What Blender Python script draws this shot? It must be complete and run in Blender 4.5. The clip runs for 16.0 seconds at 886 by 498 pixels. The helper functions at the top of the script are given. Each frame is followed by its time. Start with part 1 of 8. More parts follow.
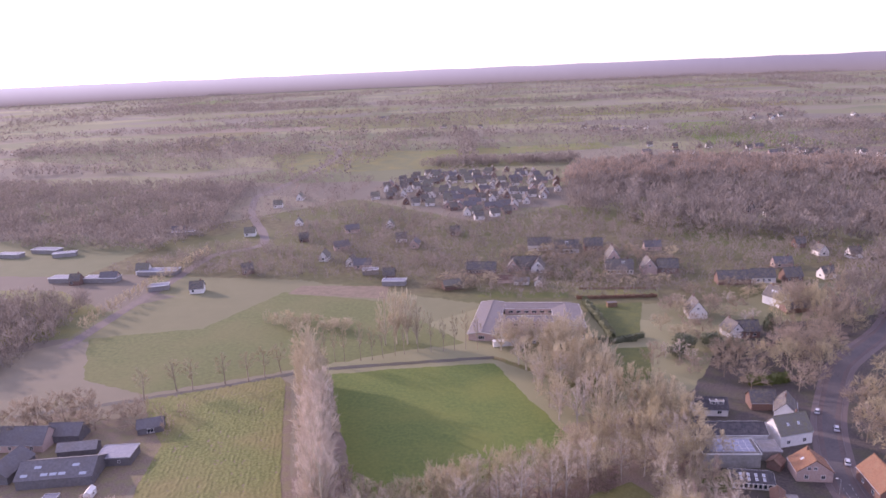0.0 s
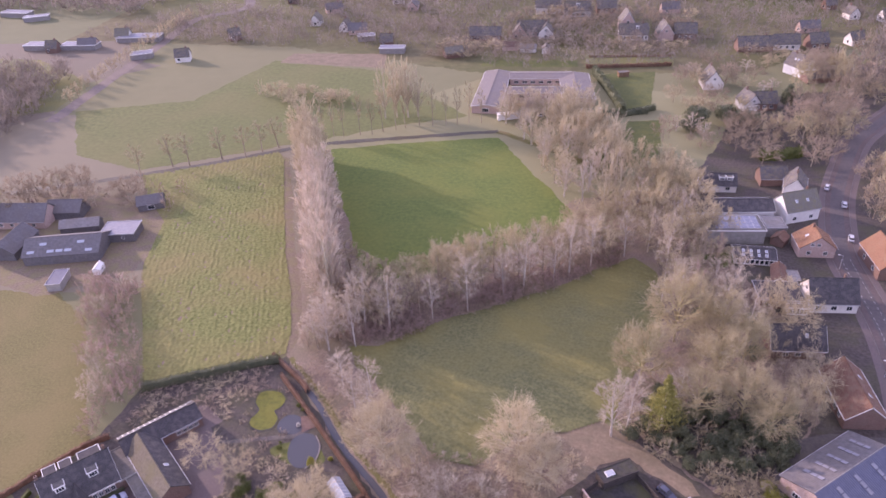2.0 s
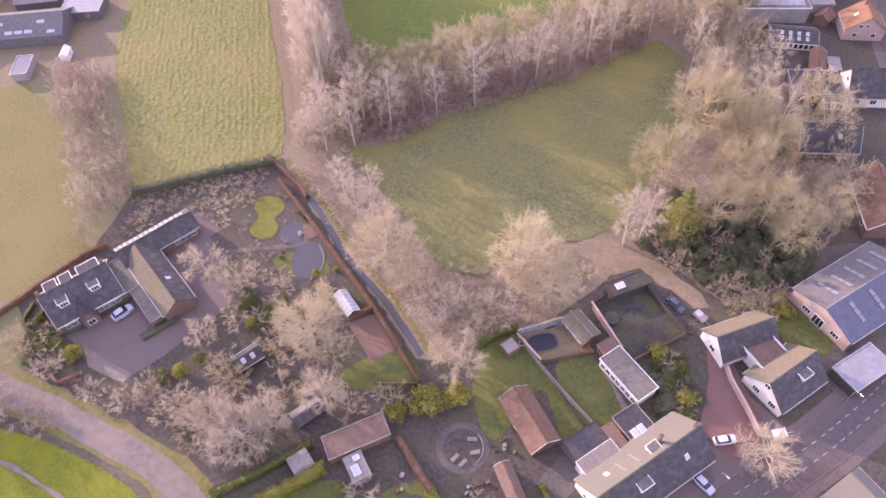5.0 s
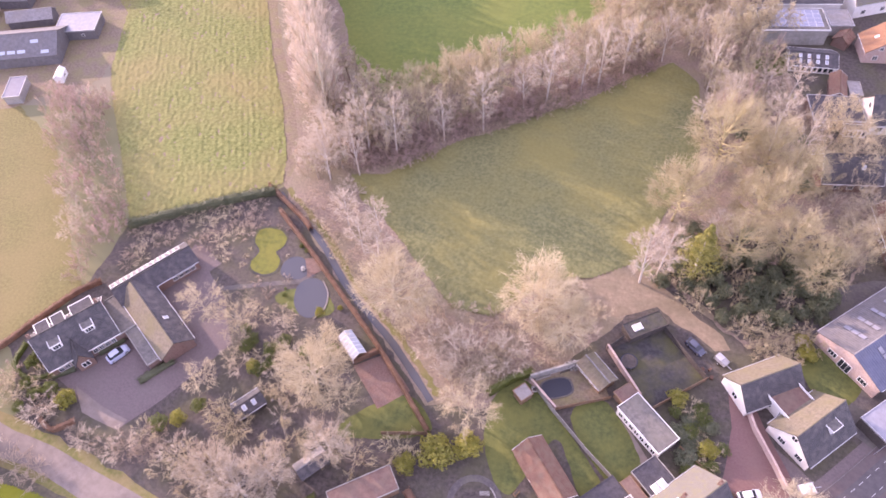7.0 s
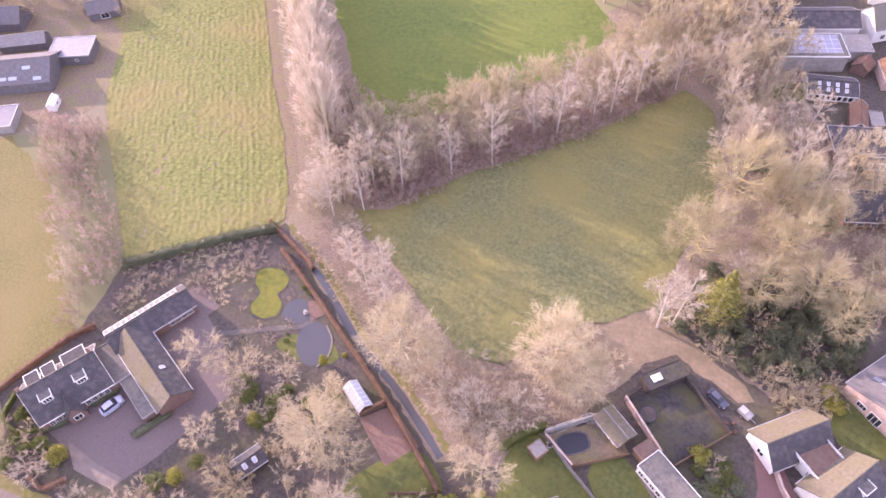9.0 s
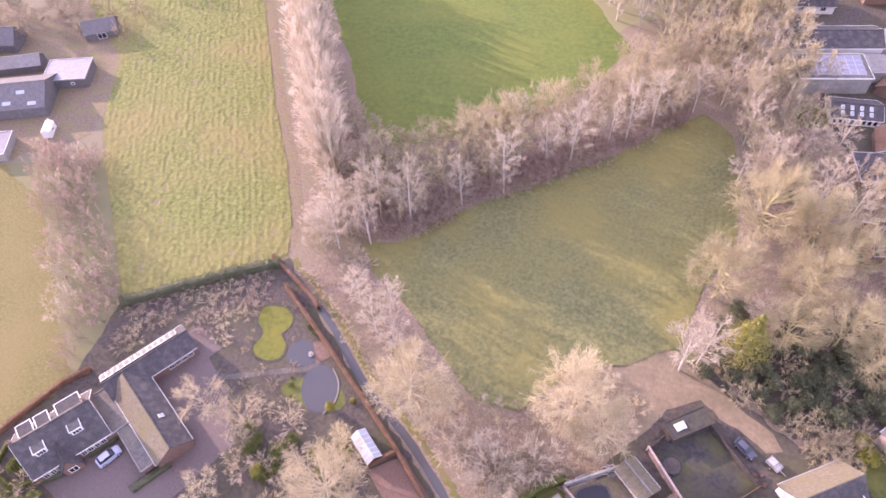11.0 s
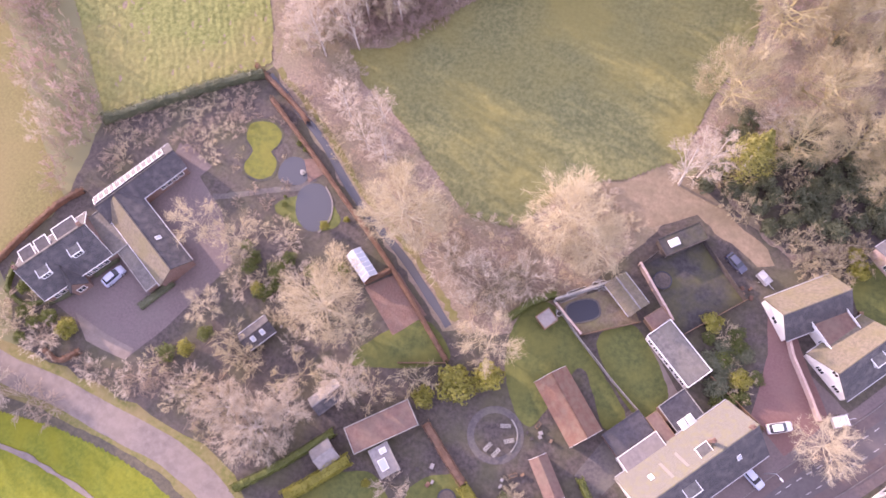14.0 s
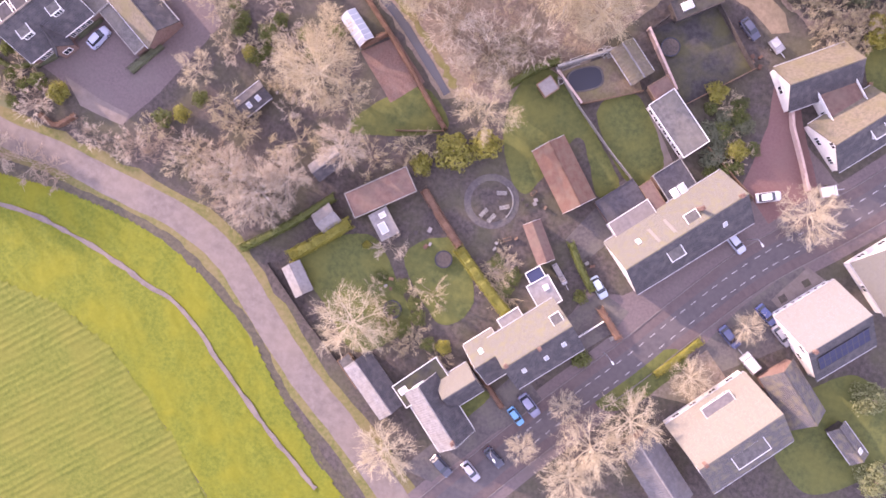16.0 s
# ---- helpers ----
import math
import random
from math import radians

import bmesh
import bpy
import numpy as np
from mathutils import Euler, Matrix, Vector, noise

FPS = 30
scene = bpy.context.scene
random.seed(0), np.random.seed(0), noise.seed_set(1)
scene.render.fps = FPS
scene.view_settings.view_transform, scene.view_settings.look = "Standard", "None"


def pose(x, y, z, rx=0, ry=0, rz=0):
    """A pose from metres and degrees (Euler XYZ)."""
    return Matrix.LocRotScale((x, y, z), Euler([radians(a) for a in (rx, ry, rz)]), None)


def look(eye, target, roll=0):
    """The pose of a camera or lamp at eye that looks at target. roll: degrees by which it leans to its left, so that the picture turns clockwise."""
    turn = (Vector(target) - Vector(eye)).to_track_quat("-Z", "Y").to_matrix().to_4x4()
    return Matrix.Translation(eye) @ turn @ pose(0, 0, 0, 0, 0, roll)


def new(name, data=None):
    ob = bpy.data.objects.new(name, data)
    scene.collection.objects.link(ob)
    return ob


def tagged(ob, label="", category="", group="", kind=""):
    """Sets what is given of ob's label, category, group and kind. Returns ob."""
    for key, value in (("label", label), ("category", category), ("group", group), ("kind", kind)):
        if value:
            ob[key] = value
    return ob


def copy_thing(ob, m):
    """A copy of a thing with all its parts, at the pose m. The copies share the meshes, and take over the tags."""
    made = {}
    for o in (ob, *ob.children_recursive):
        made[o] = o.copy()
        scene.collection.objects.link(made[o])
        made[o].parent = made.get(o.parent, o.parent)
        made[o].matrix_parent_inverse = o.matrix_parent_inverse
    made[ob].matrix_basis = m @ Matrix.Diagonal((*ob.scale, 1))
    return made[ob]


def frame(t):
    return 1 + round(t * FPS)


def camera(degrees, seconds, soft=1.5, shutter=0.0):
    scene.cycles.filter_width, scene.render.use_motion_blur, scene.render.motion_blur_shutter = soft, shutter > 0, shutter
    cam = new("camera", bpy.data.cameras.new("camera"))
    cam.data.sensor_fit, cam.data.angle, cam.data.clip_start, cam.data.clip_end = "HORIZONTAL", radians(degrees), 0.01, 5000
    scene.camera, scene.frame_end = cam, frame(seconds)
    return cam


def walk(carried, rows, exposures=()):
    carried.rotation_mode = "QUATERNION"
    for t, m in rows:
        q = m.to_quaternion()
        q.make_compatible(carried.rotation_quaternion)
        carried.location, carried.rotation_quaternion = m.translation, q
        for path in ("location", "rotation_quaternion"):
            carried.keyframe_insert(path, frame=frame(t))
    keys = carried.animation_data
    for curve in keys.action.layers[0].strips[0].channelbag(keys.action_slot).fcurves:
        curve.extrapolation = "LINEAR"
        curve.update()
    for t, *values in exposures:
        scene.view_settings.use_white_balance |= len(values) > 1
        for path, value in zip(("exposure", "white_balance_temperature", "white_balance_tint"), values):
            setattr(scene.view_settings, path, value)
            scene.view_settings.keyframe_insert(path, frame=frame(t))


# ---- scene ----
cam = camera(64.6, 16.0, soft=1.6)
PATH = [
    (0, (14.144, -7.549, 126.313), (13.615, -5.688, 125.807), -2.4),
    (0.5, (12.883, -4.984, 126.062), (12.357, -3.147, 125.469), -2.4),
    (1, (11.751, -2.512, 125.678), (11.233, -0.722, 124.952), -2.5),
    (1.5, (10.469, -0.101, 125.178), (9.967, 1.614, 124.28), -2.6),
    (2, (9.565, 2.274, 124.758), (9.087, 3.872, 123.655), -2.8),
    (2.5, (8.59, 4.837, 124.821), (8.144, 6.294, 123.526), -3.1),
    (3, (7.506, 7.512, 125.189), (7.09, 8.839, 123.751), -3.4),
    (3.5, (6.455, 10.294, 125.398), (6.063, 11.516, 123.865), -3.7),
    (3.7, (5.993, 11.456, 125.421), (5.61, 12.645, 123.859), -3.8),
    (6, (0.642, 22.692, 125.635), (0.28, 23.818, 124.022), -3.8),
    (6.5, (-0.537, 25.033, 125.601), (-0.898, 26.161, 123.99), -3.7),
    (7, (-1.676, 27.433, 125.578), (-2.037, 28.562, 123.967), -3.7),
    (7.5, (-2.901, 29.854, 125.469), (-3.261, 30.985, 123.86), -3.7),
    (8, (-4.039, 32.312, 125.54), (-4.398, 33.444, 123.93), -3.7),
    (8.5, (-5.271, 34.796, 125.562), (-5.63, 35.929, 123.953), -3.7),
    (9, (-6.523, 37.391, 125.701), (-6.88, 38.523, 124.091), -3.6),
    (9.5, (-7.796, 39.952, 125.741), (-8.152, 41.083, 124.131), -3.6),
    (10, (-9.032, 42.506, 125.788), (-9.388, 43.637, 124.177), -3.6),
    (12.3, (-12.045, 51.184, 124.698), (-12.41, 52.293, 123.074), -4.7),
    (12.5, (-11.973, 51.859, 124.756), (-12.335, 52.936, 123.109), -5.0),
    (13, (-10.941, 53.992, 124.867), (-11.292, 54.943, 123.143), -6.9),
    (13.5, (-10.047, 55.709, 125.068), (-10.368, 56.489, 123.254), -8.9),
    (14, (-9.735, 56.761, 125.198), (-10.004, 57.325, 123.298), -11.9),
    (14.5, (-9.44, 57.17, 125.089), (-9.653, 57.505, 123.128), -18.5),
    (15, (-9.137, 56.953, 125.004), (-9.309, 57.11, 123.017), -33.4),
    (15.5, (-9.048, 56.481, 124.862), (-9.189, 56.51, 122.867), -64.0),
    (16, (-9.105, 56.055, 124.88), (-9.225, 56.005, 122.884), -97.9),
]
walk(cam, [(t, look(eye, target, roll)) for t, eye, target, roll in PATH],
     exposures=[(0, 1.03, 6700, 47), (1.2, 1.08, 6750, 46), (2.6, 1.40, 7000, 46), (3.7, 1.54, 7250, 45), (6, 1.88, 7300, 45), (8, 2.06, 7300, 45), (16, 2.02, 7300, 45)])

# ---- light ----
SUN_AZ, SUN_EL = 160.5, 17.0          # math angle of the sun seen from above, and its height, degrees
world = bpy.data.worlds.new("winter_sky")
scene.world = world
world.use_nodes = True
wn = world.node_tree
sky = wn.nodes.new("ShaderNodeTexSky")
sky.sky_type, sky.sun_disc = "NISHITA", False
sky.sun_elevation, sky.sun_rotation = radians(SUN_EL), radians(90.0 - SUN_AZ)
sky.dust_density, sky.air_density, sky.ozone_density = 0.6, 0.9, 4.0
wn.links.new(sky.outputs[0], wn.nodes["Background"].inputs[0])
wn.nodes["Background"].inputs[1].default_value = 0.12
veil = wn.nodes.new("ShaderNodeBackground")      # thin high haze over the whole sky
veil.inputs[0].default_value, veil.inputs[1].default_value = (0.95, 0.93, 1.0, 1), 0.295
both = wn.nodes.new("ShaderNodeAddShader")
wn.links.new(wn.nodes["Background"].outputs[0], both.inputs[0])
wn.links.new(veil.outputs[0], both.inputs[1])
wn.links.new(both.outputs[0], wn.nodes["World Output"].inputs[0])

sun = new("sun", bpy.data.lights.new("sun", "SUN"))
sun.data.energy, sun.data.angle, sun.data.color = 1.9, radians(0.7), (1.0, 0.89, 0.74)
sx, sy = math.cos(radians(SUN_AZ)), math.sin(radians(SUN_AZ))
sun.matrix_world = look((sx * 300, sy * 300, 300 * math.tan(radians(SUN_EL))), (0, 0, 0))


# ---- materials ----
def material(name, low, high, size=1.0, rough=0.85, bump=0.0, bump_size=None, metal=0.0, vary=0.0,
             low2=None, big=12.0, mix2=0.5, waves=None, wave_turn=0.0, wave_mix=0.0, island=0.0, thin=0.0, rows=1.0):
    """Two tones mixed by fine noise, a third by broad noise, with optional rows, bump and per-object tone."""
    m = bpy.data.materials.new(name)
    m.use_nodes = True
    nt = m.node_tree
    N, L = nt.nodes, nt.links
    bsdf = N["Principled BSDF"]
    bsdf.inputs["Roughness"].default_value, bsdf.inputs["Metallic"].default_value = rough, metal
    geo = N.new("ShaderNodeNewGeometry")
    fine = N.new("ShaderNodeTexNoise")
    fine.inputs["Scale"].default_value, fine.inputs["Detail"].default_value = 1.0 / size, 5.0
    fine.inputs["Roughness"].default_value = 0.65
    L.new(geo.outputs["Position"], fine.inputs["Vector"])
    ramp = N.new("ShaderNodeValToRGB")
    ramp.color_ramp.elements[0].position, ramp.color_ramp.elements[1].position = 0.36, 0.64
    ramp.color_ramp.elements[0].color, ramp.color_ramp.elements[1].color = (*low, 1), (*high, 1)
    L.new(fine.outputs["Fac"], ramp.inputs["Fac"])
    col = ramp.outputs["Color"]

    def blend(a, b, fac, kind="MIX"):
        x = N.new("ShaderNodeMix")
        x.data_type, x.blend_type = "RGBA", kind
        for sock, v in ((x.inputs[6], a), (x.inputs[7], b), (x.inputs[0], fac)):
            if isinstance(v, (tuple, float, int)):
                sock.default_value = v
            else:
                L.new(v, sock)
        return x.outputs[2]

    def ramped(sock, a, b, top=1.0):
        r = N.new("ShaderNodeMapRange")
        r.inputs[1].default_value, r.inputs[2].default_value, r.inputs[4].default_value = a, b, top
        L.new(sock, r.inputs[0])
        return r.outputs[0]

    if low2 is not None:
        broad = N.new("ShaderNodeTexNoise")
        broad.inputs["Scale"].default_value, broad.inputs["Detail"].default_value = 1.0 / big, 3.0
        L.new(geo.outputs["Position"], broad.inputs["Vector"])
        col = blend(col, (*low2, 1), ramped(broad.outputs["Fac"], 0.42, 0.66, mix2))
    height = fine.outputs["Fac"]
    if waves:
        turn = N.new("ShaderNodeMapping")
        turn.inputs["Rotation"].default_value = (0, 0, radians(wave_turn))
        L.new(geo.outputs["Position"], turn.inputs["Vector"])
        w = N.new("ShaderNodeTexWave")
        w.inputs["Scale"].default_value, w.inputs["Distortion"].default_value = 0.314 / waves, 2.2
        w.inputs["Detail"].default_value, w.inputs["Detail Scale"].default_value = 2.0, 0.6
        L.new(turn.outputs[0], w.inputs["Vector"])
        col = blend(col, (*[c * 0.55 for c in low], 1), ramped(w.outputs["Fac"], 0.35, 0.9, wave_mix))
        hm = N.new("ShaderNodeMix")
        hm.inputs[0].default_value = rows
        L.new(fine.outputs["Fac"], hm.inputs[2])
        L.new(w.outputs["Fac"], hm.inputs[3])
        height = hm.outputs[0]
    if vary:
        info = N.new("ShaderNodeObjectInfo")
        col = blend(col, (*[min(1, c * 1.5) for c in high], 1), ramped(info.outputs["Random"], 0, 1, vary))
    if island:
        col = blend(col, (*[c * 0.45 for c in low], 1), ramped(geo.outputs["Random Per Island"], 0, 1, island))
    L.new(col, bsdf.inputs["Base Color"])
    if thin:
        tr = N.new("ShaderNodeBsdfTranslucent")
        ms = N.new("ShaderNodeMixShader")
        ms.inputs[0].default_value = thin
        L.new(col, tr.inputs["Color"])
        L.new(bsdf.outputs[0], ms.inputs[1])
        L.new(tr.outputs[0], ms.inputs[2])
        L.new(ms.outputs[0], N["Material Output"].inputs["Surface"])
    if bump:
        b = N.new("ShaderNodeBump")
        b.inputs["Strength"].default_value, b.inputs["Distance"].default_value = bump, bump_size or size * 0.3
        L.new(height, b.inputs["Height"])
        L.new(b.outputs[0], bsdf.inputs["Normal"])
    return m


def tiled(name, base, dark, rows=0.33, rough=0.8, moss=None):
    """Roof tiles or sheets: courses run along the local x of each mesh, so use object coordinates."""
    m = bpy.data.materials.new(name)
    m.use_nodes = True
    nt = m.node_tree
    N, L = nt.nodes, nt.links
    bsdf = N["Principled BSDF"]
    bsdf.inputs["Roughness"].default_value = rough
    tc = N.new("ShaderNodeTexCoord")
    br = N.new("ShaderNodeTexBrick")
    br.inputs["Color1"].default_value, br.inputs["Color2"].default_value = (*base, 1), (*[c * 0.8 for c in base], 1)
    br.inputs["Mortar"].default_value = (*dark, 1)
    br.inputs["Scale"].default_value, br.inputs["Mortar Size"].default_value = 1.0, 0.035
    br.inputs["Brick Width"].default_value, br.inputs["Row Height"].default_value = rows * 0.75, rows
    L.new(tc.outputs["UV"], br.inputs["Vector"])
    noise_ = N.new("ShaderNodeTexNoise")
    noise_.inputs["Scale"].default_value, noise_.inputs["Detail"].default_value = 0.9, 8.0
    L.new(tc.outputs["Object"], noise_.inputs["Vector"])
    r = N.new("ShaderNodeMapRange")
    r.inputs[1].default_value, r.inputs[2].default_value, r.inputs[4].default_value = 0.45, 0.7, 0.75
    L.new(noise_.outputs["Fac"], r.inputs[0])
    x = N.new("ShaderNodeMix")
    x.data_type = "RGBA"
    L.new(r.outputs[0], x.inputs[0])
    L.new(br.outputs["Color"], x.inputs[6])
    x.inputs[7].default_value = (*(moss or [c * 0.6 for c in base]), 1)
    L.new(x.outputs[2], bsdf.inputs["Base Color"])
    b = N.new("ShaderNodeBump")
    b.inputs["Strength"].default_value, b.inputs["Distance"].default_value = 0.5, 0.03
    L.new(br.outputs["Fac"], b.inputs["Height"])
    b.invert = True
    L.new(b.outputs[0], bsdf.inputs["Normal"])
    return m


def glassy(name, tone, rough=0.08):
    m = bpy.data.materials.new(name)
    m.use_nodes = True
    b = m.node_tree.nodes["Principled BSDF"]
    b.inputs["Base Color"].default_value, b.inputs["Roughness"].default_value = (*tone, 1), rough
    b.inputs["IOR"].default_value = 1.5
    return m


def clear(name, tone):
    m = glassy(name, tone, 0.05)
    m.node_tree.nodes["Principled BSDF"].inputs["Transmission Weight"].default_value = 0.75
    return m


M = {}
M["ground"] = material("winter_ground", (0.10, 0.09, 0.045), (0.17, 0.15, 0.075), 6, 0.95, 0.3, 0.3, low2=(0.10, 0.12, 0.035), big=90, mix2=0.8)
# Soil is darkened overall to stand in for shadow across the gardens.
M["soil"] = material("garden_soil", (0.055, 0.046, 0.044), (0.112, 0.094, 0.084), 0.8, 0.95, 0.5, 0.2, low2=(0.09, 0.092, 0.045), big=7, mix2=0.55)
M["litter"] = material("leaf_litter", (0.17, 0.128, 0.10), (0.31, 0.24, 0.19), 0.5, 0.95, 0.7, 0.25, low2=(0.21, 0.19, 0.11), big=9, mix2=0.6)
# Lawn tone is lowered to carry the shade lying on the grass.
M["lawn"] = material("lawn", (0.065, 0.085, 0.024), (0.115, 0.133, 0.038), 0.9, 0.9, 0.3, 0.08, low2=(0.145, 0.15, 0.036), big=6, mix2=0.6)
M["meadow"] = material("meadow_grass", (0.105, 0.115, 0.046), (0.185, 0.19, 0.082), 0.8, 0.92, 0.4, 0.12, low2=(0.215, 0.195, 0.06), big=22, mix2=0.7)
M["olive_grass"] = material("olive_pasture_grass", (0.115, 0.108, 0.036), (0.20, 0.18, 0.066), 0.6, 0.92, 0.6, 0.2, low2=(0.21, 0.17, 0.07), big=14, mix2=0.6)
M["pasture"] = material("green_pasture", (0.082, 0.125, 0.026), (0.13, 0.178, 0.036), 1.5, 0.9, 0.4, 0.15, low2=(0.165, 0.19, 0.04), big=25, mix2=0.6)
M["far_grass"] = material("dull_pasture_grass", (0.10, 0.12, 0.04), (0.155, 0.175, 0.06), 2.0, 0.92, 0.4, 0.15, low2=(0.17, 0.165, 0.065), big=30, mix2=0.6)
M["stubble"] = material("rough_field", (0.112, 0.132, 0.036), (0.21, 0.226, 0.076), 0.9, 0.95, 0.3, 0.1, low2=(0.23, 0.192, 0.08), big=24, mix2=0.65)
M["crop"] = material("winter_crop", (0.105, 0.132, 0.012), (0.16, 0.182, 0.026), 0.8, 0.9, 0.3, 0.1, low2=(0.18, 0.178, 0.026), big=9, mix2=0.5)
M["margin"] = material("field_margin_grass", (0.105, 0.135, 0.008), (0.165, 0.19, 0.014), 0.7, 0.9, 0.3, 0.1, low2=(0.20, 0.20, 0.008), big=7, mix2=0.65)
M["trail"] = material("field_edge_soil", (0.15, 0.115, 0.085), (0.25, 0.195, 0.14), 0.6, 0.95, 0.5, 0.15, low2=(0.20, 0.19, 0.08), big=4, mix2=0.6)
M["verge"] = material("verge_grass", (0.11, 0.12, 0.03), (0.19, 0.17, 0.07), 0.8, 0.95, 0.5, 0.15, low2=(0.22, 0.17, 0.09), big=5, mix2=0.6)
M["ditch"] = material("ditch_mud", (0.05, 0.045, 0.03), (0.10, 0.085, 0.05), 0.8, 0.6, 0.4, 0.1)
M["lane"] = material("lane_asphalt", (0.15, 0.125, 0.112), (0.215, 0.18, 0.162), 1.5, 0.9, 0.15, 0.03, low2=(0.24, 0.195, 0.16), big=9, mix2=0.5)
M["asphalt"] = material("road_asphalt", (0.085, 0.076, 0.08), (0.115, 0.103, 0.105), 1.0, 0.85, 0.15, 0.02, low2=(0.13, 0.11, 0.11), big=8, mix2=0.6)
M["cycle"] = material("red_cycle_lane", (0.105, 0.078, 0.077), (0.14, 0.105, 0.10), 1.0, 0.85, 0.15, 0.02, low2=(0.12, 0.10, 0.098), big=5, mix2=0.6)
M["paving"] = material("brick_paving", (0.128, 0.10, 0.10), (0.165, 0.13, 0.128), 0.5, 0.85, 0.2, 0.015, low2=(0.15, 0.128, 0.12), big=6, mix2=0.5)
M["yard"] = material("yard_paving", (0.075, 0.068, 0.07), (0.13, 0.115, 0.11), 0.6, 0.85, 0.3, 0.02, low2=(0.15, 0.14, 0.11), big=4, mix2=0.6)
M["redpave"] = material("red_brick_drive", (0.165, 0.09, 0.083), (0.20, 0.112, 0.104), 0.4, 0.85, 0.2, 0.015, low2=(0.19, 0.12, 0.105), big=5, mix2=0.5)
M["path"] = material("sand_path", (0.19, 0.145, 0.10), (0.27, 0.21, 0.145), 1.0, 0.95, 0.3, 0.05, low2=(0.15, 0.125, 0.08), big=5, mix2=0.6)
M["moss"] = material("mossy_bitumen", (0.035, 0.034, 0.036), (0.065, 0.062, 0.062), 0.8, 0.9, 0.3, 0.03, low2=(0.10, 0.10, 0.035), big=6, mix2=0.75)
M["bitumen"] = material("bitumen_roof", (0.10, 0.095, 0.09), (0.17, 0.16, 0.15), 0.7, 0.85, 0.2, 0.02, low2=(0.20, 0.18, 0.14), big=4, mix2=0.5)
M["felt_dark"] = material("dark_roof_felt", (0.045, 0.042, 0.05), (0.075, 0.07, 0.08), 0.8, 0.85, 0.2, 0.02, low2=(0.085, 0.08, 0.07), big=4, mix2=0.5)
M["shed_sheet"] = material("weathered_shed_sheet", (0.115, 0.11, 0.118), (0.165, 0.158, 0.165), 0.9, 0.75, 0.2, 0.03, low2=(0.14, 0.125, 0.115), big=4, mix2=0.5)
M["pale_sheet"] = material("pale_lilac_sheet", (0.205, 0.21, 0.25), (0.275, 0.28, 0.32), 1.2, 0.6, 0.1, 0.02, low2=(0.23, 0.22, 0.23), big=5, mix2=0.5)
M["bitumen_school"] = material("grey_brown_roof_felt", (0.17, 0.15, 0.145), (0.25, 0.22, 0.21), 0.7, 0.85, 0.2, 0.02, low2=(0.22, 0.19, 0.16), big=5, mix2=0.5)
M["bitumen_brown"] = material("brown_felt_roof", (0.14, 0.085, 0.07), (0.20, 0.125, 0.10), 0.8, 0.85, 0.2, 0.02, low2=(0.17, 0.13, 0.10), big=3, mix2=0.5)
M["mark"] = material("road_marking", (0.32, 0.31, 0.31), (0.52, 0.51, 0.50), 0.5, 0.7)
M["kerb"] = material("kerb_concrete", (0.14, 0.125, 0.12), (0.21, 0.19, 0.18), 0.4, 0.9)
M["white"] = material("white_paint", (0.74, 0.73, 0.71), (0.82, 0.81, 0.79), 0.8, 0.55)
M["plaster"] = material("white_plaster", (0.66, 0.63, 0.60), (0.78, 0.75, 0.71), 1.5, 0.85, 0.1, 0.02, low2=(0.58, 0.55, 0.50), big=3, mix2=0.4)
M["pink"] = material("pale_brick", (0.42, 0.30, 0.26), (0.56, 0.42, 0.37), 0.4, 0.9, 0.2, 0.02, low2=(0.50, 0.38, 0.33), big=3, mix2=0.4)
M["brick"] = material("red_brown_brick", (0.15, 0.088, 0.07), (0.25, 0.155, 0.125), 0.25, 0.9, 0.3, 0.02, low2=(0.21, 0.15, 0.125), big=2.5, mix2=0.5)
M["wood"] = material("weathered_timber", (0.16, 0.095, 0.055), (0.28, 0.17, 0.10), 0.4, 0.85, 0.3, 0.02, low2=(0.22, 0.17, 0.13), big=2, mix2=0.5)
M["wood_dark"] = material("dark_timber", (0.05, 0.042, 0.038), (0.09, 0.075, 0.068), 0.4, 0.85, 0.3, 0.02)
M["concrete"] = material("grey_concrete", (0.25, 0.24, 0.22), (0.36, 0.34, 0.32), 0.8, 0.9, 0.2, 0.02, low2=(0.22, 0.22, 0.18), big=3, mix2=0.5)
M["metalroof"] = material("blue_grey_sheet", (0.075, 0.085, 0.135), (0.105, 0.115, 0.17), 1.2, 0.5, 0.0, low2=(0.11, 0.115, 0.145), big=5, mix2=0.4)
M["greysheet"] = material("grey_fibre_sheet", (0.20, 0.19, 0.19), (0.30, 0.285, 0.28), 0.9, 0.8, 0.2, 0.03, low2=(0.24, 0.21, 0.18), big=4, mix2=0.5)
M["steel"] = material("galvanised_steel", (0.42, 0.42, 0.44), (0.56, 0.56, 0.58), 0.6, 0.4, metal=0.6)
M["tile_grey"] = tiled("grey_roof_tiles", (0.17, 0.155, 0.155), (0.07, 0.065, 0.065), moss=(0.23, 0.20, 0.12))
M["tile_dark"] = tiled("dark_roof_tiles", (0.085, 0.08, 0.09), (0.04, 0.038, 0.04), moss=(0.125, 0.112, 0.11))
# Pale tones serve sunlit slopes; tile_dark and tile_grey also colour shaded ones.
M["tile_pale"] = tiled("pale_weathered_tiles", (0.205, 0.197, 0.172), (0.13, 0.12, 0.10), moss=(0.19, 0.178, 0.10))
M["tile_white"] = tiled("lit_tone_roof_tiles", (0.215, 0.205, 0.175), (0.155, 0.145, 0.125), moss=(0.185, 0.172, 0.135))
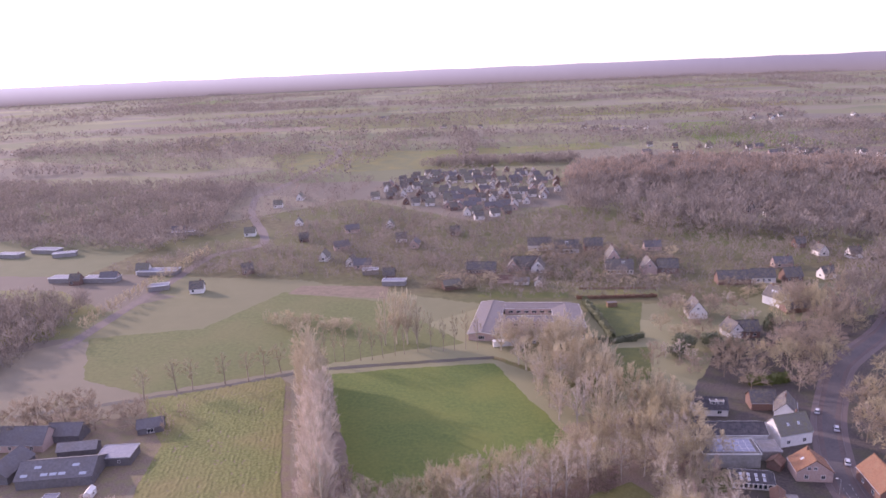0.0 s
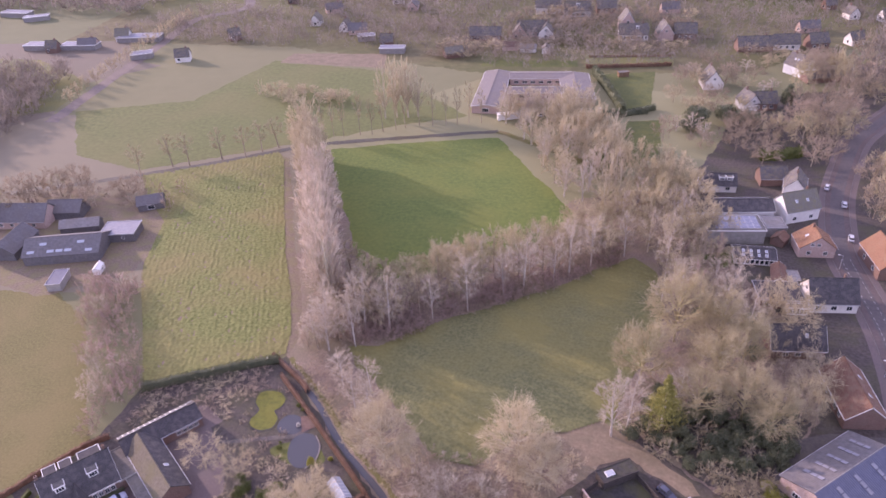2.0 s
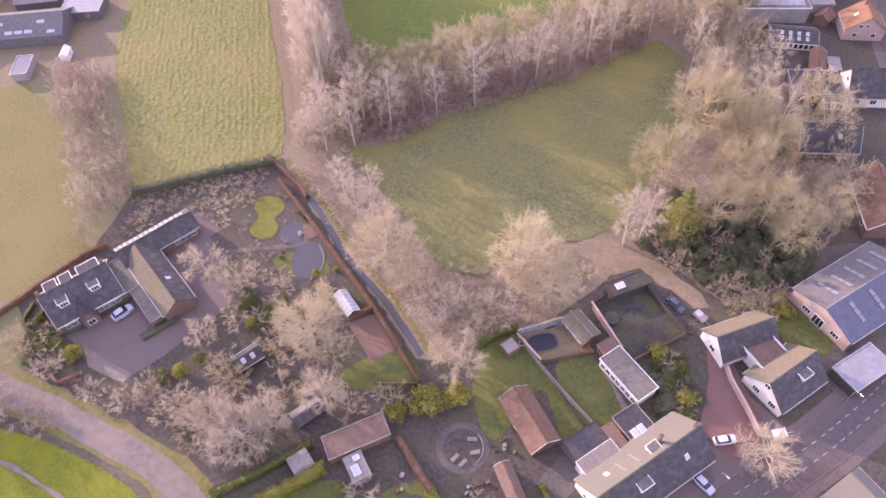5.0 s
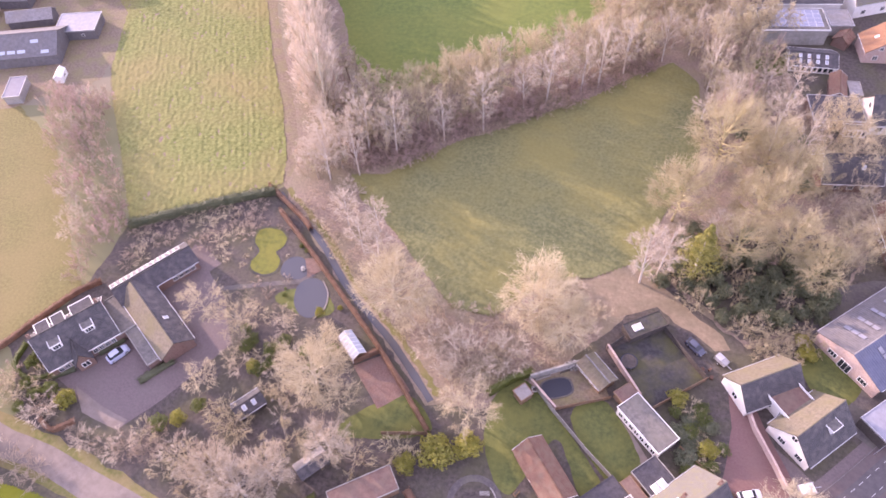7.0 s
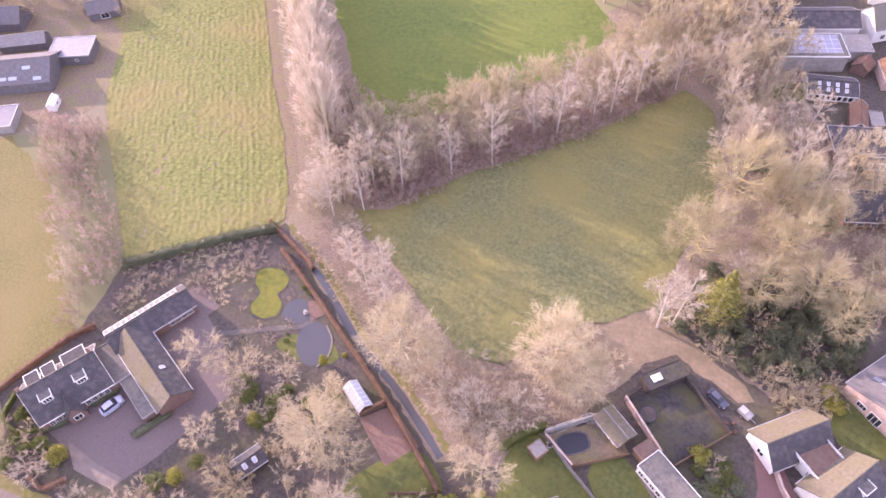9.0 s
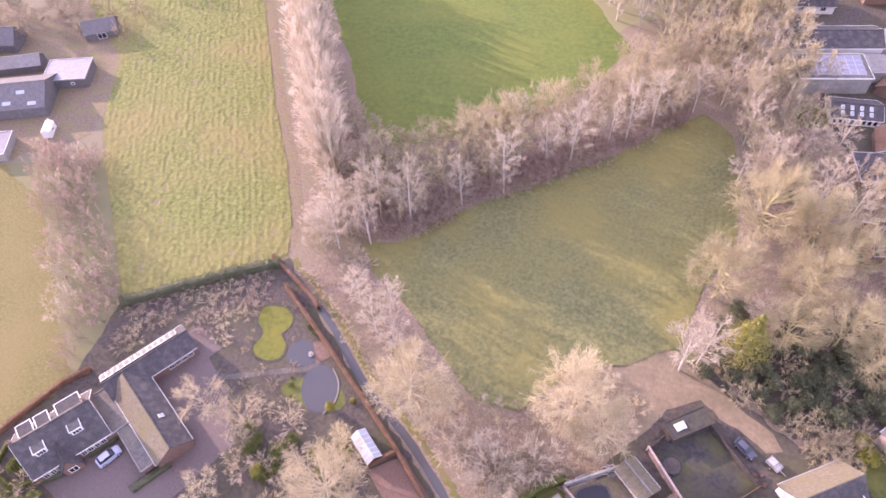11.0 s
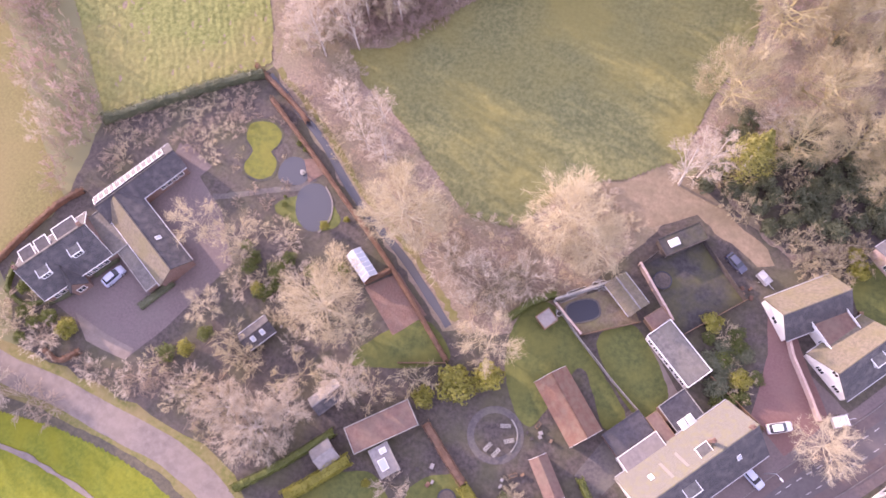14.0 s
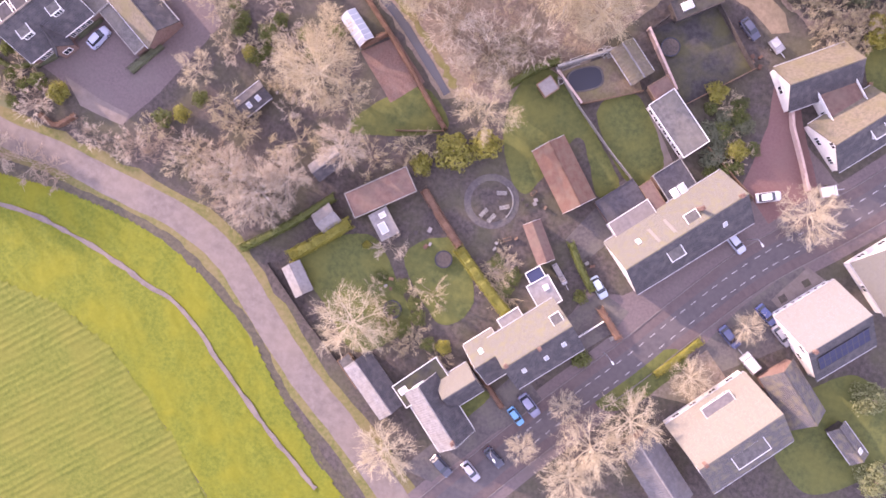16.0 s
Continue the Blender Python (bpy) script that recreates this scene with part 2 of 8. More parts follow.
M["tile_sunlit"] = tiled("sunlit_tone_roof_tiles", (0.275, 0.262, 0.24), (0.215, 0.205, 0.185), moss=(0.24, 0.225, 0.195))
M["tile_cream"] = tiled("cream_sunlit_tiles", (0.275, 0.25, 0.20), (0.21, 0.19, 0.155), moss=(0.245, 0.215, 0.165))
M["tile_red"] = tiled("red_clay_tiles", (0.25, 0.135, 0.095), (0.12, 0.06, 0.04), moss=(0.21, 0.15, 0.105))
M["tile_orange"] = tiled("orange_clay_tiles", (0.34, 0.175, 0.10), (0.17, 0.08, 0.045), moss=(0.27, 0.165, 0.10))
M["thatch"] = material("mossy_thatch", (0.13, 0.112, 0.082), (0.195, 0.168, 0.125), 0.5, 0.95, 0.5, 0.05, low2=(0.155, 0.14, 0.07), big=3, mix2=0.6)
M["glass"] = glassy("window_glass", (0.03, 0.035, 0.045))
M["skylight"] = glassy("skylight_glass", (0.42, 0.46, 0.52), 0.15)
M["pale_glass"] = clear("greenhouse_glass", (0.80, 0.88, 0.92))
M["solar"] = glassy("solar_cell", (0.035, 0.045, 0.10), 0.15)
# Pale base colour imitates the sky mirrored in the cells.
M["solar_sky"] = glassy("sky_tinted_solar_cell", (0.27, 0.28, 0.35), 0.2)
# Water's base tone is lifted to imitate light reflected by the ponds.
M["water"] = glassy("pond_water", (0.075, 0.078, 0.088), 0.1)
M["pool"] = glassy("pool_cover", (0.02, 0.025, 0.04), 0.35)
M["algae"] = material("duckweed", (0.085, 0.10, 0.012), (0.14, 0.153, 0.018), 1.2, 0.8, 0.2, 0.02, low2=(0.16, 0.157, 0.02), big=4, mix2=0.6)
M["tyre"] = material("tyre_rubber", (0.02, 0.02, 0.02), (0.03, 0.03, 0.03), 0.3, 0.9)
M["bark"] = material("grey_brown_bark", (0.22, 0.175, 0.13), (0.40, 0.33, 0.25), 0.5, 0.95, 0.4, 0.05, vary=0.25)
M["bark_tan"] = material("light_tan_bark", (0.28, 0.23, 0.165), (0.46, 0.39, 0.295), 0.5, 0.95, 0.4, 0.05, vary=0.2)
# Cream puts the sunlight caught by the limbs into the bark colour.
M["bark_cream"] = material("cream_lit_bark", (0.40, 0.345, 0.25), (0.58, 0.51, 0.385), 0.5, 0.9, 0.3, 0.04, vary=0.15)
M["bark_olive"] = material("mossy_yellow_bark", (0.30, 0.255, 0.13), (0.48, 0.42, 0.24), 0.5, 0.95, 0.4, 0.05, vary=0.2)
M["bark_wine"] = material("dull_reddish_bark", (0.22, 0.155, 0.135), (0.33, 0.24, 0.21), 0.5, 0.95, 0.4, 0.05)
M["bark_birch"] = material("white_birch_bark", (0.42, 0.37, 0.32), (0.62, 0.56, 0.50), 0.8, 0.8, 0.3, 0.03)
M["bark_pale"] = material("pale_birch_bark", (0.36, 0.32, 0.28), (0.60, 0.56, 0.51), 0.6, 0.85, 0.3, 0.03)
M["twig_pink"] = material("pinkish_twigs", (0.425, 0.36, 0.285), (0.60, 0.515, 0.415), 2.5, 0.9, vary=0.3, island=0.25, thin=0.3)
M["twig_dusk"] = material("dusky_twigs", (0.26, 0.21, 0.155), (0.40, 0.33, 0.25), 2.5, 0.9, vary=0.35, island=0.25, thin=0.4)
M["twig_rose"] = material("rosy_twigs", (0.325, 0.255, 0.20), (0.46, 0.37, 0.295), 2.5, 0.9, vary=0.2, island=0.25, thin=0.4)
M["twig_poplar"] = material("pale_poplar_twigs", (0.52, 0.435, 0.36), (0.70, 0.60, 0.51), 2.5, 0.9, vary=0.2, island=0.15, thin=0.3)
M["twig_wine"] = material("rosy_brown_twigs", (0.36, 0.265, 0.235), (0.50, 0.385, 0.345), 2.5, 0.9, vary=0.25, island=0.2, thin=0.45)
M["twig_moss"] = material("mossy_olive_twigs", (0.33, 0.29, 0.185), (0.47, 0.42, 0.28), 2.5, 0.9, vary=0.3, island=0.2, thin=0.25)
M["leaf_pale"] = material("pale_green_leaves", (0.19, 0.21, 0.09), (0.31, 0.33, 0.16), 1.5, 0.6, vary=0.2, island=0.3, thin=0.3)
M["twig_tan"] = material("tan_twigs", (0.42, 0.355, 0.235), (0.60, 0.515, 0.355), 2.5, 0.9, vary=0.3, island=0.25, thin=0.3)
M["twig_olive"] = material("olive_twigs", (0.365, 0.31, 0.195), (0.53, 0.455, 0.295), 2.5, 0.9, vary=0.3, island=0.25, thin=0.3)
M["twig_cream"] = material("cream_twigs", (0.44, 0.38, 0.27), (0.62, 0.54, 0.39), 2.5, 0.9, vary=0.15, island=0.12, thin=0.3)
M["twig_pale"] = material("pale_blossom_twigs", (0.41, 0.345, 0.27), (0.56, 0.485, 0.39), 2.0, 0.9, vary=0.2, island=0.2, thin=0.3)
M["leaf_dark"] = material("evergreen_leaves", (0.105, 0.125, 0.075), (0.185, 0.205, 0.12), 1.5, 0.6, vary=0.3, island=0.3, thin=0.3)
M["leaf_green"] = material("garden_leaves", (0.09, 0.12, 0.03), (0.16, 0.19, 0.05), 1.5, 0.6, vary=0.3, island=0.35, thin=0.3)
M["leaf_lime"] = material("lime_needles", (0.25, 0.25, 0.07), (0.40, 0.385, 0.13), 1.0, 0.7, vary=0.2, island=0.35, thin=0.35)
M["leaf_yellow"] = material("yellow_green_leaves", (0.21, 0.215, 0.04), (0.40, 0.38, 0.085), 1.5, 0.6, vary=0.25, island=0.35, thin=0.35)
M["leaf_rust"] = material("rusty_beech_leaves", (0.21, 0.12, 0.08), (0.33, 0.20, 0.135), 1.2, 0.8, vary=0.3, island=0.3, thin=0.3)
# Far woods are lightened and greyed so their base colour carries haze.
M["far_wood"] = material("far_woods_haze_toned", (0.255, 0.22, 0.19), (0.40, 0.34, 0.295), 40, 0.95, island=0.35, low2=(0.28, 0.245, 0.22), big=120, mix2=0.5, thin=0.4)
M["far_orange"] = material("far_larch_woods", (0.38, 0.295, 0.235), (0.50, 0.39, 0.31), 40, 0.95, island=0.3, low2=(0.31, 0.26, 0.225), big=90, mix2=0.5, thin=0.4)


# ---- builders ----
def flat_mesh(name, verts, faces, mats=None, smooth=False):
    me = bpy.data.meshes.new(name)
    me.from_pydata([tuple(v) for v in verts], [], faces)
    for mm in (mats if isinstance(mats, (list, tuple)) else [mats]):
        me.materials.append(mm)
    if smooth:
        me.polygons.foreach_set("use_smooth", [True] * len(me.polygons))
    me.update()
    return me


def part(name, mesh, mat, parent, label=""):
    """One mesh object under a thing or a part; mesh is a bmesh or mesh data."""
    if isinstance(mesh, bmesh.types.BMesh):
        me = bpy.data.meshes.new(name)
        mesh.to_mesh(me)
        mesh.free()
        me.materials.append(mat)
        mesh = me
    ob = new(name, mesh)
    ob.parent = parent
    if label:
        tagged(ob, label)
    return ob


def root(name, m, label, category, group="", kind=""):
    ob = new(name)
    ob.empty_display_size = 0.3
    ob.matrix_basis = m
    return tagged(ob, label, category, group, kind)


def box(bm, x0, x1, y0, y1, z0, z1, bevel=0.0, m=None):
    res = bmesh.ops.create_cube(bm, size=1.0)
    vs = res["verts"]
    t = Matrix.Translation(((x0 + x1) / 2, (y0 + y1) / 2, (z0 + z1) / 2)) @ Matrix.Diagonal((x1 - x0, y1 - y0, z1 - z0, 1))
    bmesh.ops.transform(bm, matrix=(m @ t) if m else t, verts=vs)
    if bevel:
        es = {e for v in vs for e in v.link_edges}
        bmesh.ops.bevel(bm, geom=list(es), offset=bevel, segments=1, affect="EDGES")
    return bm


def boxes(*dims, bevel=0.0):
    bm = bmesh.new()
    for d in dims:
        box(bm, *d, bevel=bevel)
    return bm


def prism(bm, outline, x0, x1, m=None):
    """Extrudes an outline given in (y, z) from x0 to x1."""
    a = [bm.verts.new((m @ Vector((x0, y, z))) if m else (x0, y, z)) for y, z in outline]
    b = [bm.verts.new((m @ Vector((x1, y, z))) if m else (x1, y, z)) for y, z in outline]
    n = len(outline)
    for i in range(n):
        bm.faces.new((a[i], a[(i + 1) % n], b[(i + 1) % n], b[i]))
    bm.faces.new(a[::-1])
    bm.faces.new(b)
    bmesh.ops.recalc_face_normals(bm, faces=bm.faces[:])
    return bm


def smooth_line(pts, step=3.0, closed=False):
    """Catmull-Rom points along a line."""
    P = [np.array(p, float) for p in pts]
    n = len(P)
    out = []
    for i in range(n if closed else n - 1):
        if closed:
            p0, p1, p2, p3 = P[i - 1], P[i], P[(i + 1) % n], P[(i + 2) % n]
        else:
            p0, p1, p2, p3 = P[max(i - 1, 0)], P[i], P[i + 1], P[min(i + 2, n - 1)]
        k = max(1, int(np.hypot(*(p2 - p1)) / step))
        for j in range(k):
            t = j / k
            out.append(0.5 * (2 * p1 + (p2 - p0) * t + (2 * p0 - 5 * p1 + 4 * p2 - p3) * t * t + (3 * p1 - p0 - 3 * p2 + p3) * t ** 3))
    if not closed:
        out.append(P[-1])
    return out


def sheet(name, pts, z, mat, label, category="ground", soft=0.0, curve=False, jitter=0.0):
    """A flat cover on the ground with an outline; jitter roughens a natural edge."""
    rng = random.Random(len(pts) * 7 + int(abs(pts[0][0]) * 10))
    if curve:
        line = smooth_line(pts, 0.8, True)
    else:
        line = []
        for i, p in enumerate(pts):
            q = pts[(i + 1) % len(pts)]
            k = max(1, int(math.dist(p, q) / 1.5)) if jitter else 1
            line += [(p[0] + (q[0] - p[0]) * j / k, p[1] + (q[1] - p[1]) * j / k) for j in range(k)]
    if jitter:
        ox = oy = 0.0
        rough = []
        for p in line:
            ox, oy = 0.6 * ox + rng.uniform(-jitter, jitter) * 0.7, 0.6 * oy + rng.uniform(-jitter, jitter) * 0.7
            rough.append((p[0] + ox, p[1] + oy))
        line = rough
    bm = bmesh.new()
    vs = [bm.verts.new((p[0], p[1], z)) for p in line]
    bm.faces.new(vs)
    bmesh.ops.recalc_face_normals(bm, faces=bm.faces[:])
    if bm.faces[0].normal.z < 0:
        bmesh.ops.reverse_faces(bm, faces=bm.faces[:])
    bmesh.ops.triangulate(bm, faces=bm.faces[:])
    me = bpy.data.meshes.new(name)
    bm.to_mesh(me)
    bm.free()
    me.materials.append(mat)
    return tagged(new(name, me), label, category, kind="structure")


def bumps(rng, X, Y, size):
    """Smooth random heights from -1 to 1 at the places X, Y, with lumps of that size."""
    x, y = X / size, Y / size
    i, j = np.floor(x).astype(int), np.floor(y).astype(int)
    i0, j0 = i.min(), j.min()
    grid = rng.uniform(-1, 1, (int(i.max() - i0) + 2, int(j.max() - j0) + 2))
    fx, fy = x - i, y - j
    fx, fy = fx * fx * (3 - 2 * fx), fy * fy * (3 - 2 * fy)
    i, j = i - i0, j - j0
    return (grid[i, j] * (1 - fx) + grid[i + 1, j] * fx) * (1 - fy) + (grid[i, j + 1] * (1 - fx) + grid[i + 1, j + 1] * fx) * fy


def relief(name, pts, z, mat, label, turn, along_step, step, lumps, rows=0.0, row_gap=1.0, seed=1, clip=None, sunk=12):
    """A field with true relief: a grid turned by some degrees, raised by lumps (size along, size across, height) and by rows."""
    rng = np.random.default_rng(seed)
    c, s_ = math.cos(radians(turn)), math.sin(radians(turn))
    U = [p[0] * c + p[1] * s_ for p in pts]
    W = [-p[0] * s_ + p[1] * c for p in pts]
    u, w = np.meshgrid(np.arange(min(U), max(U), along_step), np.arange(min(W), max(W), step), indexing="ij")
    h = np.zeros_like(u)
    for a, b, k in lumps:
        h += bumps(rng, u / a, w / b, 1.0) * k
    if rows:
        shift = bumps(rng, u / 14.0, w / 5.0, 1.0) * 0.22 * row_gap
        strong = 0.55 + 0.45 * bumps(rng, u / 12.0, w / (row_gap * 1.01), 1.0)
        h += rows * strong * (np.cos((w + shift) * 2 * math.pi / row_gap) * 0.5 + 0.5) ** 1.6
    h -= np.percentile(h, sunk)
    x, y = u * c - w * s_, u * s_ + w * c
    cx, cy = (x[:-1, :-1] + x[1:, 1:]) / 2, (y[:-1, :-1] + y[1:, 1:]) / 2
    hit = np.zeros(cx.shape, bool)
    for (x1, y1), (x2, y2) in zip(pts, pts[1:] + pts[:1]):
        cross = (y1 > cy) != (y2 > cy)
        if y2 != y1:
            hit ^= cross & (cx < (x2 - x1) * (cy - y1) / (y2 - y1) + x1)
    if clip:
        hit &= (cx > clip[0]) & (cx < clip[1]) & (cy > clip[2]) & (cy < clip[3])
    n = u.shape[1]
    I, J = np.nonzero(hit)
    a = I * n + J
    quads = np.stack([a, a + n, a + n + 1, a + 1], 1)
    used, back = np.unique(quads, return_inverse=True)
    V = np.stack([x.ravel(), y.ravel(), z + h.ravel()], 1)[used]
    me = flat_mesh(name, V.tolist(), back.reshape(-1, 4).tolist(), mat, True)
    return tagged(new(name, me), label, "field", kind="structure")


def ribbon(name, pts, width, z, mat, label, category, rise=0.0, step=3.0, offset=0.0, wob=0.0):
    """A strip that follows a line; rise lifts its middle or gives a raised strip its sides."""
    line = smooth_line(pts, step)
    rng = random.Random(int(width * 100) + len(pts))
    V, F = [], []
    for i, p in enumerate(line):
        d = line[min(i + 1, len(line) - 1)] - line[max(i - 1, 0)]
        nrm = np.array((-d[1], d[0])) / max(np.hypot(*d), 1e-6)
        a, b = width / 2 + rng.uniform(-wob, wob), width / 2 + rng.uniform(-wob, wob)
        l, r = p + nrm * (offset + a), p + nrm * (offset - b)
        V += [(*l, z), (*l, z + rise), (*r, z + rise), (*r, z)] if rise else [(*l, z), (*r, z)]
    k = 4 if rise else 2
    for i in range(len(line) - 1):
        for j in range(k - 1):
            a = i * k + j
            F.append((a + 1, a + k + 1, a + k, a) if rise else (a + 1, a + k + 1, a + k, a))
    me = flat_mesh(name, V, F, mat)
    return tagged(new(name, me), label, category, kind="structure")

# ---- buildings ----
def slab_mesh(name, a, b, c, d, thick, mat, ribs=0.0):
    """A roof slope with corners a, b (ridge) and c, d (eaves below b and a); ribs: spacing of corrugations."""
    a, b, c, d = (Vector(v) for v in (a, b, c, d))
    nrm = (b - a).cross(d - a).normalized()
    if nrm.z < 0:
        nrm = -nrm
    V, F, UV = [], [], []
    ln, sl = (b - a).length, (d - a).length
    n = max(1, int(ln / ribs) * 2) if ribs else 1
    for i in range(n + 1):
        t = i / n
        up = nrm * (0.05 if (ribs and i % 2) else 0.0)
        top, low = a.lerp(b, t), d.lerp(c, t)
        V += [top + up, low + up, low - nrm * thick, top - nrm * thick]
    for i in range(n):
        p, q = i * 4, i * 4 + 4
        F += [(p, p + 1, q + 1, q), (p + 1, p + 2, q + 2, q + 1), (p + 2, p + 3, q + 3, q + 2), (p + 3, p, q, q + 3)]
        u0, u1 = ln * i / n, ln * (i + 1) / n
        UV += [(u0, sl), (u0, 0), (u1, 0), (u1, sl)] + [(u0, 0), (u0, 0.1), (u1, 0.1), (u1, 0)] * 3
    e = n * 4
    F += [(0, 3, 2, 1), (e, e + 1, e + 2, e + 3)]
    UV += [(0, 0)] * 8
    me = flat_mesh(name, V, F, mat)
    layer = me.uv_layers.new(name="UVMap")
    for k, uv in enumerate(UV):
        layer.data[k].uv = uv
    bm = bmesh.new()
    bm.from_mesh(me)
    bmesh.ops.recalc_face_normals(bm, faces=bm.faces[:])
    bm.to_mesh(me)
    bm.free()
    return me


PANES = {}


def window(parent, m, w, h, mullions=1, frame_mat="white", pane_mat="glass", name="window"):
    """A framed window in the plane y = 0 of m, facing -y, with sill and pane."""
    key = (round(w, 2), round(h, 2), mullions, frame_mat, pane_mat)
    if key not in PANES:
        t = 0.11
        bm = boxes((-w / 2, w / 2, -0.09, 0.03, 0, t), (-w / 2, w / 2, -0.09, 0.03, h - t, h),
                   (-w / 2, -w / 2 + t, -0.09, 0.03, t, h - t), (w / 2 - t, w / 2, -0.09, 0.03, t, h - t))
        for k in range(mullions):
            x = -w / 2 + w * (k + 1) / (mullions + 1)
            box(bm, x - 0.04, x + 0.04, -0.08, 0.03, t, h - t)
        me = bpy.data.meshes.new("window_frame")
        bm.to_mesh(me)
        bm.free()
        me.materials.append(M[frame_mat])
        bm = boxes((-w / 2 + t, w / 2 - t, -0.05, -0.02, t, h - t))
        pm = bpy.data.meshes.new("pane")
        bm.to_mesh(pm)
        bm.free()
        pm.materials.append(M[pane_mat])
        PANES[key] = (me, pm)
    me, pm = PANES[key]
    ob = part(name, me, None, parent)
    ob.matrix_basis = m
    part("pane", pm, None, ob)
    return ob


def side(L, W, which, x, z):
    """The pose of a window on a wall: s (-y), n (+y), e (+x), w (-x)."""
    if which == "s":
        return pose(x, -W / 2 - 0.005, z)
    if which == "n":
        return pose(x, W / 2 + 0.005, z, 0, 0, 180)
    if which == "e":
        return pose(L / 2 + 0.005, x, z, 0, 0, 90)
    return pose(-L / 2 - 0.005, x, z, 0, 0, -90)


def chimney(parent, x, y, z0, z1, s=0.55, mat="brick"):
    bm = boxes((x - s / 2, x + s / 2, y - s / 2, y + s / 2, z0, z1), (x - s / 2 - 0.07, x + s / 2 + 0.07, y - s / 2 - 0.07, y + s / 2 + 0.07, z1, z1 + 0.12), bevel=0.015)
    ch = part("chimney", bm, M[mat], parent, "brick chimney with a capped top")
    bm = bmesh.new()
    bmesh.ops.create_cone(bm, cap_ends=True, segments=8, radius1=0.13, radius2=0.1, depth=0.35, matrix=Matrix.Translation((x, y, z1 + 0.29)))
    part("chimney_pot", bm, M["tile_red"], ch)


def roof_z(y, W, eave, ridge):
    return ridge - (ridge - eave) * abs(y) / (W / 2)


def dormer(parent, x, s, W, eave, ridge, w=2.2, h=1.3, pos=0.62, trim="white", top="bitumen"):
    """A flat-topped dormer on the slope s (-1: -y side, 1: +y side)."""
    yf = s * W / 2 * pos
    z0 = roof_z(yf, W, eave, ridge)
    zt = min(z0 + h + 0.15, ridge - 0.15)
    yb = s * W / 2 * (ridge - zt) / (ridge - eave)
    y0, y1 = min(yf, yb), max(yf, yb)
    d = part("dormer", boxes((x - w / 2, x + w / 2, y0, y1, z0 - 0.5, zt)), M[trim], parent, "dormer with white cheeks")
    part("dormer_roof", boxes((x - w / 2 - 0.15, x + w / 2 + 0.15, y0 - 0.2, y1 + 0.2, zt, zt + 0.14), bevel=0.02), M[top], d)
    part("rim", boxes((x - w / 2 - 0.2, x + w / 2 + 0.2, y0 - 0.26, y0 - 0.12, zt + 0.02, zt + 0.2), (x - w / 2 - 0.2, x + w / 2 + 0.2, y1 + 0.12, y1 + 0.26, zt + 0.02, zt + 0.2), (x - w / 2 - 0.2, x - w / 2 - 0.06, y0 - 0.12, y1 + 0.12, zt + 0.02, zt + 0.2), (x + w / 2 + 0.06, x + w / 2 + 0.2, y0 - 0.12, y1 + 0.12, zt + 0.02, zt + 0.2)), M[trim], d)
    m = pose(x, yf - 0.005, z0 + 0.12) if s < 0 else pose(x, yf + 0.005, z0 + 0.12, 0, 0, 180)
    window(d, m, w - 0.3, zt - z0 - 0.2, 2)


def rooflight(parent, x, y, W, eave, ridge, w=0.8, h=1.1, mat="skylight", name="rooflight"):
    s = -1 if y < 0 else 1
    tilt = math.degrees(math.atan2(ridge - eave, W / 2))
    m = pose(x, y, roof_z(y, W, eave, ridge) + 0.2, -s * tilt, 0, 0)
    f = part(name, boxes((-w / 2, w / 2, -h / 2, h / 2, -0.06, 0.06), bevel=0.02), M["white"], parent)
    f.matrix_basis = m
    part("pane", boxes((-w / 2 + 0.09, w / 2 - 0.09, -h / 2 + 0.09, h / 2 - 0.09, 0.06, 0.075)), M[mat], f)


def gutter(parent, L, y, z, mat="white"):
    s = 1 if y > 0 else -1
    part("gutter", boxes((-L / 2, L / 2, min(y, y + s * 0.14), max(y, y + s * 0.14), z - 0.14, z), bevel=0.02), M[mat], parent)


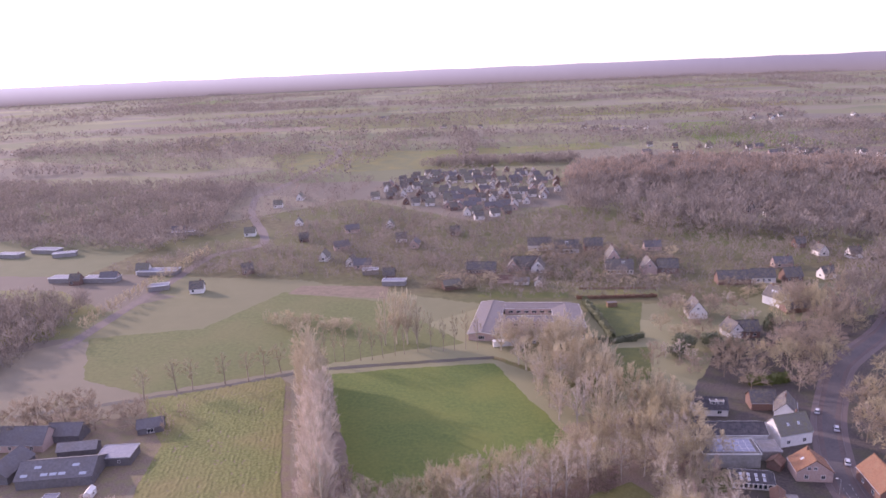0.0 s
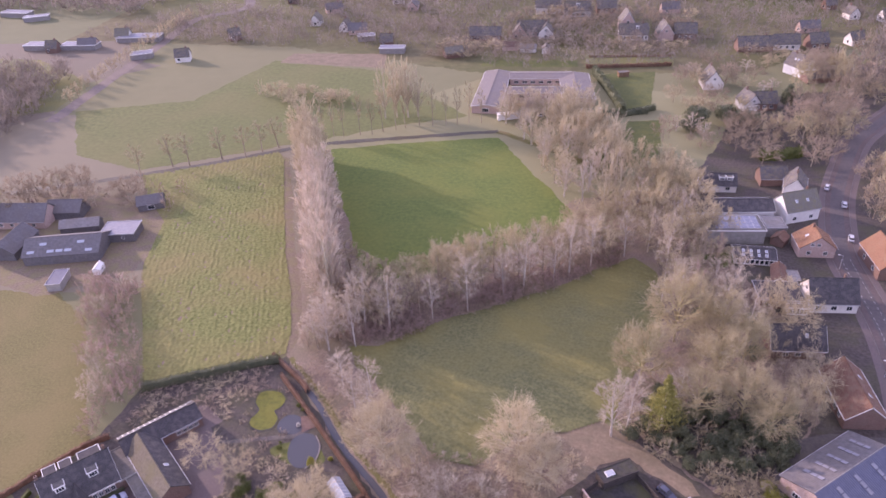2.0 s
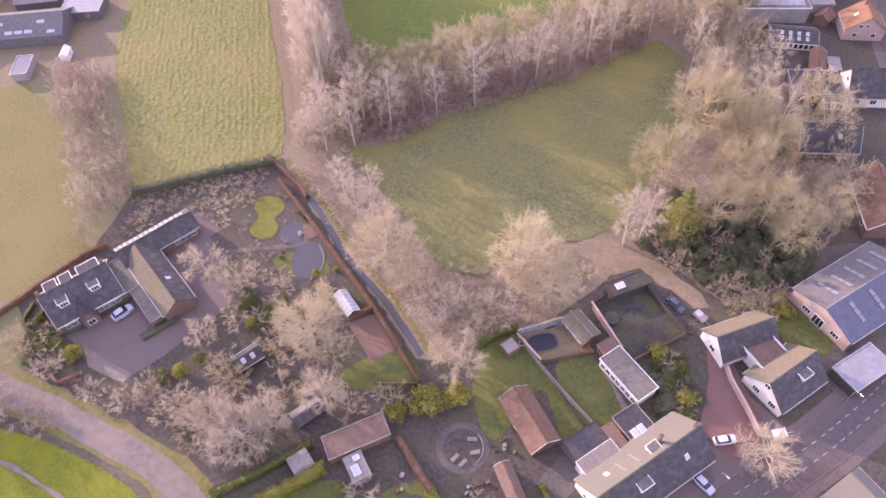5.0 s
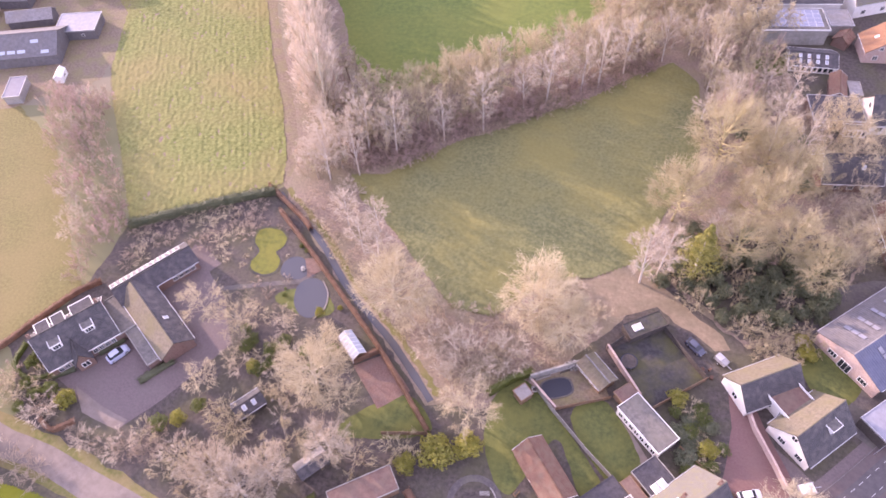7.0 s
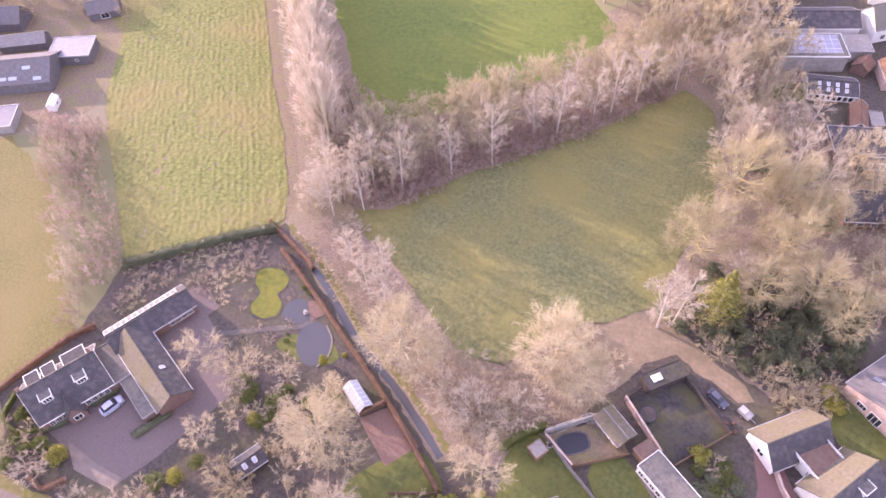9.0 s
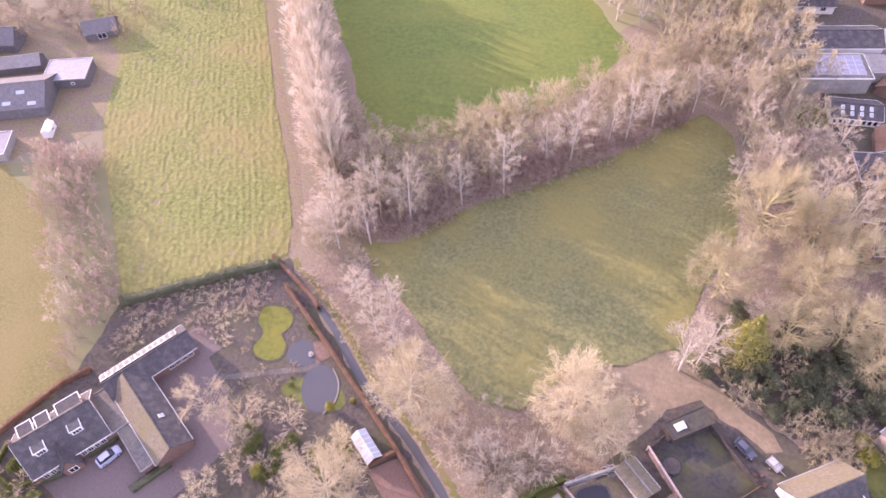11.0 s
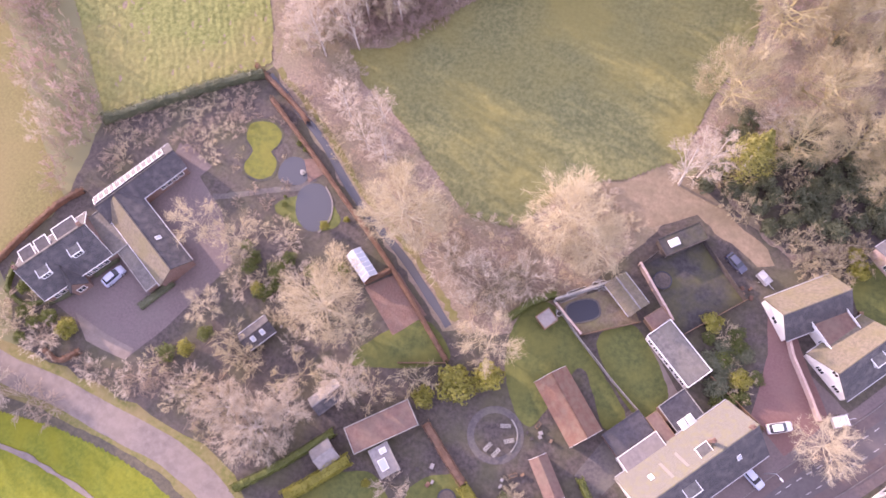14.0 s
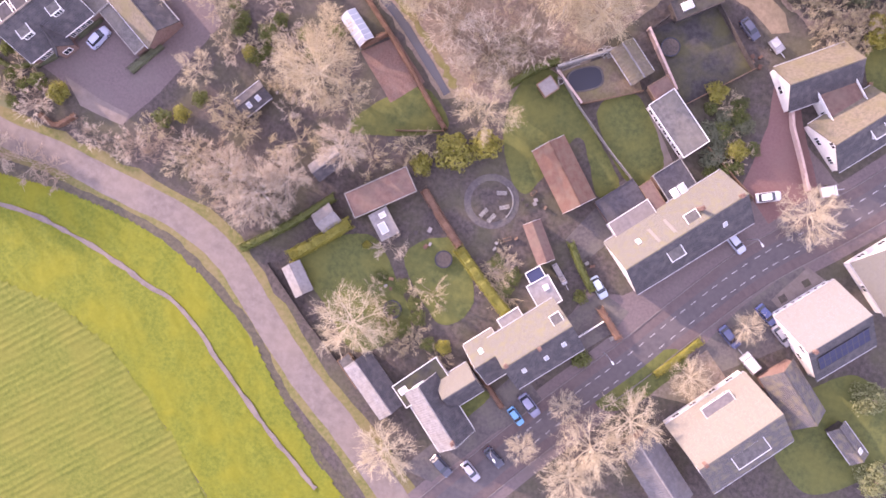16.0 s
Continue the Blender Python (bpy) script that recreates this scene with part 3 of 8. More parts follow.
def house(name, c, L, W, ang, eave, ridge, wall, roof, label, category="house", over=0.35, ribs=0.0, wins=(), chims=(), dormers=(),
          lights=(), roof_s=None, edge=None, gutters=True, group="", doors=()):
    """A gabled building with its ridge along local x. wins: (side, x, z, w, h, mullions)."""
    h = root(name, pose(c[0], c[1], 0, 0, 0, ang), label, category, group)
    bm = prism(bmesh.new(), [(-W / 2, 0), (W / 2, 0), (W / 2, eave), (0, ridge - 0.12), (-W / 2, eave)], -L / 2, L / 2)
    part("wall", bm, M[wall], h)
    k = (ridge - eave) / (W / 2)
    for s in (-1, 1):
        ye, ze = s * (W / 2 + over), eave - over * k + 0.1
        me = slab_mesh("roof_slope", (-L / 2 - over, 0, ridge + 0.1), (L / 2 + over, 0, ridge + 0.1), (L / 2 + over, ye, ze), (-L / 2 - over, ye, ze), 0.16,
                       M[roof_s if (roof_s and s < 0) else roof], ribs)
        sl = part("roof_slope", me, None, h)
        if gutters:
            gutter(sl, L + over, ye, ze - 0.02, edge if edge else "steel")
    bm = prism(bmesh.new(), [(-0.16, ridge + 0.02), (0.16, ridge + 0.02), (0.09, ridge + 0.22), (-0.09, ridge + 0.22)], -L / 2 - over, L / 2 + over)
    part("ridge", bm, M[roof] if not ribs else M["greysheet"], h)
    if edge:
        for sx_ in (-1, 1):
            x0 = sx_ * (L / 2 + over)
            for s in (-1, 1):
                bm = bmesh.new()
                a, b = Vector((x0, 0, ridge + 0.12)), Vector((x0, s * (W / 2 + over), eave - over * k + 0.12))
                d = Vector((0, 0, -0.26))
                t = Vector((0.05 * sx_, 0, 0))
                vs = [bm.verts.new(v) for v in (a, b, b + d, a + d, a + t, b + t, b + d + t, a + d + t)]
                for f in ((0, 1, 2, 3), (4, 5, 6, 7), (0, 1, 5, 4), (1, 2, 6, 5), (2, 3, 7, 6), (3, 0, 4, 7)):
                    bm.faces.new([vs[i] for i in f])
                bmesh.ops.recalc_face_normals(bm, faces=bm.faces[:])
                part("bargeboard", bm, M[edge], h)
    for wside, x, z, w, hh, mul in wins:
        window(h, side(L, W, wside, x, z), w, hh, mul)
    for dside, x, w in doors:
        m = side(L, W, dside, x, 0.02)
        d = part("door", boxes((-w / 2, w / 2, -0.06, 0.03, 0, 2.1), bevel=0.02), M["wood_dark"], h)
        d.matrix_basis = m
    for ch in chims:
        chimney(h, ch[0], ch[1], roof_z(ch[1], W, eave, ridge) - 0.6, ridge + 1.0, *(ch[2:]))
    for d in dormers:
        dormer(h, d[0], d[1], W, eave, ridge, *(d[2:]))
    for x, y in lights:
        rooflight(h, x, y, W, eave, ridge)
    return h


def flat_house(name, c, L, W, ang, hgt, wall, roof, label, category="extension", fascia="white", wins=(), lights=(), rim=0.12, group=""):
    """A flat-roofed building with a fascia and a low rim round its roof."""
    h = root(name, pose(c[0], c[1], 0, 0, 0, ang), label, category, group)
    part("wall", boxes((-L / 2, L / 2, -W / 2, W / 2, 0, hgt - 0.2)), M[wall], h)
    o = 0.2
    part("roof", boxes((-L / 2 - o + 0.13, L / 2 + o - 0.13, -W / 2 - o + 0.13, W / 2 + o - 0.13, hgt - 0.2, hgt)), M[roof], h)
    part("fascia", boxes((-L / 2 - o, L / 2 + o, -W / 2 - o, -W / 2 - o + 0.13, hgt - 0.25, hgt + rim), (-L / 2 - o, L / 2 + o, W / 2 + o - 0.13, W / 2 + o, hgt - 0.25, hgt + rim),
                         (-L / 2 - o, -L / 2 - o + 0.13, -W / 2 - o + 0.13, W / 2 + o - 0.13, hgt - 0.25, hgt + rim),
                         (L / 2 + o - 0.13, L / 2 + o, -W / 2 - o + 0.13, W / 2 + o - 0.13, hgt - 0.25, hgt + rim)), M[fascia], h)
    for wside, x, z, w, hh, mul in wins:
        window(h, side(L, W, wside, x, z), w, hh, mul)
    for x, y, w, d in lights:
        f = part("rooflight", boxes((x - w / 2, x + w / 2, y - d / 2, y + d / 2, hgt - 0.02, hgt + 0.25), bevel=0.04), M["white"], h)
        part("pane", boxes((x - w / 2 + 0.12, x + w / 2 - 0.12, y - d / 2 + 0.12, y + d / 2 - 0.12, hgt + 0.25, hgt + 0.28)), M["skylight"], f)
    return h


def solar_array(c, ang, z, tilt, nx, ny, w, d, label, cell="solar", rim="steel"):
    """A field of solar panels; each panel is a part with its frame."""
    a = root("solar_array", pose(c[0], c[1], z, 0, 0, ang) @ pose(0, 0, 0, tilt, 0, 0), label, "solar panels")
    pm = None
    for i in range(nx):
        for j in range(ny):
            x, y = (i - (nx - 1) / 2) * (w + 0.06), (j - (ny - 1) / 2) * (d + 0.06)
            if pm is None:
                bm = boxes((-w / 2, w / 2, -d / 2, d / 2, -0.02, 0.02))
                pm = bpy.data.meshes.new("solar_panel")
                bm.to_mesh(pm)
                bm.free()
                pm.materials.append(M[cell])
                bm = boxes((-w / 2 - 0.02, w / 2 + 0.02, -d / 2 - 0.03, -d / 2 + 0.03, -0.04, 0.035), (-w / 2 - 0.02, w / 2 + 0.02, d / 2 - 0.03, d / 2 + 0.03, -0.04, 0.035),
                           (-w / 2 - 0.03, -w / 2 + 0.03, -d / 2, d / 2, -0.04, 0.035), (w / 2 - 0.03, w / 2 + 0.03, -d / 2, d / 2, -0.04, 0.035))
                fm = bpy.data.meshes.new("panel_frame")
                bm.to_mesh(fm)
                bm.free()
                fm.materials.append(M[rim])
            p = part("solar_panel", pm, None, a)
            p.matrix_basis = pose(x, y, 0)
            part("panel_frame", fm, None, p)
    return a


# ---- vehicles ----
def car_meshes():
    def loft(secs):
        bm = bmesh.new()
        rings = []
        for x, w, z0, z1, r in secs:
            ring = [(-w, z0), (-w, (z0 + z1) / 2), (-w + r, z1), (w - r, z1), (w, (z0 + z1) / 2), (w, z0)]
            rings.append([bm.verts.new((x, y, z)) for y, z in ring])
        for a, b in zip(rings, rings[1:]):
            for i in range(6):
                bm.faces.new((a[i], a[(i + 1) % 6], b[(i + 1) % 6], b[i]))
        bm.faces.new(rings[0][::-1])
        bm.faces.new(rings[-1])
        bmesh.ops.recalc_face_normals(bm, faces=bm.faces[:])
        return bm
    body = loft([(-2.1, 0.72, 0.35, 0.82, 0.12), (-1.95, 0.84, 0.25, 0.95, 0.10), (-1.2, 0.88, 0.22, 0.98, 0.08), (0.9, 0.88, 0.22, 0.95, 0.08),
                 (1.75, 0.84, 0.25, 0.82, 0.12), (2.1, 0.70, 0.35, 0.68, 0.15)])
    glass = loft([(-1.75, 0.66, 0.95, 0.99, 0.05), (-1.35, 0.74, 0.94, 1.36, 0.14), (-0.2, 0.76, 0.94, 1.44, 0.14), (0.35, 0.74, 0.93, 1.38, 0.14), (1.05, 0.70, 0.92, 0.96, 0.05)])
    top = loft([(-1.38, 0.55, 1.35, 1.41, 0.08), (-0.7, 0.60, 1.40, 1.475, 0.08), (0.0, 0.60, 1.42, 1.485, 0.08), (0.34, 0.56, 1.37, 1.43, 0.08)])
    lamp = boxes((1.93, 2.09, -0.68, -0.42, 0.56, 0.70), bevel=0.03)
    tail = boxes((-2.08, -1.98, -0.76, -0.55, 0.62, 0.82), bevel=0.03)
    wheel = bmesh.new()
    bmesh.ops.create_cone(wheel, cap_ends=True, segments=14, radius1=0.32, radius2=0.32, depth=0.2, matrix=Matrix.Rotation(radians(90), 4, "X"))
    rim = bmesh.new()
    bmesh.ops.create_cone(rim, cap_ends=True, segments=10, radius1=0.2, radius2=0.2, depth=0.215, matrix=Matrix.Rotation(radians(90), 4, "X"))
    out = {}
    for nm, bm in (("body", body), ("window_glass", glass), ("roof_panel", top), ("headlight", lamp), ("tail_light", tail), ("tyre", wheel), ("rim", rim)):
        me = bpy.data.meshes.new(nm)
        bm.to_mesh(me)
        bm.free()
        out[nm] = me
    return out


CAR = car_meshes()
CAR["window_glass"].materials.append(M["glass"])
CAR["headlight"].materials.append(M["skylight"])
CAR["tyre"].materials.append(M["tyre"])
CAR["rim"].materials.append(M["steel"])
M["tail_red"] = glassy("tail_lamp", (0.4, 0.02, 0.02), 0.2)
CAR["tail_light"].materials.append(M["tail_red"])


def car(x, y, ang, tone, label, scale=1.0, tall=1.0, name="car", group="parked cars"):
    c = root(name, pose(x, y, 0.06, 0, 0, ang), label, name, group)
    c.scale = (scale, scale, scale * tall)
    paint = glassy("car_paint", tone, 0.25)
    paint.node_tree.nodes["Principled BSDF"].inputs["Coat Weight"].default_value = 0.6
    for nm in ("body", "roof_panel"):
        me = CAR[nm].copy()
        me.materials.clear()
        me.materials.append(paint)
        part(nm, me, None, c)
    part("window_glass", CAR["window_glass"], None, c)
    for s in (0, 1):
        for nm in ("headlight", "tail_light"):
            l = part(nm, CAR[nm], None, c)
            l.location.y = 1.1 * s if nm == "headlight" else 1.31 * s
    for xx in (-1.3, 1.3):
        for yy in (-0.78, 0.78):
            w = part("wheel", CAR["tyre"], None, c)
            w.location = (xx, yy, 0.32)
            part("rim", CAR["rim"], None, w)
    return c


# ---- plants ----
def tube(V, F, pts, radii, sides=4):
    base = len(V)
    for i, p in enumerate(pts):
        d = (pts[min(i + 1, len(pts) - 1)] - pts[max(i - 1, 0)])
        d = d / max(np.linalg.norm(d), 1e-6)
        u = np.cross(d, (0.31, 0.95, 0.1))
        u /= max(np.linalg.norm(u), 1e-6)
        v = np.cross(d, u)
        for k in range(sides):
            a = 2 * math.pi * k / sides
            V.append(p + radii[i] * (u * math.cos(a) + v * math.sin(a)))
    for i in range(len(pts) - 1):
        for k in range(sides):
            a, b = base + i * sides + k, base + i * sides + (k + 1) % sides
            F.append((a, b, b + sides, a + sides))


def slivers(rng, roots, dirs, lens, wide):
    """Thin twigs: one narrow triangle each; wide is one width or a width for each."""
    n = len(roots)
    r = rng.normal(size=(n, 3))
    s = np.cross(dirs, r)
    s /= np.maximum(np.linalg.norm(s, axis=1, keepdims=True), 1e-6)
    half = np.broadcast_to(np.asarray(wide, float), (n,))[:, None] / 2
    V = np.empty((n * 3, 3))
    V[0::3], V[1::3], V[2::3] = roots - s * half, roots + s * half, roots + dirs * np.asarray(lens)[:, None]
    return V, [(3 * i, 3 * i + 1, 3 * i + 2) for i in range(n)]


def unit(v):
    return v / max(float(np.linalg.norm(v)), 1e-6)


def bare_tree(seed, height, radius, kind="round", limbs=12, branches=5, subs=5, twigs=6, wide=0.06, bole=0.25, limb=1.0, base=1.0):
    """A leafless tree: mesh data of trunk, limbs and branches, and of the twigs. Each limb reaches for the crown's
    outline, forks into branches, and these into twigs. kind: round, oval, column or bush (many stems from the ground)."""
    rng = np.random.default_rng(seed)
    V, F = [], []
    TR, TD, TL, TW = [], [], [], []
    steep = {"column": 2.6, "oval": 1.1, "round": 0.5, "bush": 0.3}[kind]
    low = {"column": -0.9, "oval": -0.72, "round": -0.35, "bush": -0.15}[kind]
    hub = np.array((0.0, 0.0, height * (bole + (1 - bole) * 0.5)))
    env = np.array((radius, radius, height * (1 - bole) * 0.5))
    r0 = height * 0.017 * base
    wild = {"column": 0.36, "oval": 0.46, "round": 0.62, "bush": 0.5}[kind]
    top = height * {"column": 0.93, "oval": 0.88, "round": 0.6, "bush": 0.05}[kind]
    lean = rng.normal(0, 0.025, 2)
    knots = np.linspace(0, 1, 6)
    path = [np.array((lean[0] * top * t + rng.normal(0, 0.05) * t, lean[1] * top * t + rng.normal(0, 0.05) * t, top * t)) for t in knots]
    if kind != "bush":
        tube(V, F, path, [r0 * (1 - 0.85 * t) + 0.02 for t in knots], 5)
    for i in range(limbs):
        f = (i + rng.uniform(0, 1)) / limbs
        az = 2.4 * i + rng.normal(0, 0.3)
        sn = low + (0.98 - low) * f
        cs = math.sqrt(max(0.02, 1 - sn * sn))
        tip = hub + env * np.array((math.cos(az) * cs, math.sin(az) * cs, sn)) * rng.uniform(0.7, 0.94)
        oz = float(np.clip(tip[2] - steep * np.hypot(tip[0], tip[1]) * rng.uniform(0.8, 1.25) - 0.1 * height, min(bole * height * 0.8, top * 0.9), top * 0.96))
        o = np.array([np.interp(oz, [p[2] for p in path], [p[k] for p in path]) for k in range(3)])
        if kind == "bush":
            o = np.array((rng.normal(0, 0.12 * radius), rng.normal(0, 0.12 * radius), 0.0))
        ln = float(np.linalg.norm(tip - o))
        c = (o + tip) / 2 + rng.normal(0, 0.09 * ln, 3) + np.array((0, 0, 0.06 * ln if kind != "round" else -0.02 * ln))
        curve = [o * (1 - t) ** 2 + c * 2 * t * (1 - t) + tip * t * t for t in (0, 0.35, 0.7, 1.0)]
        lr = (r0 * (0.5 - 0.26 * f) * limb) if kind != "bush" else 0.03 * limb
        tube(V, F, curve, [lr, lr * 0.75, lr * 0.5, lr * 0.2 + 0.012], 3)
        for b in range(branches):
            t = rng.uniform(0.28, 0.96)
            p = o * (1 - t) ** 2 + c * 2 * t * (1 - t) + tip * t * t
            out = unit((p - hub) / env * np.array((1, 1, 0.8)) + np.array((0, 0, 0.25)))
            d = unit(unit(tip - o) * 0.65 + out * 0.55 + rng.normal(0, wild, 3) + np.array((0, 0, 0.9 if kind == "column" else 0.1)))
            bl = radius * rng.uniform(0.32, 0.6) * (1.3 if kind == "column" else 1.0)
            q = p + d * bl
            over_ = float(np.linalg.norm((q - hub) / env))
            if over_ > 1.03:
                q = hub + (q - hub) / over_ * rng.uniform(0.96, 1.05)
            m = (p + q) / 2 + rng.normal(0, 0.07 * bl, 3)
            br = max(0.028, lr * 0.45)
            tube(V, F, [p, q] if kind != "round" else [p, m, q], [br, 0.014] if kind != "round" else [br, br * 0.7, 0.014], 3)
            db = unit(q - p)
            for k in range(subs):
                g = rng.uniform(0.2, 1.0)
                s0 = p + (q - p) * g
                ds = unit(db * 0.6 + out * 0.5 + rng.normal(0, wild * 1.2, 3) + np.array((0, 0, 0.8 if kind == "column" else 0.1)))
                sl = bl * rng.uniform(0.35, 0.65)
                TR.append(s0[None, :])
                TD.append(ds[None, :])
                TL.append(np.array([sl]))
                TW.append(np.array([wide * 1.6]))
                h = rng.uniform(0.1, 1.0, twigs)
                TR.append(s0 + ds * sl * h[:, None])
                dt = ds * 0.7 + out * 0.25 + rng.normal(0, wild * 1.15, (twigs, 3)) + np.array((0, 0, 0.6 if kind == "column" else 0.1))
                TD.append(dt / np.linalg.norm(dt, axis=1, keepdims=True))
                TL.append(sl * rng.uniform(0.35, 0.75, twigs) + 0.15)
                TW.append(np.full(twigs, wide))
    V2, F2 = slivers(rng, np.concatenate(TR), np.concatenate(TD), np.concatenate(TL), np.concatenate(TW))
    return (V, F), (V2, F2)


def leaf_mass(rng, centre, rad, n, size, flat=1.0):
    """Leaf quads spread through a lumpy shell."""
    d = rng.normal(size=(n, 3))
    d /= np.linalg.norm(d, axis=1, keepdims=True)
    lump = 0.78 + 0.22 * np.sin(d[:, 0] * 5 + centre[0]) * np.cos(d[:, 1] * 4 + centre[1]) + rng.uniform(-0.12, 0.12, n)
    p = np.array(centre) + d * (rad * lump * rng.uniform(0.75, 1.0, n) ** 0.5)[:, None] * np.array((1, 1, flat))
    p[:, 2] = np.maximum(p[:, 2], 0.05)
    u = np.cross(d, rng.normal(size=(n, 3)))
    u /= np.linalg.norm(u, axis=1, keepdims=True)
    w = np.cross(d + rng.normal(0, 0.5, (n, 3)), u)
    w /= np.linalg.norm(w, axis=1, keepdims=True)
    s = (size * rng.uniform(0.6, 1.3, n))[:, None]
    V = np.empty((n * 3, 3))
    V[0::3], V[1::3], V[2::3] = p - u * s * 0.5, p + u * s * 0.5, p + w * s
    return V


def leafy(seed, height, radius, lumps, n, size, cone=False):
    rng = np.random.default_rng(seed)
    V, F, L = [], [], []
    tube(V, F, [np.array((0, 0, 0.0)), np.array((0.1, 0, height * 0.4)), np.array((0, 0.1, height * 0.85))], [radius * 0.06 + 0.03, radius * 0.045 + 0.02, 0.02], 6)
    for i in range(lumps):
        f = (i + 0.5) / lumps
        a = 2.4 * i
        if cone:
            z, rr = height * (0.15 + 0.8 * f), radius * (1.02 - f) * 0.8
            c = (math.cos(a) * rr * 0.7, math.sin(a) * rr * 0.7, z)
            L.append(leaf_mass(rng, c, max(0.35, rr * 0.75), n // lumps, size, 0.45))
        else:
            rr = radius * math.sqrt(f) * 0.62
            c = (math.cos(a) * rr, math.sin(a) * rr, height * (0.55 - 0.2 * f) + rng.uniform(-0.1, 0.15) * height)
            L.append(leaf_mass(rng, c, radius * rng.uniform(0.36, 0.52), n // lumps, size, min(1.2, height / radius / 1.7)))
    LV = np.concatenate(L)
    return (V, F), (LV, [(3 * i, 3 * i + 1, 3 * i + 2) for i in range(len(LV) // 3)])


TREES = {}


def plant_kind(key, data, trunk_mat, crown_mat, size):
    (V, F), (V2, F2) = data
    TREES[key] = (flat_mesh("trunk", V, F, M[trunk_mat]), flat_mesh("crown", V2, F2, M[crown_mat]), size)


for s_ in range(3):
    plant_kind(("poplar", s_), bare_tree(10 + s_, 24, 4.2, "column", 26, 3, 5, 8, 0.055, bole=0.06), "bark_cream", "twig_poplar", (24, 4.2))
    plant_kind(("birch", s_), bare_tree(20 + s_, 20, 3.6, "oval", 18, 4, 5, 7, 0.062, bole=0.26, base=0.6, limb=0.7), "bark_birch", "twig_pink", (20, 3.6))
    plant_kind(("slender", s_), bare_tree(25 + s_, 16, 2.8, "oval", 13, 4, 4, 7, 0.08, bole=0.42, base=0.8, limb=0.8), "bark", "twig_moss", (16, 2.8))
    plant_kind(("tan", s_), bare_tree(30 + s_, 10, 5.6, "round", 15, 4, 5, 10, 0.05), "bark_tan", "twig_tan", (10, 5.6))
    plant_kind(("olive", s_), bare_tree(40 + s_, 10, 5.6, "round", 15, 4, 5, 10, 0.05), "bark_tan", "twig_olive", (10, 5.6))
    plant_kind(("shrub", s_), bare_tree(50 + s_, 4.2, 2.6, "bush", 11, 3, 4, 7, 0.042, bole=0.02, limb=1.2), "bark_tan", "twig_tan", (4.2, 2.6))
    plant_kind(("pinkshrub", s_), bare_tree(60 + s_, 4.6, 2.5, "bush", 11, 3, 4, 7, 0.042, bole=0.02), "bark_tan", "twig_pink", (4.6, 2.5))
    plant_kind(("oliveshrub", s_), bare_tree(65 + s_, 4.2, 2.6, "bush", 11, 3, 4, 7, 0.042, bole=0.02), "bark_tan", "twig_olive", (4.2, 2.6))
    plant_kind(("evergreen", s_), leafy(80 + s_, 3.6, 2.4, 12, 1500, 0.28), "bark", "leaf_dark", (3.6, 2.4))
    plant_kind(("green", s_), leafy(90 + s_, 2.6, 1.8, 9, 1000, 0.22), "bark", "leaf_green", (2.6, 1.8))
for s_ in range(2):
    plant_kind(("bigtan", s_), bare_tree(140 + s_, 18, 7.4, "round", 26, 6, 6, 10, 0.05, bole=0.2, limb=1.4), "bark_cream", "twig_tan", (18, 7.4))
    plant_kind(("bigolive", s_), bare_tree(150 + s_, 18, 7.4, "round", 26, 6, 6, 9, 0.05, bole=0.18, limb=1.4), "bark_olive", "twig_olive", (18, 7.4))
    plant_kind(("pale", s_), bare_tree(70 + s_, 8, 4.4, "round", 20, 5, 6, 11, 0.042, bole=0.1, limb=1.1), "bark_pale", "twig_pale", (8, 4.4))
    plant_kind(("yellow", s_), leafy(100 + s_, 3.2, 2.2, 10, 1600, 0.24), "bark", "leaf_yellow", (3.2, 2.2))
    plant_kind(("pruned", s_), leafy(105 + s_, 4.6, 3.4, 14, 2600, 0.26), "bark", "leaf_pale", (4.6, 3.4))
    plant_kind(("conifer", s_), leafy(110 + s_, 9.5, 3.4, 30, 6000, 0.2, True), "bark_pale", "leaf_lime", (9.5, 3.4))
    plant_kind(("street", s_), bare_tree(120 + s_, 6.5, 3.9, "round", 20, 5, 5, 8, 0.036, bole=0.15, limb=1.8), "bark_cream", "twig_cream", (6.5, 3.9))
    plant_kind(("rust", s_), leafy(130 + s_, 7, 3.2, 12, 1800, 0.3), "bark", "leaf_rust", (7, 3.2))
    plant_kind(("brownshrub", s_), bare_tree(61 + s_, 4.6, 2.6, "bush", 8, 4, 4, 5, 0.05, bole=0.02), "bark", "twig_rose", (4.6, 2.6))
    plant_kind(("wineshrub", s_), bare_tree(67 + s_, 4.6, 2.6, "bush", 8, 4, 4, 5, 0.055, bole=0.02), "bark_wine", "twig_wine", (4.6, 2.6))

plant_kind(("poplar", "far"), bare_tree(15, 22, 4.2, "column", 20, 4, 4, 5, 0.10, bole=0.2), "bark_cream", "twig_cream", (22, 4.2))
plant_kind(("birch", "far"), bare_tree(28, 14, 3.4, "oval", 14, 4, 4, 5, 0.10, bole=0.25), "bark_birch", "twig_pink", (14, 3.4))
plant_kind(("tan", "far"), bare_tree(35, 10, 5.6, "round", 12, 5, 4, 5, 0.12), "bark", "twig_tan", (10, 5.6))
plant_kind(("dusk", 0), bare_tree(37, 10, 5.6, "round", 12, 5, 4, 6, 0.11), "bark", "twig_dusk", (10, 5.6))
plant_kind(("pinktree", 0), bare_tree(36, 10, 5.6, "round", 12, 5, 4, 6, 0.11), "bark_tan", "twig_rose", (10, 5.6))
plant_kind(("olive", "far"), bare_tree(45, 10, 5.6, "round", 12, 5, 4, 5, 0.12), "bark_tan", "twig_olive", (10, 5.6))

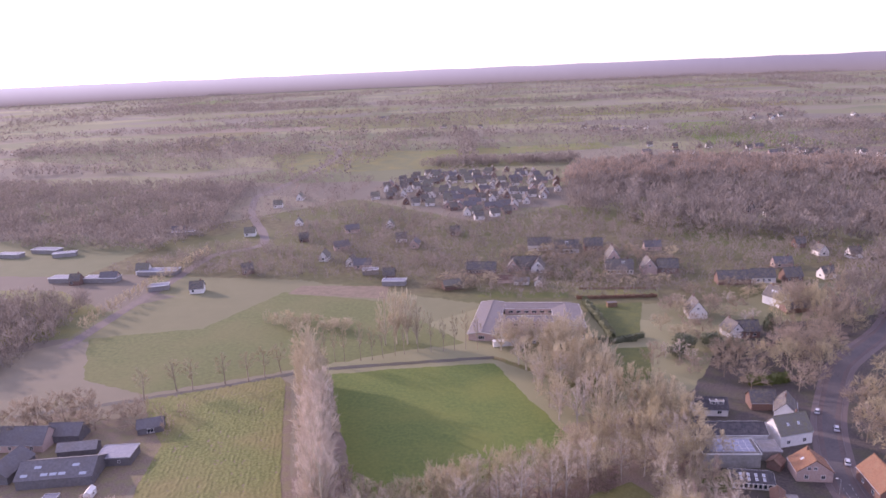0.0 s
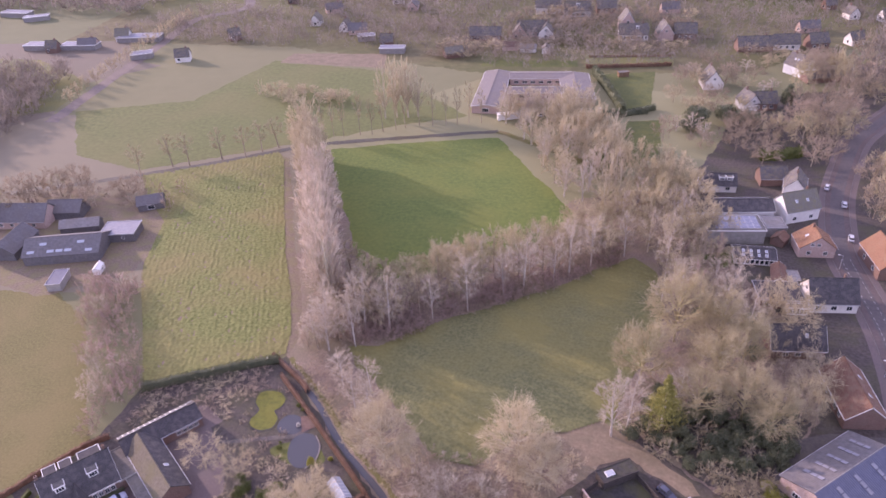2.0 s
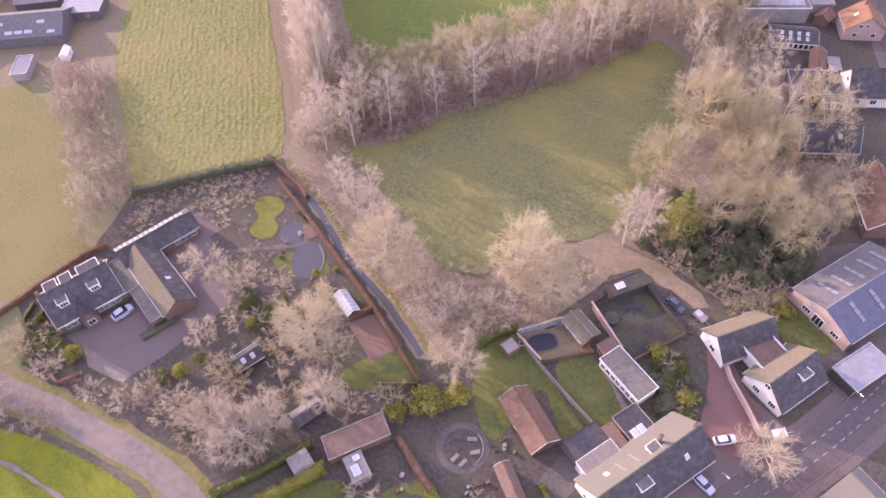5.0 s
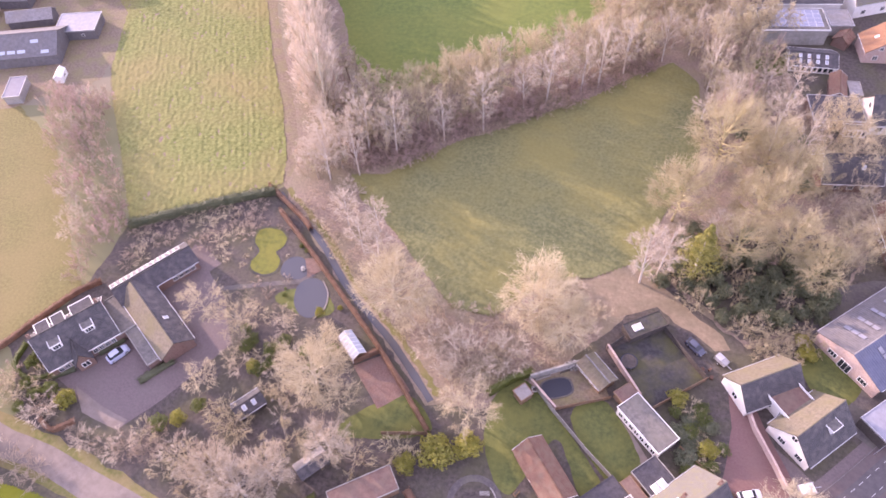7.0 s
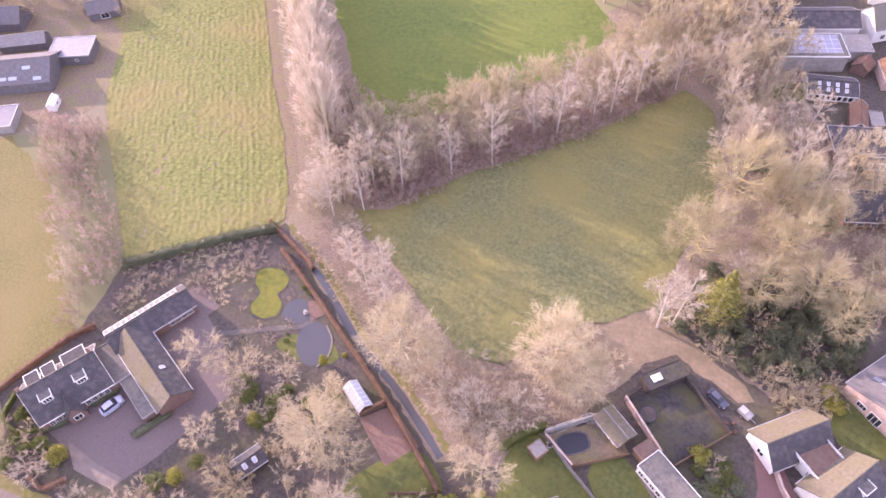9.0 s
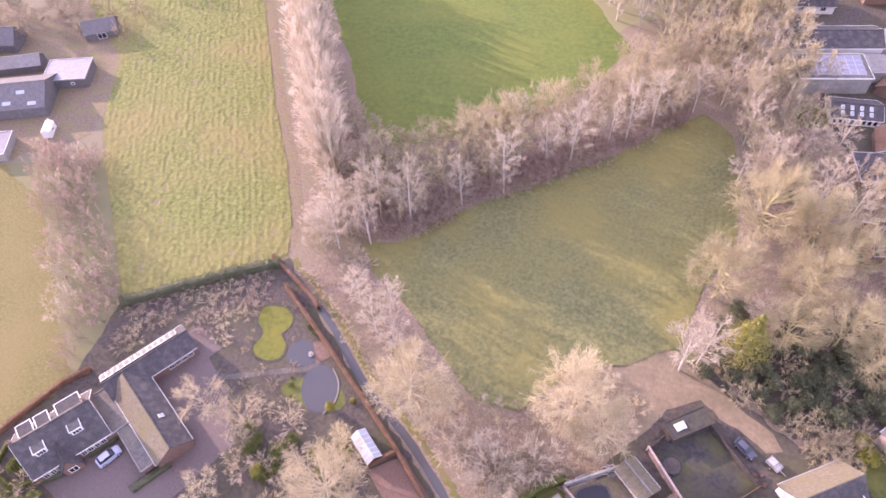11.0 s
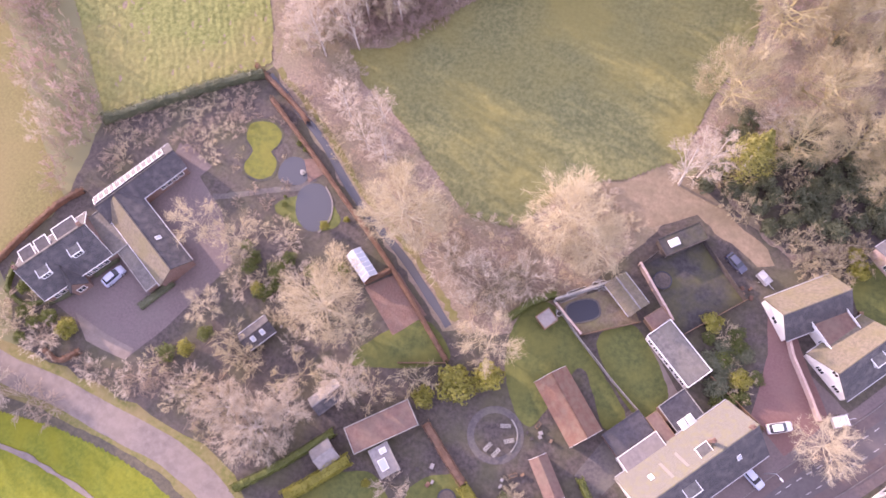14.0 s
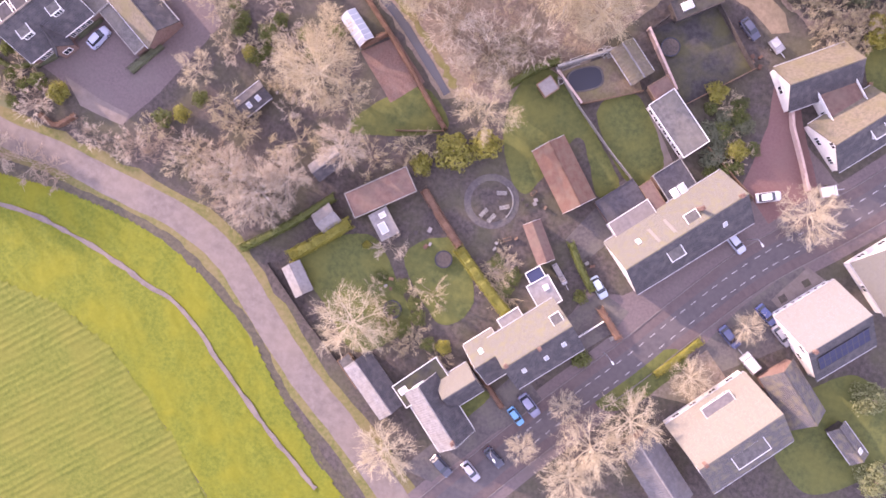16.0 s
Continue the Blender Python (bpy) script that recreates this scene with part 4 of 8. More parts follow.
WORDS = {"poplar": ("poplar_tree", "tall narrow leafless poplar with pale pinkish twigs", "tree"),
         "birch": ("birch_tree", "leafless birch with a pale trunk and pinkish twigs", "tree"),
         "slender": ("slender_tree", "slender upright leafless tree with mossy olive twigs", "tree"),
         "wineshrub": ("brown_shrub", "low leafless shrub of dark reddish stems", "shrub"),
         "pruned": ("round_tree", "round pale green leafy tree in the garden", "tree"),
         "tan": ("bare_tree", "broad leafless tree with tan twigs", "tree"),
         "bigtan": ("bare_tree", "large round leafless tree with dense tan twigs", "tree"),
         "bigolive": ("bare_tree", "large round leafless tree with dense olive twigs", "tree"),
         "olive": ("bare_tree", "broad leafless tree with olive brown twigs", "tree"),
         "shrub": ("bare_shrub", "leafless shrub of many tan stems", "shrub"),
         "pinkshrub": ("twiggy_shrub", "leafless shrub of many pinkish stems", "shrub"),
         "oliveshrub": ("bare_shrub", "leafless shrub of many olive stems", "shrub"),
         "evergreen": ("evergreen_shrub", "dark green evergreen shrub with dense leaves", "shrub"),
         "green": ("garden_shrub", "leafy green garden shrub", "shrub"),
         "yellow": ("bright_shrub", "yellow green leafy shrub lit by the sun", "shrub"),
         "conifer": ("conifer_tree", "yellow green conifer with a pale trunk", "tree"),
         "street": ("street_tree", "leafless street tree with spreading pale branches", "tree"),
         "pale": ("blossom_tree", "leafless tree with very pale pinkish twigs", "tree"),
         "dusk": ("bare_tree", "leafless tree with dusky brown twigs", "tree"),
         "brownshrub": ("brown_shrub", "low leafless shrub of rosy brown stems", "shrub"),
         "pinktree": ("bare_tree", "leafless tree with rosy brown twigs", "tree"),
         "rust": ("rusty_tree", "tree with rusty brown withered leaves", "tree")}
trng = random.Random(5)


def plant(kind, x, y, h=None, r=None, group="", seed=None):
    n = sum(1 for k in TREES if k[0] == kind and k[1] != "far")
    pick = trng.randrange(n) if seed is None else seed
    if y > 205 and (kind, "far") in TREES:
        pick = "far"
    tm, cm, (h0, r0) = TREES[(kind, pick)]
    nm, label, cat = WORDS[kind]
    h, r = h or h0 * trng.uniform(0.85, 1.15), r or r0 * trng.uniform(0.85, 1.15)
    t = root(nm, pose(x, y, -0.02, 0, 0, trng.uniform(0, 360)), label, cat, group)
    t.scale = (r / r0, r / r0, h / h0)
    part("trunk", tm, None, t)
    part("crown", cm, None, t)
    return t


def inside(p, poly):
    c = False
    for (x1, y1), (x2, y2) in zip(poly, poly[1:] + poly[:1]):
        if (y1 > p[1]) != (y2 > p[1]) and p[0] < (x2 - x1) * (p[1] - y1) / (y2 - y1) + x1:
            c = not c
    return c


def scatter(poly, kinds, n, gap, seed, hr=None, group=""):
    """Plants kinds in a polygon, at least gap apart."""
    rng = random.Random(seed)
    xs, ys = [p[0] for p in poly], [p[1] for p in poly]
    put, tries = [], 0
    while len(put) < n and tries < n * 40:
        tries += 1
        p = (rng.uniform(min(xs), max(xs)), rng.uniform(min(ys), max(ys)))
        if inside(p, poly) and all(math.dist(p, q) > gap for q in put):
            put.append(p)
            k = rng.choice(kinds)
            h = hr and rng.uniform(*hr)
            plant(k, p[0], p[1], h, None, group)


def along(pts, step, seed=0, wob=0.0):
    rng = random.Random(seed)
    line = smooth_line(pts, 0.5)
    out, acc = [], 0.0
    for a, b in zip(line, line[1:]):
        acc += float(np.hypot(*(b - a)))
        if acc >= step:
            acc = 0
            out.append((float(b[0]) + rng.uniform(-wob, wob), float(b[1]) + rng.uniform(-wob, wob)))
    return out


def hedge(pts, width, height, mat, label, n_per_m=60, leaf=0.16, bumps=0.15, seed=1, name="hedge"):
    """A clipped hedge: an uneven woody core with leaves over it."""
    rng = np.random.default_rng(seed)
    line = smooth_line(pts, 0.8)
    V, F = [], []
    prof = [(-0.5, 0.0), (-0.52, 0.55), (-0.38, 0.95), (0, 1.0), (0.38, 0.95), (0.52, 0.55), (0.5, 0.0)]
    k = len(prof)
    LR, LN = [], []
    for i, p in enumerate(line):
        d = line[min(i + 1, len(line) - 1)] - line[max(i - 1, 0)]
        nrm = np.array((-d[1], d[0])) / max(np.hypot(*d), 1e-6)
        hj = 1 + rng.uniform(-bumps, bumps)
        for a, b in prof:
            q = a * (1 + rng.uniform(-bumps, bumps))
            V.append((*(p + nrm * q * width * 0.9), b * height * 0.94 * hj))
        m = int(n_per_m * 0.8)
        a = rng.uniform(-1, 1, m)
        b = np.where(rng.random(m) < 0.5, rng.uniform(0.1, 1, m), 1.0)
        off = np.where(b < 1, np.sign(a) * 0.52, a * 0.5)
        base = p + d * 0.0
        al = rng.uniform(-0.5, 0.5, (m, 1)) * d / max(np.hypot(*d), 1e-6) * 0.9
        xy = base + nrm * (off * width)[:, None] + al
        LR.append(np.column_stack([xy, b * height * hj + rng.uniform(-0.05, 0.08, m)]))
        LN.append(np.column_stack([nrm[0] * a, nrm[1] * a, 0.4 + b * 0.6]))
    for i in range(len(line) - 1):
        for j in range(k - 1):
            a = i * k + j
            F.append((a, a + 1, a + k + 1, a + k))
    P, D = np.concatenate(LR), np.concatenate(LN) + rng.normal(0, 0.5, (sum(len(x) for x in LR), 3))
    D /= np.linalg.norm(D, axis=1, keepdims=True)
    LV, LF = slivers(rng, P, D, np.full(len(P), leaf * 1.3) * rng.uniform(0.6, 1.3, len(P)), leaf)
    h = root(name, pose(0, 0, 0), label, "hedge")
    part("core", flat_mesh("core", V, F, M[mat]), None, h)
    tagged(part("leaves", flat_mesh("leaves", LV, LF, M[mat]), None, h), kind="stuff")
    return h


def fence(pts, height, label, mat="wood", gap=2.0, name="fence", thick=0.05, boards=True):
    """Posts with board panels between them."""
    f = root(name, pose(0, 0, 0), label, "fence")
    line = []
    for a, b in zip(pts, pts[1:]):
        n = max(1, round(math.dist(a, b) / gap))
        line += [(a[0] + (b[0] - a[0]) * i / n, a[1] + (b[1] - a[1]) * i / n) for i in range(n)]
    line.append(pts[-1])
    pm = bpy.data.meshes.new("post")
    bm = boxes((-0.06, 0.06, -0.06, 0.06, 0, height + 0.08), bevel=0.015)
    bm.to_mesh(pm)
    bm.free()
    pm.materials.append(M[mat])
    for p in line:
        part("post", pm, None, f).location = (*p, 0)
    for a, b in zip(line, line[1:]):
        l, an = math.dist(a, b), math.degrees(math.atan2(b[1] - a[1], b[0] - a[0]))
        bm = bmesh.new()
        if boards:
            box(bm, 0.06, l - 0.06, -thick / 2, thick / 2, 0.05, height)
            box(bm, 0.06, l - 0.06, -0.05, 0.05, height, height + 0.04)
        else:
            for z in (0.35, 0.7, height - 0.1):
                box(bm, 0.06, l - 0.06, -0.025, 0.025, z, z + 0.08)
        o = part("panel", bm, M[mat], f)
        o.matrix_basis = pose(a[0], a[1], 0, 0, 0, an)
    return f


def brick_wall(pts, height, label, mat="brick", width=0.3):
    w = root("garden_wall", pose(0, 0, 0), label, "wall")
    for a, b in zip(pts, pts[1:]):
        l, an = math.dist(a, b), math.degrees(math.atan2(b[1] - a[1], b[0] - a[0]))
        o = part("wall_section", boxes((0, l, -width / 2, width / 2, 0, height)), M[mat], w)
        o.matrix_basis = pose(a[0], a[1], 0, 0, 0, an)
        part("coping", boxes((-0.05, l + 0.05, -width / 2 - 0.06, width / 2 + 0.06, height, height + 0.08), bevel=0.015), M[mat], o)
    return w

# ---- land ----
def disc(name, r, mat, label):
    V, F = [(0, 0, 0)], []
    rings = (120, 300, 700, 1600, 3200, r)
    for q in rings:
        V += [(q * math.cos(2 * math.pi * k / 72), q * math.sin(2 * math.pi * k / 72) + 300, 0) for k in range(72)]
    V[0] = (0, 300, 0)
    for k in range(72):
        F.append((0, 1 + k, 1 + (k + 1) % 72))
        for j in range(len(rings) - 1):
            a, b = 1 + j * 72 + k, 1 + j * 72 + (k + 1) % 72
            F.append((a, a + 72, b + 72, b))
    return tagged(new(name, flat_mesh(name, V, F, mat)), label, "ground", kind="structure")


def parcel_material():
    m = material("far_parcels", (0.12, 0.115, 0.065), (0.175, 0.16, 0.095), 14, 0.95, low2=(0.15, 0.12, 0.095), big=150, mix2=0.5)
    nt = m.node_tree
    N, L = nt.nodes, nt.links
    geo = N.new("ShaderNodeNewGeometry")
    mp = N.new("ShaderNodeMapping")
    mp.inputs["Rotation"].default_value, mp.inputs["Scale"].default_value = (0, 0, radians(24)), (1 / 210, 1 / 120, 1)
    vor = N.new("ShaderNodeTexVoronoi")
    vor.distance = "CHEBYCHEV"
    vor.inputs["Scale"].default_value = 1.0
    L.new(geo.outputs["Position"], mp.inputs["Vector"])
    L.new(mp.outputs[0], vor.inputs["Vector"])
    ramp = N.new("ShaderNodeValToRGB")
    ramp.color_ramp.interpolation = "CONSTANT"
    e = ramp.color_ramp.elements
    # Field tones are raised to make up for missing distance haze.
    e[0].color, e[0].position = (0.20, 0.20, 0.10, 1), 0.0
    e[1].color, e[1].position = (0.19, 0.16, 0.13, 1), 0.35
    for p, c in ((0.55, (0.24, 0.21, 0.15, 1)), (0.70, (0.16, 0.175, 0.085, 1)), (0.85, (0.27, 0.265, 0.14, 1))):
        x = e.new(p)
        x.color = c
    sep = N.new("ShaderNodeSeparateColor")
    L.new(vor.outputs["Color"], sep.inputs[0])
    L.new(sep.outputs[0], ramp.inputs["Fac"])
    mix = N.new("ShaderNodeMix")
    mix.data_type = "RGBA"
    mix.inputs[0].default_value = 0.7
    bsdf = N["Principled BSDF"]
    old = bsdf.inputs["Base Color"].links[0].from_socket
    L.new(old, mix.inputs[6])
    L.new(ramp.outputs["Color"], mix.inputs[7])
    L.new(mix.outputs[2], bsdf.inputs["Base Color"])
    return m


disc("ground", 4900, parcel_material(), "flat winter farmland of pasture and bare fields")

# backdrop strip far behind everything: its colour and glow paint the haze
V, F = [], []
for k in range(97):
    a = radians(20 + 170 * k / 96)
    h = 103 + 1.5 * math.sin(k * 1.7) + 1.5 * math.sin(k * 4.1)
    V += [(4800 * math.cos(a), 4800 * math.sin(a), 0), (4800 * math.cos(a), 4800 * math.sin(a), h)]
for k in range(96):
    F.append((2 * k, 2 * k + 2, 2 * k + 3, 2 * k + 1))
M["haze"] = material("painted_haze_glow", (0.05, 0.05, 0.06), (0.07, 0.07, 0.08), 300, 1.0)
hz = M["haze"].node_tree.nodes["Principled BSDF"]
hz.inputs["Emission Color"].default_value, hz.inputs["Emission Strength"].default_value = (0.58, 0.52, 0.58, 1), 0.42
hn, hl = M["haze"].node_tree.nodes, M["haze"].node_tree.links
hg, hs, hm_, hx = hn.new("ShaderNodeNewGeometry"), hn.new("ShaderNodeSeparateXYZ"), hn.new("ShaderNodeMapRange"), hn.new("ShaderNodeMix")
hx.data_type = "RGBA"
# the glow is painted brighter at low x, on the sunward side
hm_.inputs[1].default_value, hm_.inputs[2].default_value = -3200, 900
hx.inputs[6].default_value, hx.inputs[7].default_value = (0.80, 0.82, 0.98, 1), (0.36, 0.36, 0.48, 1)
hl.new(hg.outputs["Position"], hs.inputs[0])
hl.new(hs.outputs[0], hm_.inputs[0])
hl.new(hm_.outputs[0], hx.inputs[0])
hv, hy = hn.new("ShaderNodeMapRange"), hn.new("ShaderNodeMix")      # the painted haze fades to brown at the strip's foot
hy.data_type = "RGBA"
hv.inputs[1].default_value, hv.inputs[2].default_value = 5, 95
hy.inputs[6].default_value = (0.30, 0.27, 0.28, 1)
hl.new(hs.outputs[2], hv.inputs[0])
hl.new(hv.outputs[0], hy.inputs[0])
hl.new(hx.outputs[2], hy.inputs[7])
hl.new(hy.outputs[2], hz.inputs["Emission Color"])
tagged(new("backdrop", flat_mesh("backdrop", V, F, M["haze"])), "glowing backdrop strip coloured like hazy distant land", "backdrop", kind="structure")

# patchwork of distant fields
fr = random.Random(31)
for k in range(30):
    d, a = fr.uniform(950, 3900), radians(fr.uniform(68, 138))
    cx, cy, ln, wd, an = d * math.cos(a), d * math.sin(a), fr.uniform(60, 170) * (0.6 + d / 2500), fr.uniform(30, 70) * (0.6 + d / 2500), radians(fr.choice((10, 22, 100)) + fr.uniform(-8, 8))
    ux, uy = math.cos(an), math.sin(an)
    sheet("distant_field", [(cx - ux * ln - uy * wd, cy - uy * ln + ux * wd), (cx - ux * ln + uy * wd, cy - uy * ln - ux * wd), (cx + ux * ln + uy * wd, cy + uy * ln - ux * wd), (cx + ux * ln - uy * wd, cy + uy * ln + ux * wd)],
          0.12 + 0.006 * k, M[fr.choice(("meadow", "olive_grass", "stubble", "pasture", "litter"))], "distant field among the tree belts", "field")

# village and farm ground
sheet("village_ground", [(-130, 40), (-100, 58), (-112, 71), (-104, 86), (-103, 105), (-72, 125), (-20, 100), (20, 122), (36, 190), (30, 235), (60, 330), (130, 360), (120, 200), (110, 60), (70, -40), (-20, -40)],
      0.02, M["soil"], "bare brown garden ground between the houses", jitter=0.8)
sheet("field_west", [(-113, 72), (-104, 86), (-112, 96), (-137, 127), (-154, 136), (-190, 130), (-260, 100), (-230, 40), (-150, 55)], 0.03, M["olive_grass"], "olive rough pasture beside the farm", "field", jitter=0.8)
ROUGH = [(-102.3, 105), (-94, 110), (-83, 117), (-71.5, 126), (-72, 133), (-79, 151), (-90, 170), (-108, 205), (-124, 235), (-131, 240), (-153, 224), (-176, 210), (-163, 195), (-146, 180), (-137, 155), (-128, 141), (-117, 126)]
sheet("field_rough", ROUGH, 0.028, M["trail"], "brown soil at the edge of the rough field", "field", jitter=0.6)
SWARD = [(-102.3, 105), (-94, 110), (-83, 117), (-72.5, 125.5), (-75, 134), (-83, 151), (-94, 170), (-111.5, 205), (-126, 235), (-131, 240), (-153, 224), (-176, 210), (-163, 195), (-146, 180), (-137, 155), (-128, 141), (-117, 126)]
relief("rough_grass", SWARD, 0.032, M["stubble"], "yellow green rough field with mown rows", 114, 0.5, 0.32, ((0.85, 0.6, 0.12), (2.4, 1.2, 0.04)), 0.09, 1.6, 3, sunk=5)
sheet("field_green", [(-110, 246), (-86, 256), (-44, 270), (-25, 241), (-5, 212), (-16, 192), (-42, 170), (-58, 163), (-67, 166), (-76, 183), (-92, 212)], 0.03, M["pasture"], "bright green pasture beyond the poplars", "field", jitter=0.6)
sheet("woodland_floor", [(-74, 128), (-70, 122), (-23, 78), (-8, 82), (12, 108), (8, 120), (14, 122), (35, 105), (50, 112), (62, 140), (58, 165), (46, 190), (30, 240), (-8, 222), (-30, 190), (-62, 172), (-90, 205), (-122, 250), (-128, 246), (-100, 196)],
      0.026, M["litter"], "brown leaf litter under the trees", jitter=0.8)
# Dark sheet puts the evergreens' shade into the ground colour.
sheet("wood_ground", [(15, 122), (34, 107), (48, 113), (57, 130), (48, 140), (30, 134)], 0.034, M["soil"], "soil sheet coloured dark for shade under the evergreens", jitter=0.8)
MEADOW = [(-57, 132), (-49, 134), (-42.5, 141), (-34, 149), (-24, 156), (-13, 165), (-3, 173), (4, 181), (15, 190), (22, 183), (24, 165), (23, 150), (17, 138), (13, 122), (3, 115), (-7, 112), (-15, 101), (-24, 101), (-35, 111), (-45, 121), (-52, 125)]
relief("meadow", MEADOW, 0.045, M["meadow"], "long grass meadow striped with tree shadows", -24, 0.5, 0.42, ((2.2, 0.9, 0.10), (1.0, 0.9, 0.08), (9, 5, 0.05)), 0, 1, 4, sunk=2)
sheet("meadow_ground", MEADOW, 0.04, M["meadow"], "short grass between the tufts of the meadow", "field", jitter=0.5)
sheet("pasture_far", [(-251, 264), (-200, 286), (-186, 349), (-120, 341), (-62, 290), (-91, 274), (-119, 254), (-180, 214), (-216, 221)], 0.03, M["far_grass"], "green pasture behind the far row of trees", "field", jitter=0.8)
sheet("pasture_left", [(-420, 320), (-330, 330), (-270, 300), (-262, 262), (-300, 240), (-400, 260)], 0.03, M["meadow"], "pale pasture beside the lane", "field", jitter=1.0)
sheet("crop_far", [(-560, 1000), (-430, 1060), (-200, 1000), (-120, 870), (-300, 830), (-420, 800)], 0.1, M["meadow"], "wide pale green field beyond the village", "field", jitter=3)
sheet("pasture_pale", [(-1000, 1700), (-500, 1900), (-150, 2000), (-250, 1500), (-700, 1400)], 0.1, M["meadow"], "pale distant field", "field", jitter=6)
sheet("pasture_east", [(300, 1250), (700, 1400), (900, 1250), (500, 1050), (330, 1100)], 0.1, M["meadow"], "pale distant field", "field", jitter=5)
sheet("sand_yard", [(-182, 345), (-181, 362), (-128, 368), (-120, 346)], 0.05, M["path"], "pale sandy riding ground", jitter=0.6)
sheet("sports_lawn", [(-10.5, 352), (18.5, 361), (17, 310), (6, 304)], 0.05, M["lawn"], "mown lawn behind a clipped hedge", "lawn", jitter=0.3)
sheet("paddock", [(-18, 362), (27, 371), (28, 387), (-18, 383)], 0.045, M["meadow"], "pale fenced paddock behind the school", "field", jitter=0.6)
sheet("garden_strip", [(-70, 356), (-20, 362), (-22, 372), (-70, 366)], 0.05, M["lawn"], "grass strip along the allotments", "lawn", jitter=0.6)
sheet("lawn_orchard", [(2, 245), (22, 262), (22, 300), (8, 296), (-4, 260)], 0.05, M["lawn"], "orchard grass beside the trees", "lawn", jitter=0.6)

# The sheet's brown stands in for barn and scrub shadow and haze.
sheet("farm_yard", [(-222, 168), (-200, 196), (-168, 192), (-140, 182), (-138, 150), (-158, 132), (-190, 140)], 0.04, M["trail"], "brown yard of the west farm, toned for shade", "yard", jitter=1.0)
# crop field and lane in the foreground
CROP = [(-140, 20), (-95.2, 26.3), (-83.6, 25), (-71, 19.6), (-62.8, 13.2), (-54, 4.8), (-46.8, -2), (-30, -25), (-60, -80), (-180, -60)]
relief("field_crop", CROP, 0.03, M["crop"], "young green crop in drilled rows", 41.5, 1.1, 0.22, ((2.2, 1.2, 0.05), (0.9, 0.5, 0.06)), 0.11, 1.25, 5, (-125, -30, -45, 30))
sheet("crop_ground", CROP, 0.026, M["crop"], "young green crop beyond the drilled rows", "field", jitter=0.25)
MARGIN = [(-150.0, 47.5), (-120.0, 46.5), (-100.3, 45.7), (-88.9, 45.7), (-77.3, 44.2), (-65.7, 41.2), (-57.4, 36.6), (-51.5, 32.7), (-46.2, 28.6), (-38.3, 19.5), (-30.4, 11.6), (-23.0, 5.1), (-8.4, -8.4), (-10, -20), (-30, -25), (-46.8, -2), (-54, 4.8), (-62.8, 13.2), (-71, 19.6), (-83.6, 25), (-95.2, 26.3), (-140, 20)]
relief("field_margin", MARGIN, 0.034, M["margin"], "lush bright green grass margin", -35, 0.6, 0.42, ((2.4, 0.9, 0.09), (1.0, 0.8, 0.08), (6, 4, 0.04)), 0, 1, 6, (-125, -15, -15, 50))
sheet("margin_ground", MARGIN, 0.03, M["margin"], "lush grass beyond the field margin", "field", jitter=0.2)
LANE = [(-190, 62), (-150, 60), (-125, 58.5), (-102, 53.1), (-90.3, 51.6), (-78.5, 49.1), (-65, 46.3), (-55.2, 42), (-46.9, 34.6), (-35.7, 24.4), (-25.2, 16.6), (-14, 7.4), (0, -5), (8, -14)]
ribbon("lane_verge", LANE, 8.4, 0.042, M["verge"], "rough verge grass along the lane", "verge", wob=0.5)
ribbon("lane", LANE, 5.0, 0.063, M["lane"], "worn pale asphalt country lane", "road", step=2, wob=0.12)
DITCH = [(-150, 48), (-120, 47), (-100.3, 46.2), (-88.9, 46.2), (-77.2, 44.7), (-65.5, 41.7), (-57.1, 37.1), (-51.2, 33.1), (-45.8, 29), (-37.9, 19.9), (-30, 12), (-22.6, 5.5), (-8, -8)]
ribbon("ditch", DITCH, 1.7, 0.05, M["ditch"], "narrow muddy roadside ditch", "ditch", step=1.5, wob=0.25)
ribbon("field_track", [(-140, 37), (-99, 40), (-81.5, 37.5), (-68, 33), (-59.6, 29.8), (-50, 21.8), (-39, 13), (-28, 5)], 0.8, 0.05, M["lane"], "thin worn track in the grass", "path", rise=0.27, step=1.5, wob=0.2)

sheet("village_outskirts", [(-340, 365), (-190, 374), (-60, 344), (60, 366), (210, 480), (80, 570), (-50, 620), (-110, 545), (-260, 640), (-350, 500)], 0.028, M["ground"], "brown gardens and allotments of the outskirts", jitter=2.0)
# main road with red cycle strips
ROAD = [(-26, -22), (-12, -2), (-3, 11), (4.5, 21.5), (12, 31.5), (20.3, 42), (27.2, 51.6), (36.5, 63.5), (47.4, 74), (56, 83), (67, 97), (75, 115), (79.5, 140), (80.5, 165), (78.5, 186), (76.7, 203), (77.5, 217), (81, 240), (87, 262), (96, 289), (107, 308), (130, 345), (150, 400)]
ribbon("pavement", ROAD, 11.5, 0.045, M["paving"], "brick paved pavement along the road", "pavement", wob=0.05)
ribbon("road", ROAD, 7.4, 0.06, M["cycle"], "reddish asphalt cycle strips of the village road", "road")
ribbon("carriageway", ROAD, 4.0, 0.066, M["asphalt"], "dark asphalt lane between dashed lines", "road")
for side_ in (-1, 1):
    ribbon("kerb", ROAD, 0.16, 0.04, M["kerb"], "low concrete kerb of the road", "kerb", rise=0.11, offset=side_ * 3.8)
dm = bpy.data.meshes.new("road_dash")
bm = boxes((-0.55, 0.55, -0.055, 0.055, 0, 0.006))
bm.to_mesh(dm)
bm.free()
dm.materials.append(M["mark"])
marks = tagged(new("road_marking"), "white dashed lines of the cycle strips", "road marking", kind="structure")
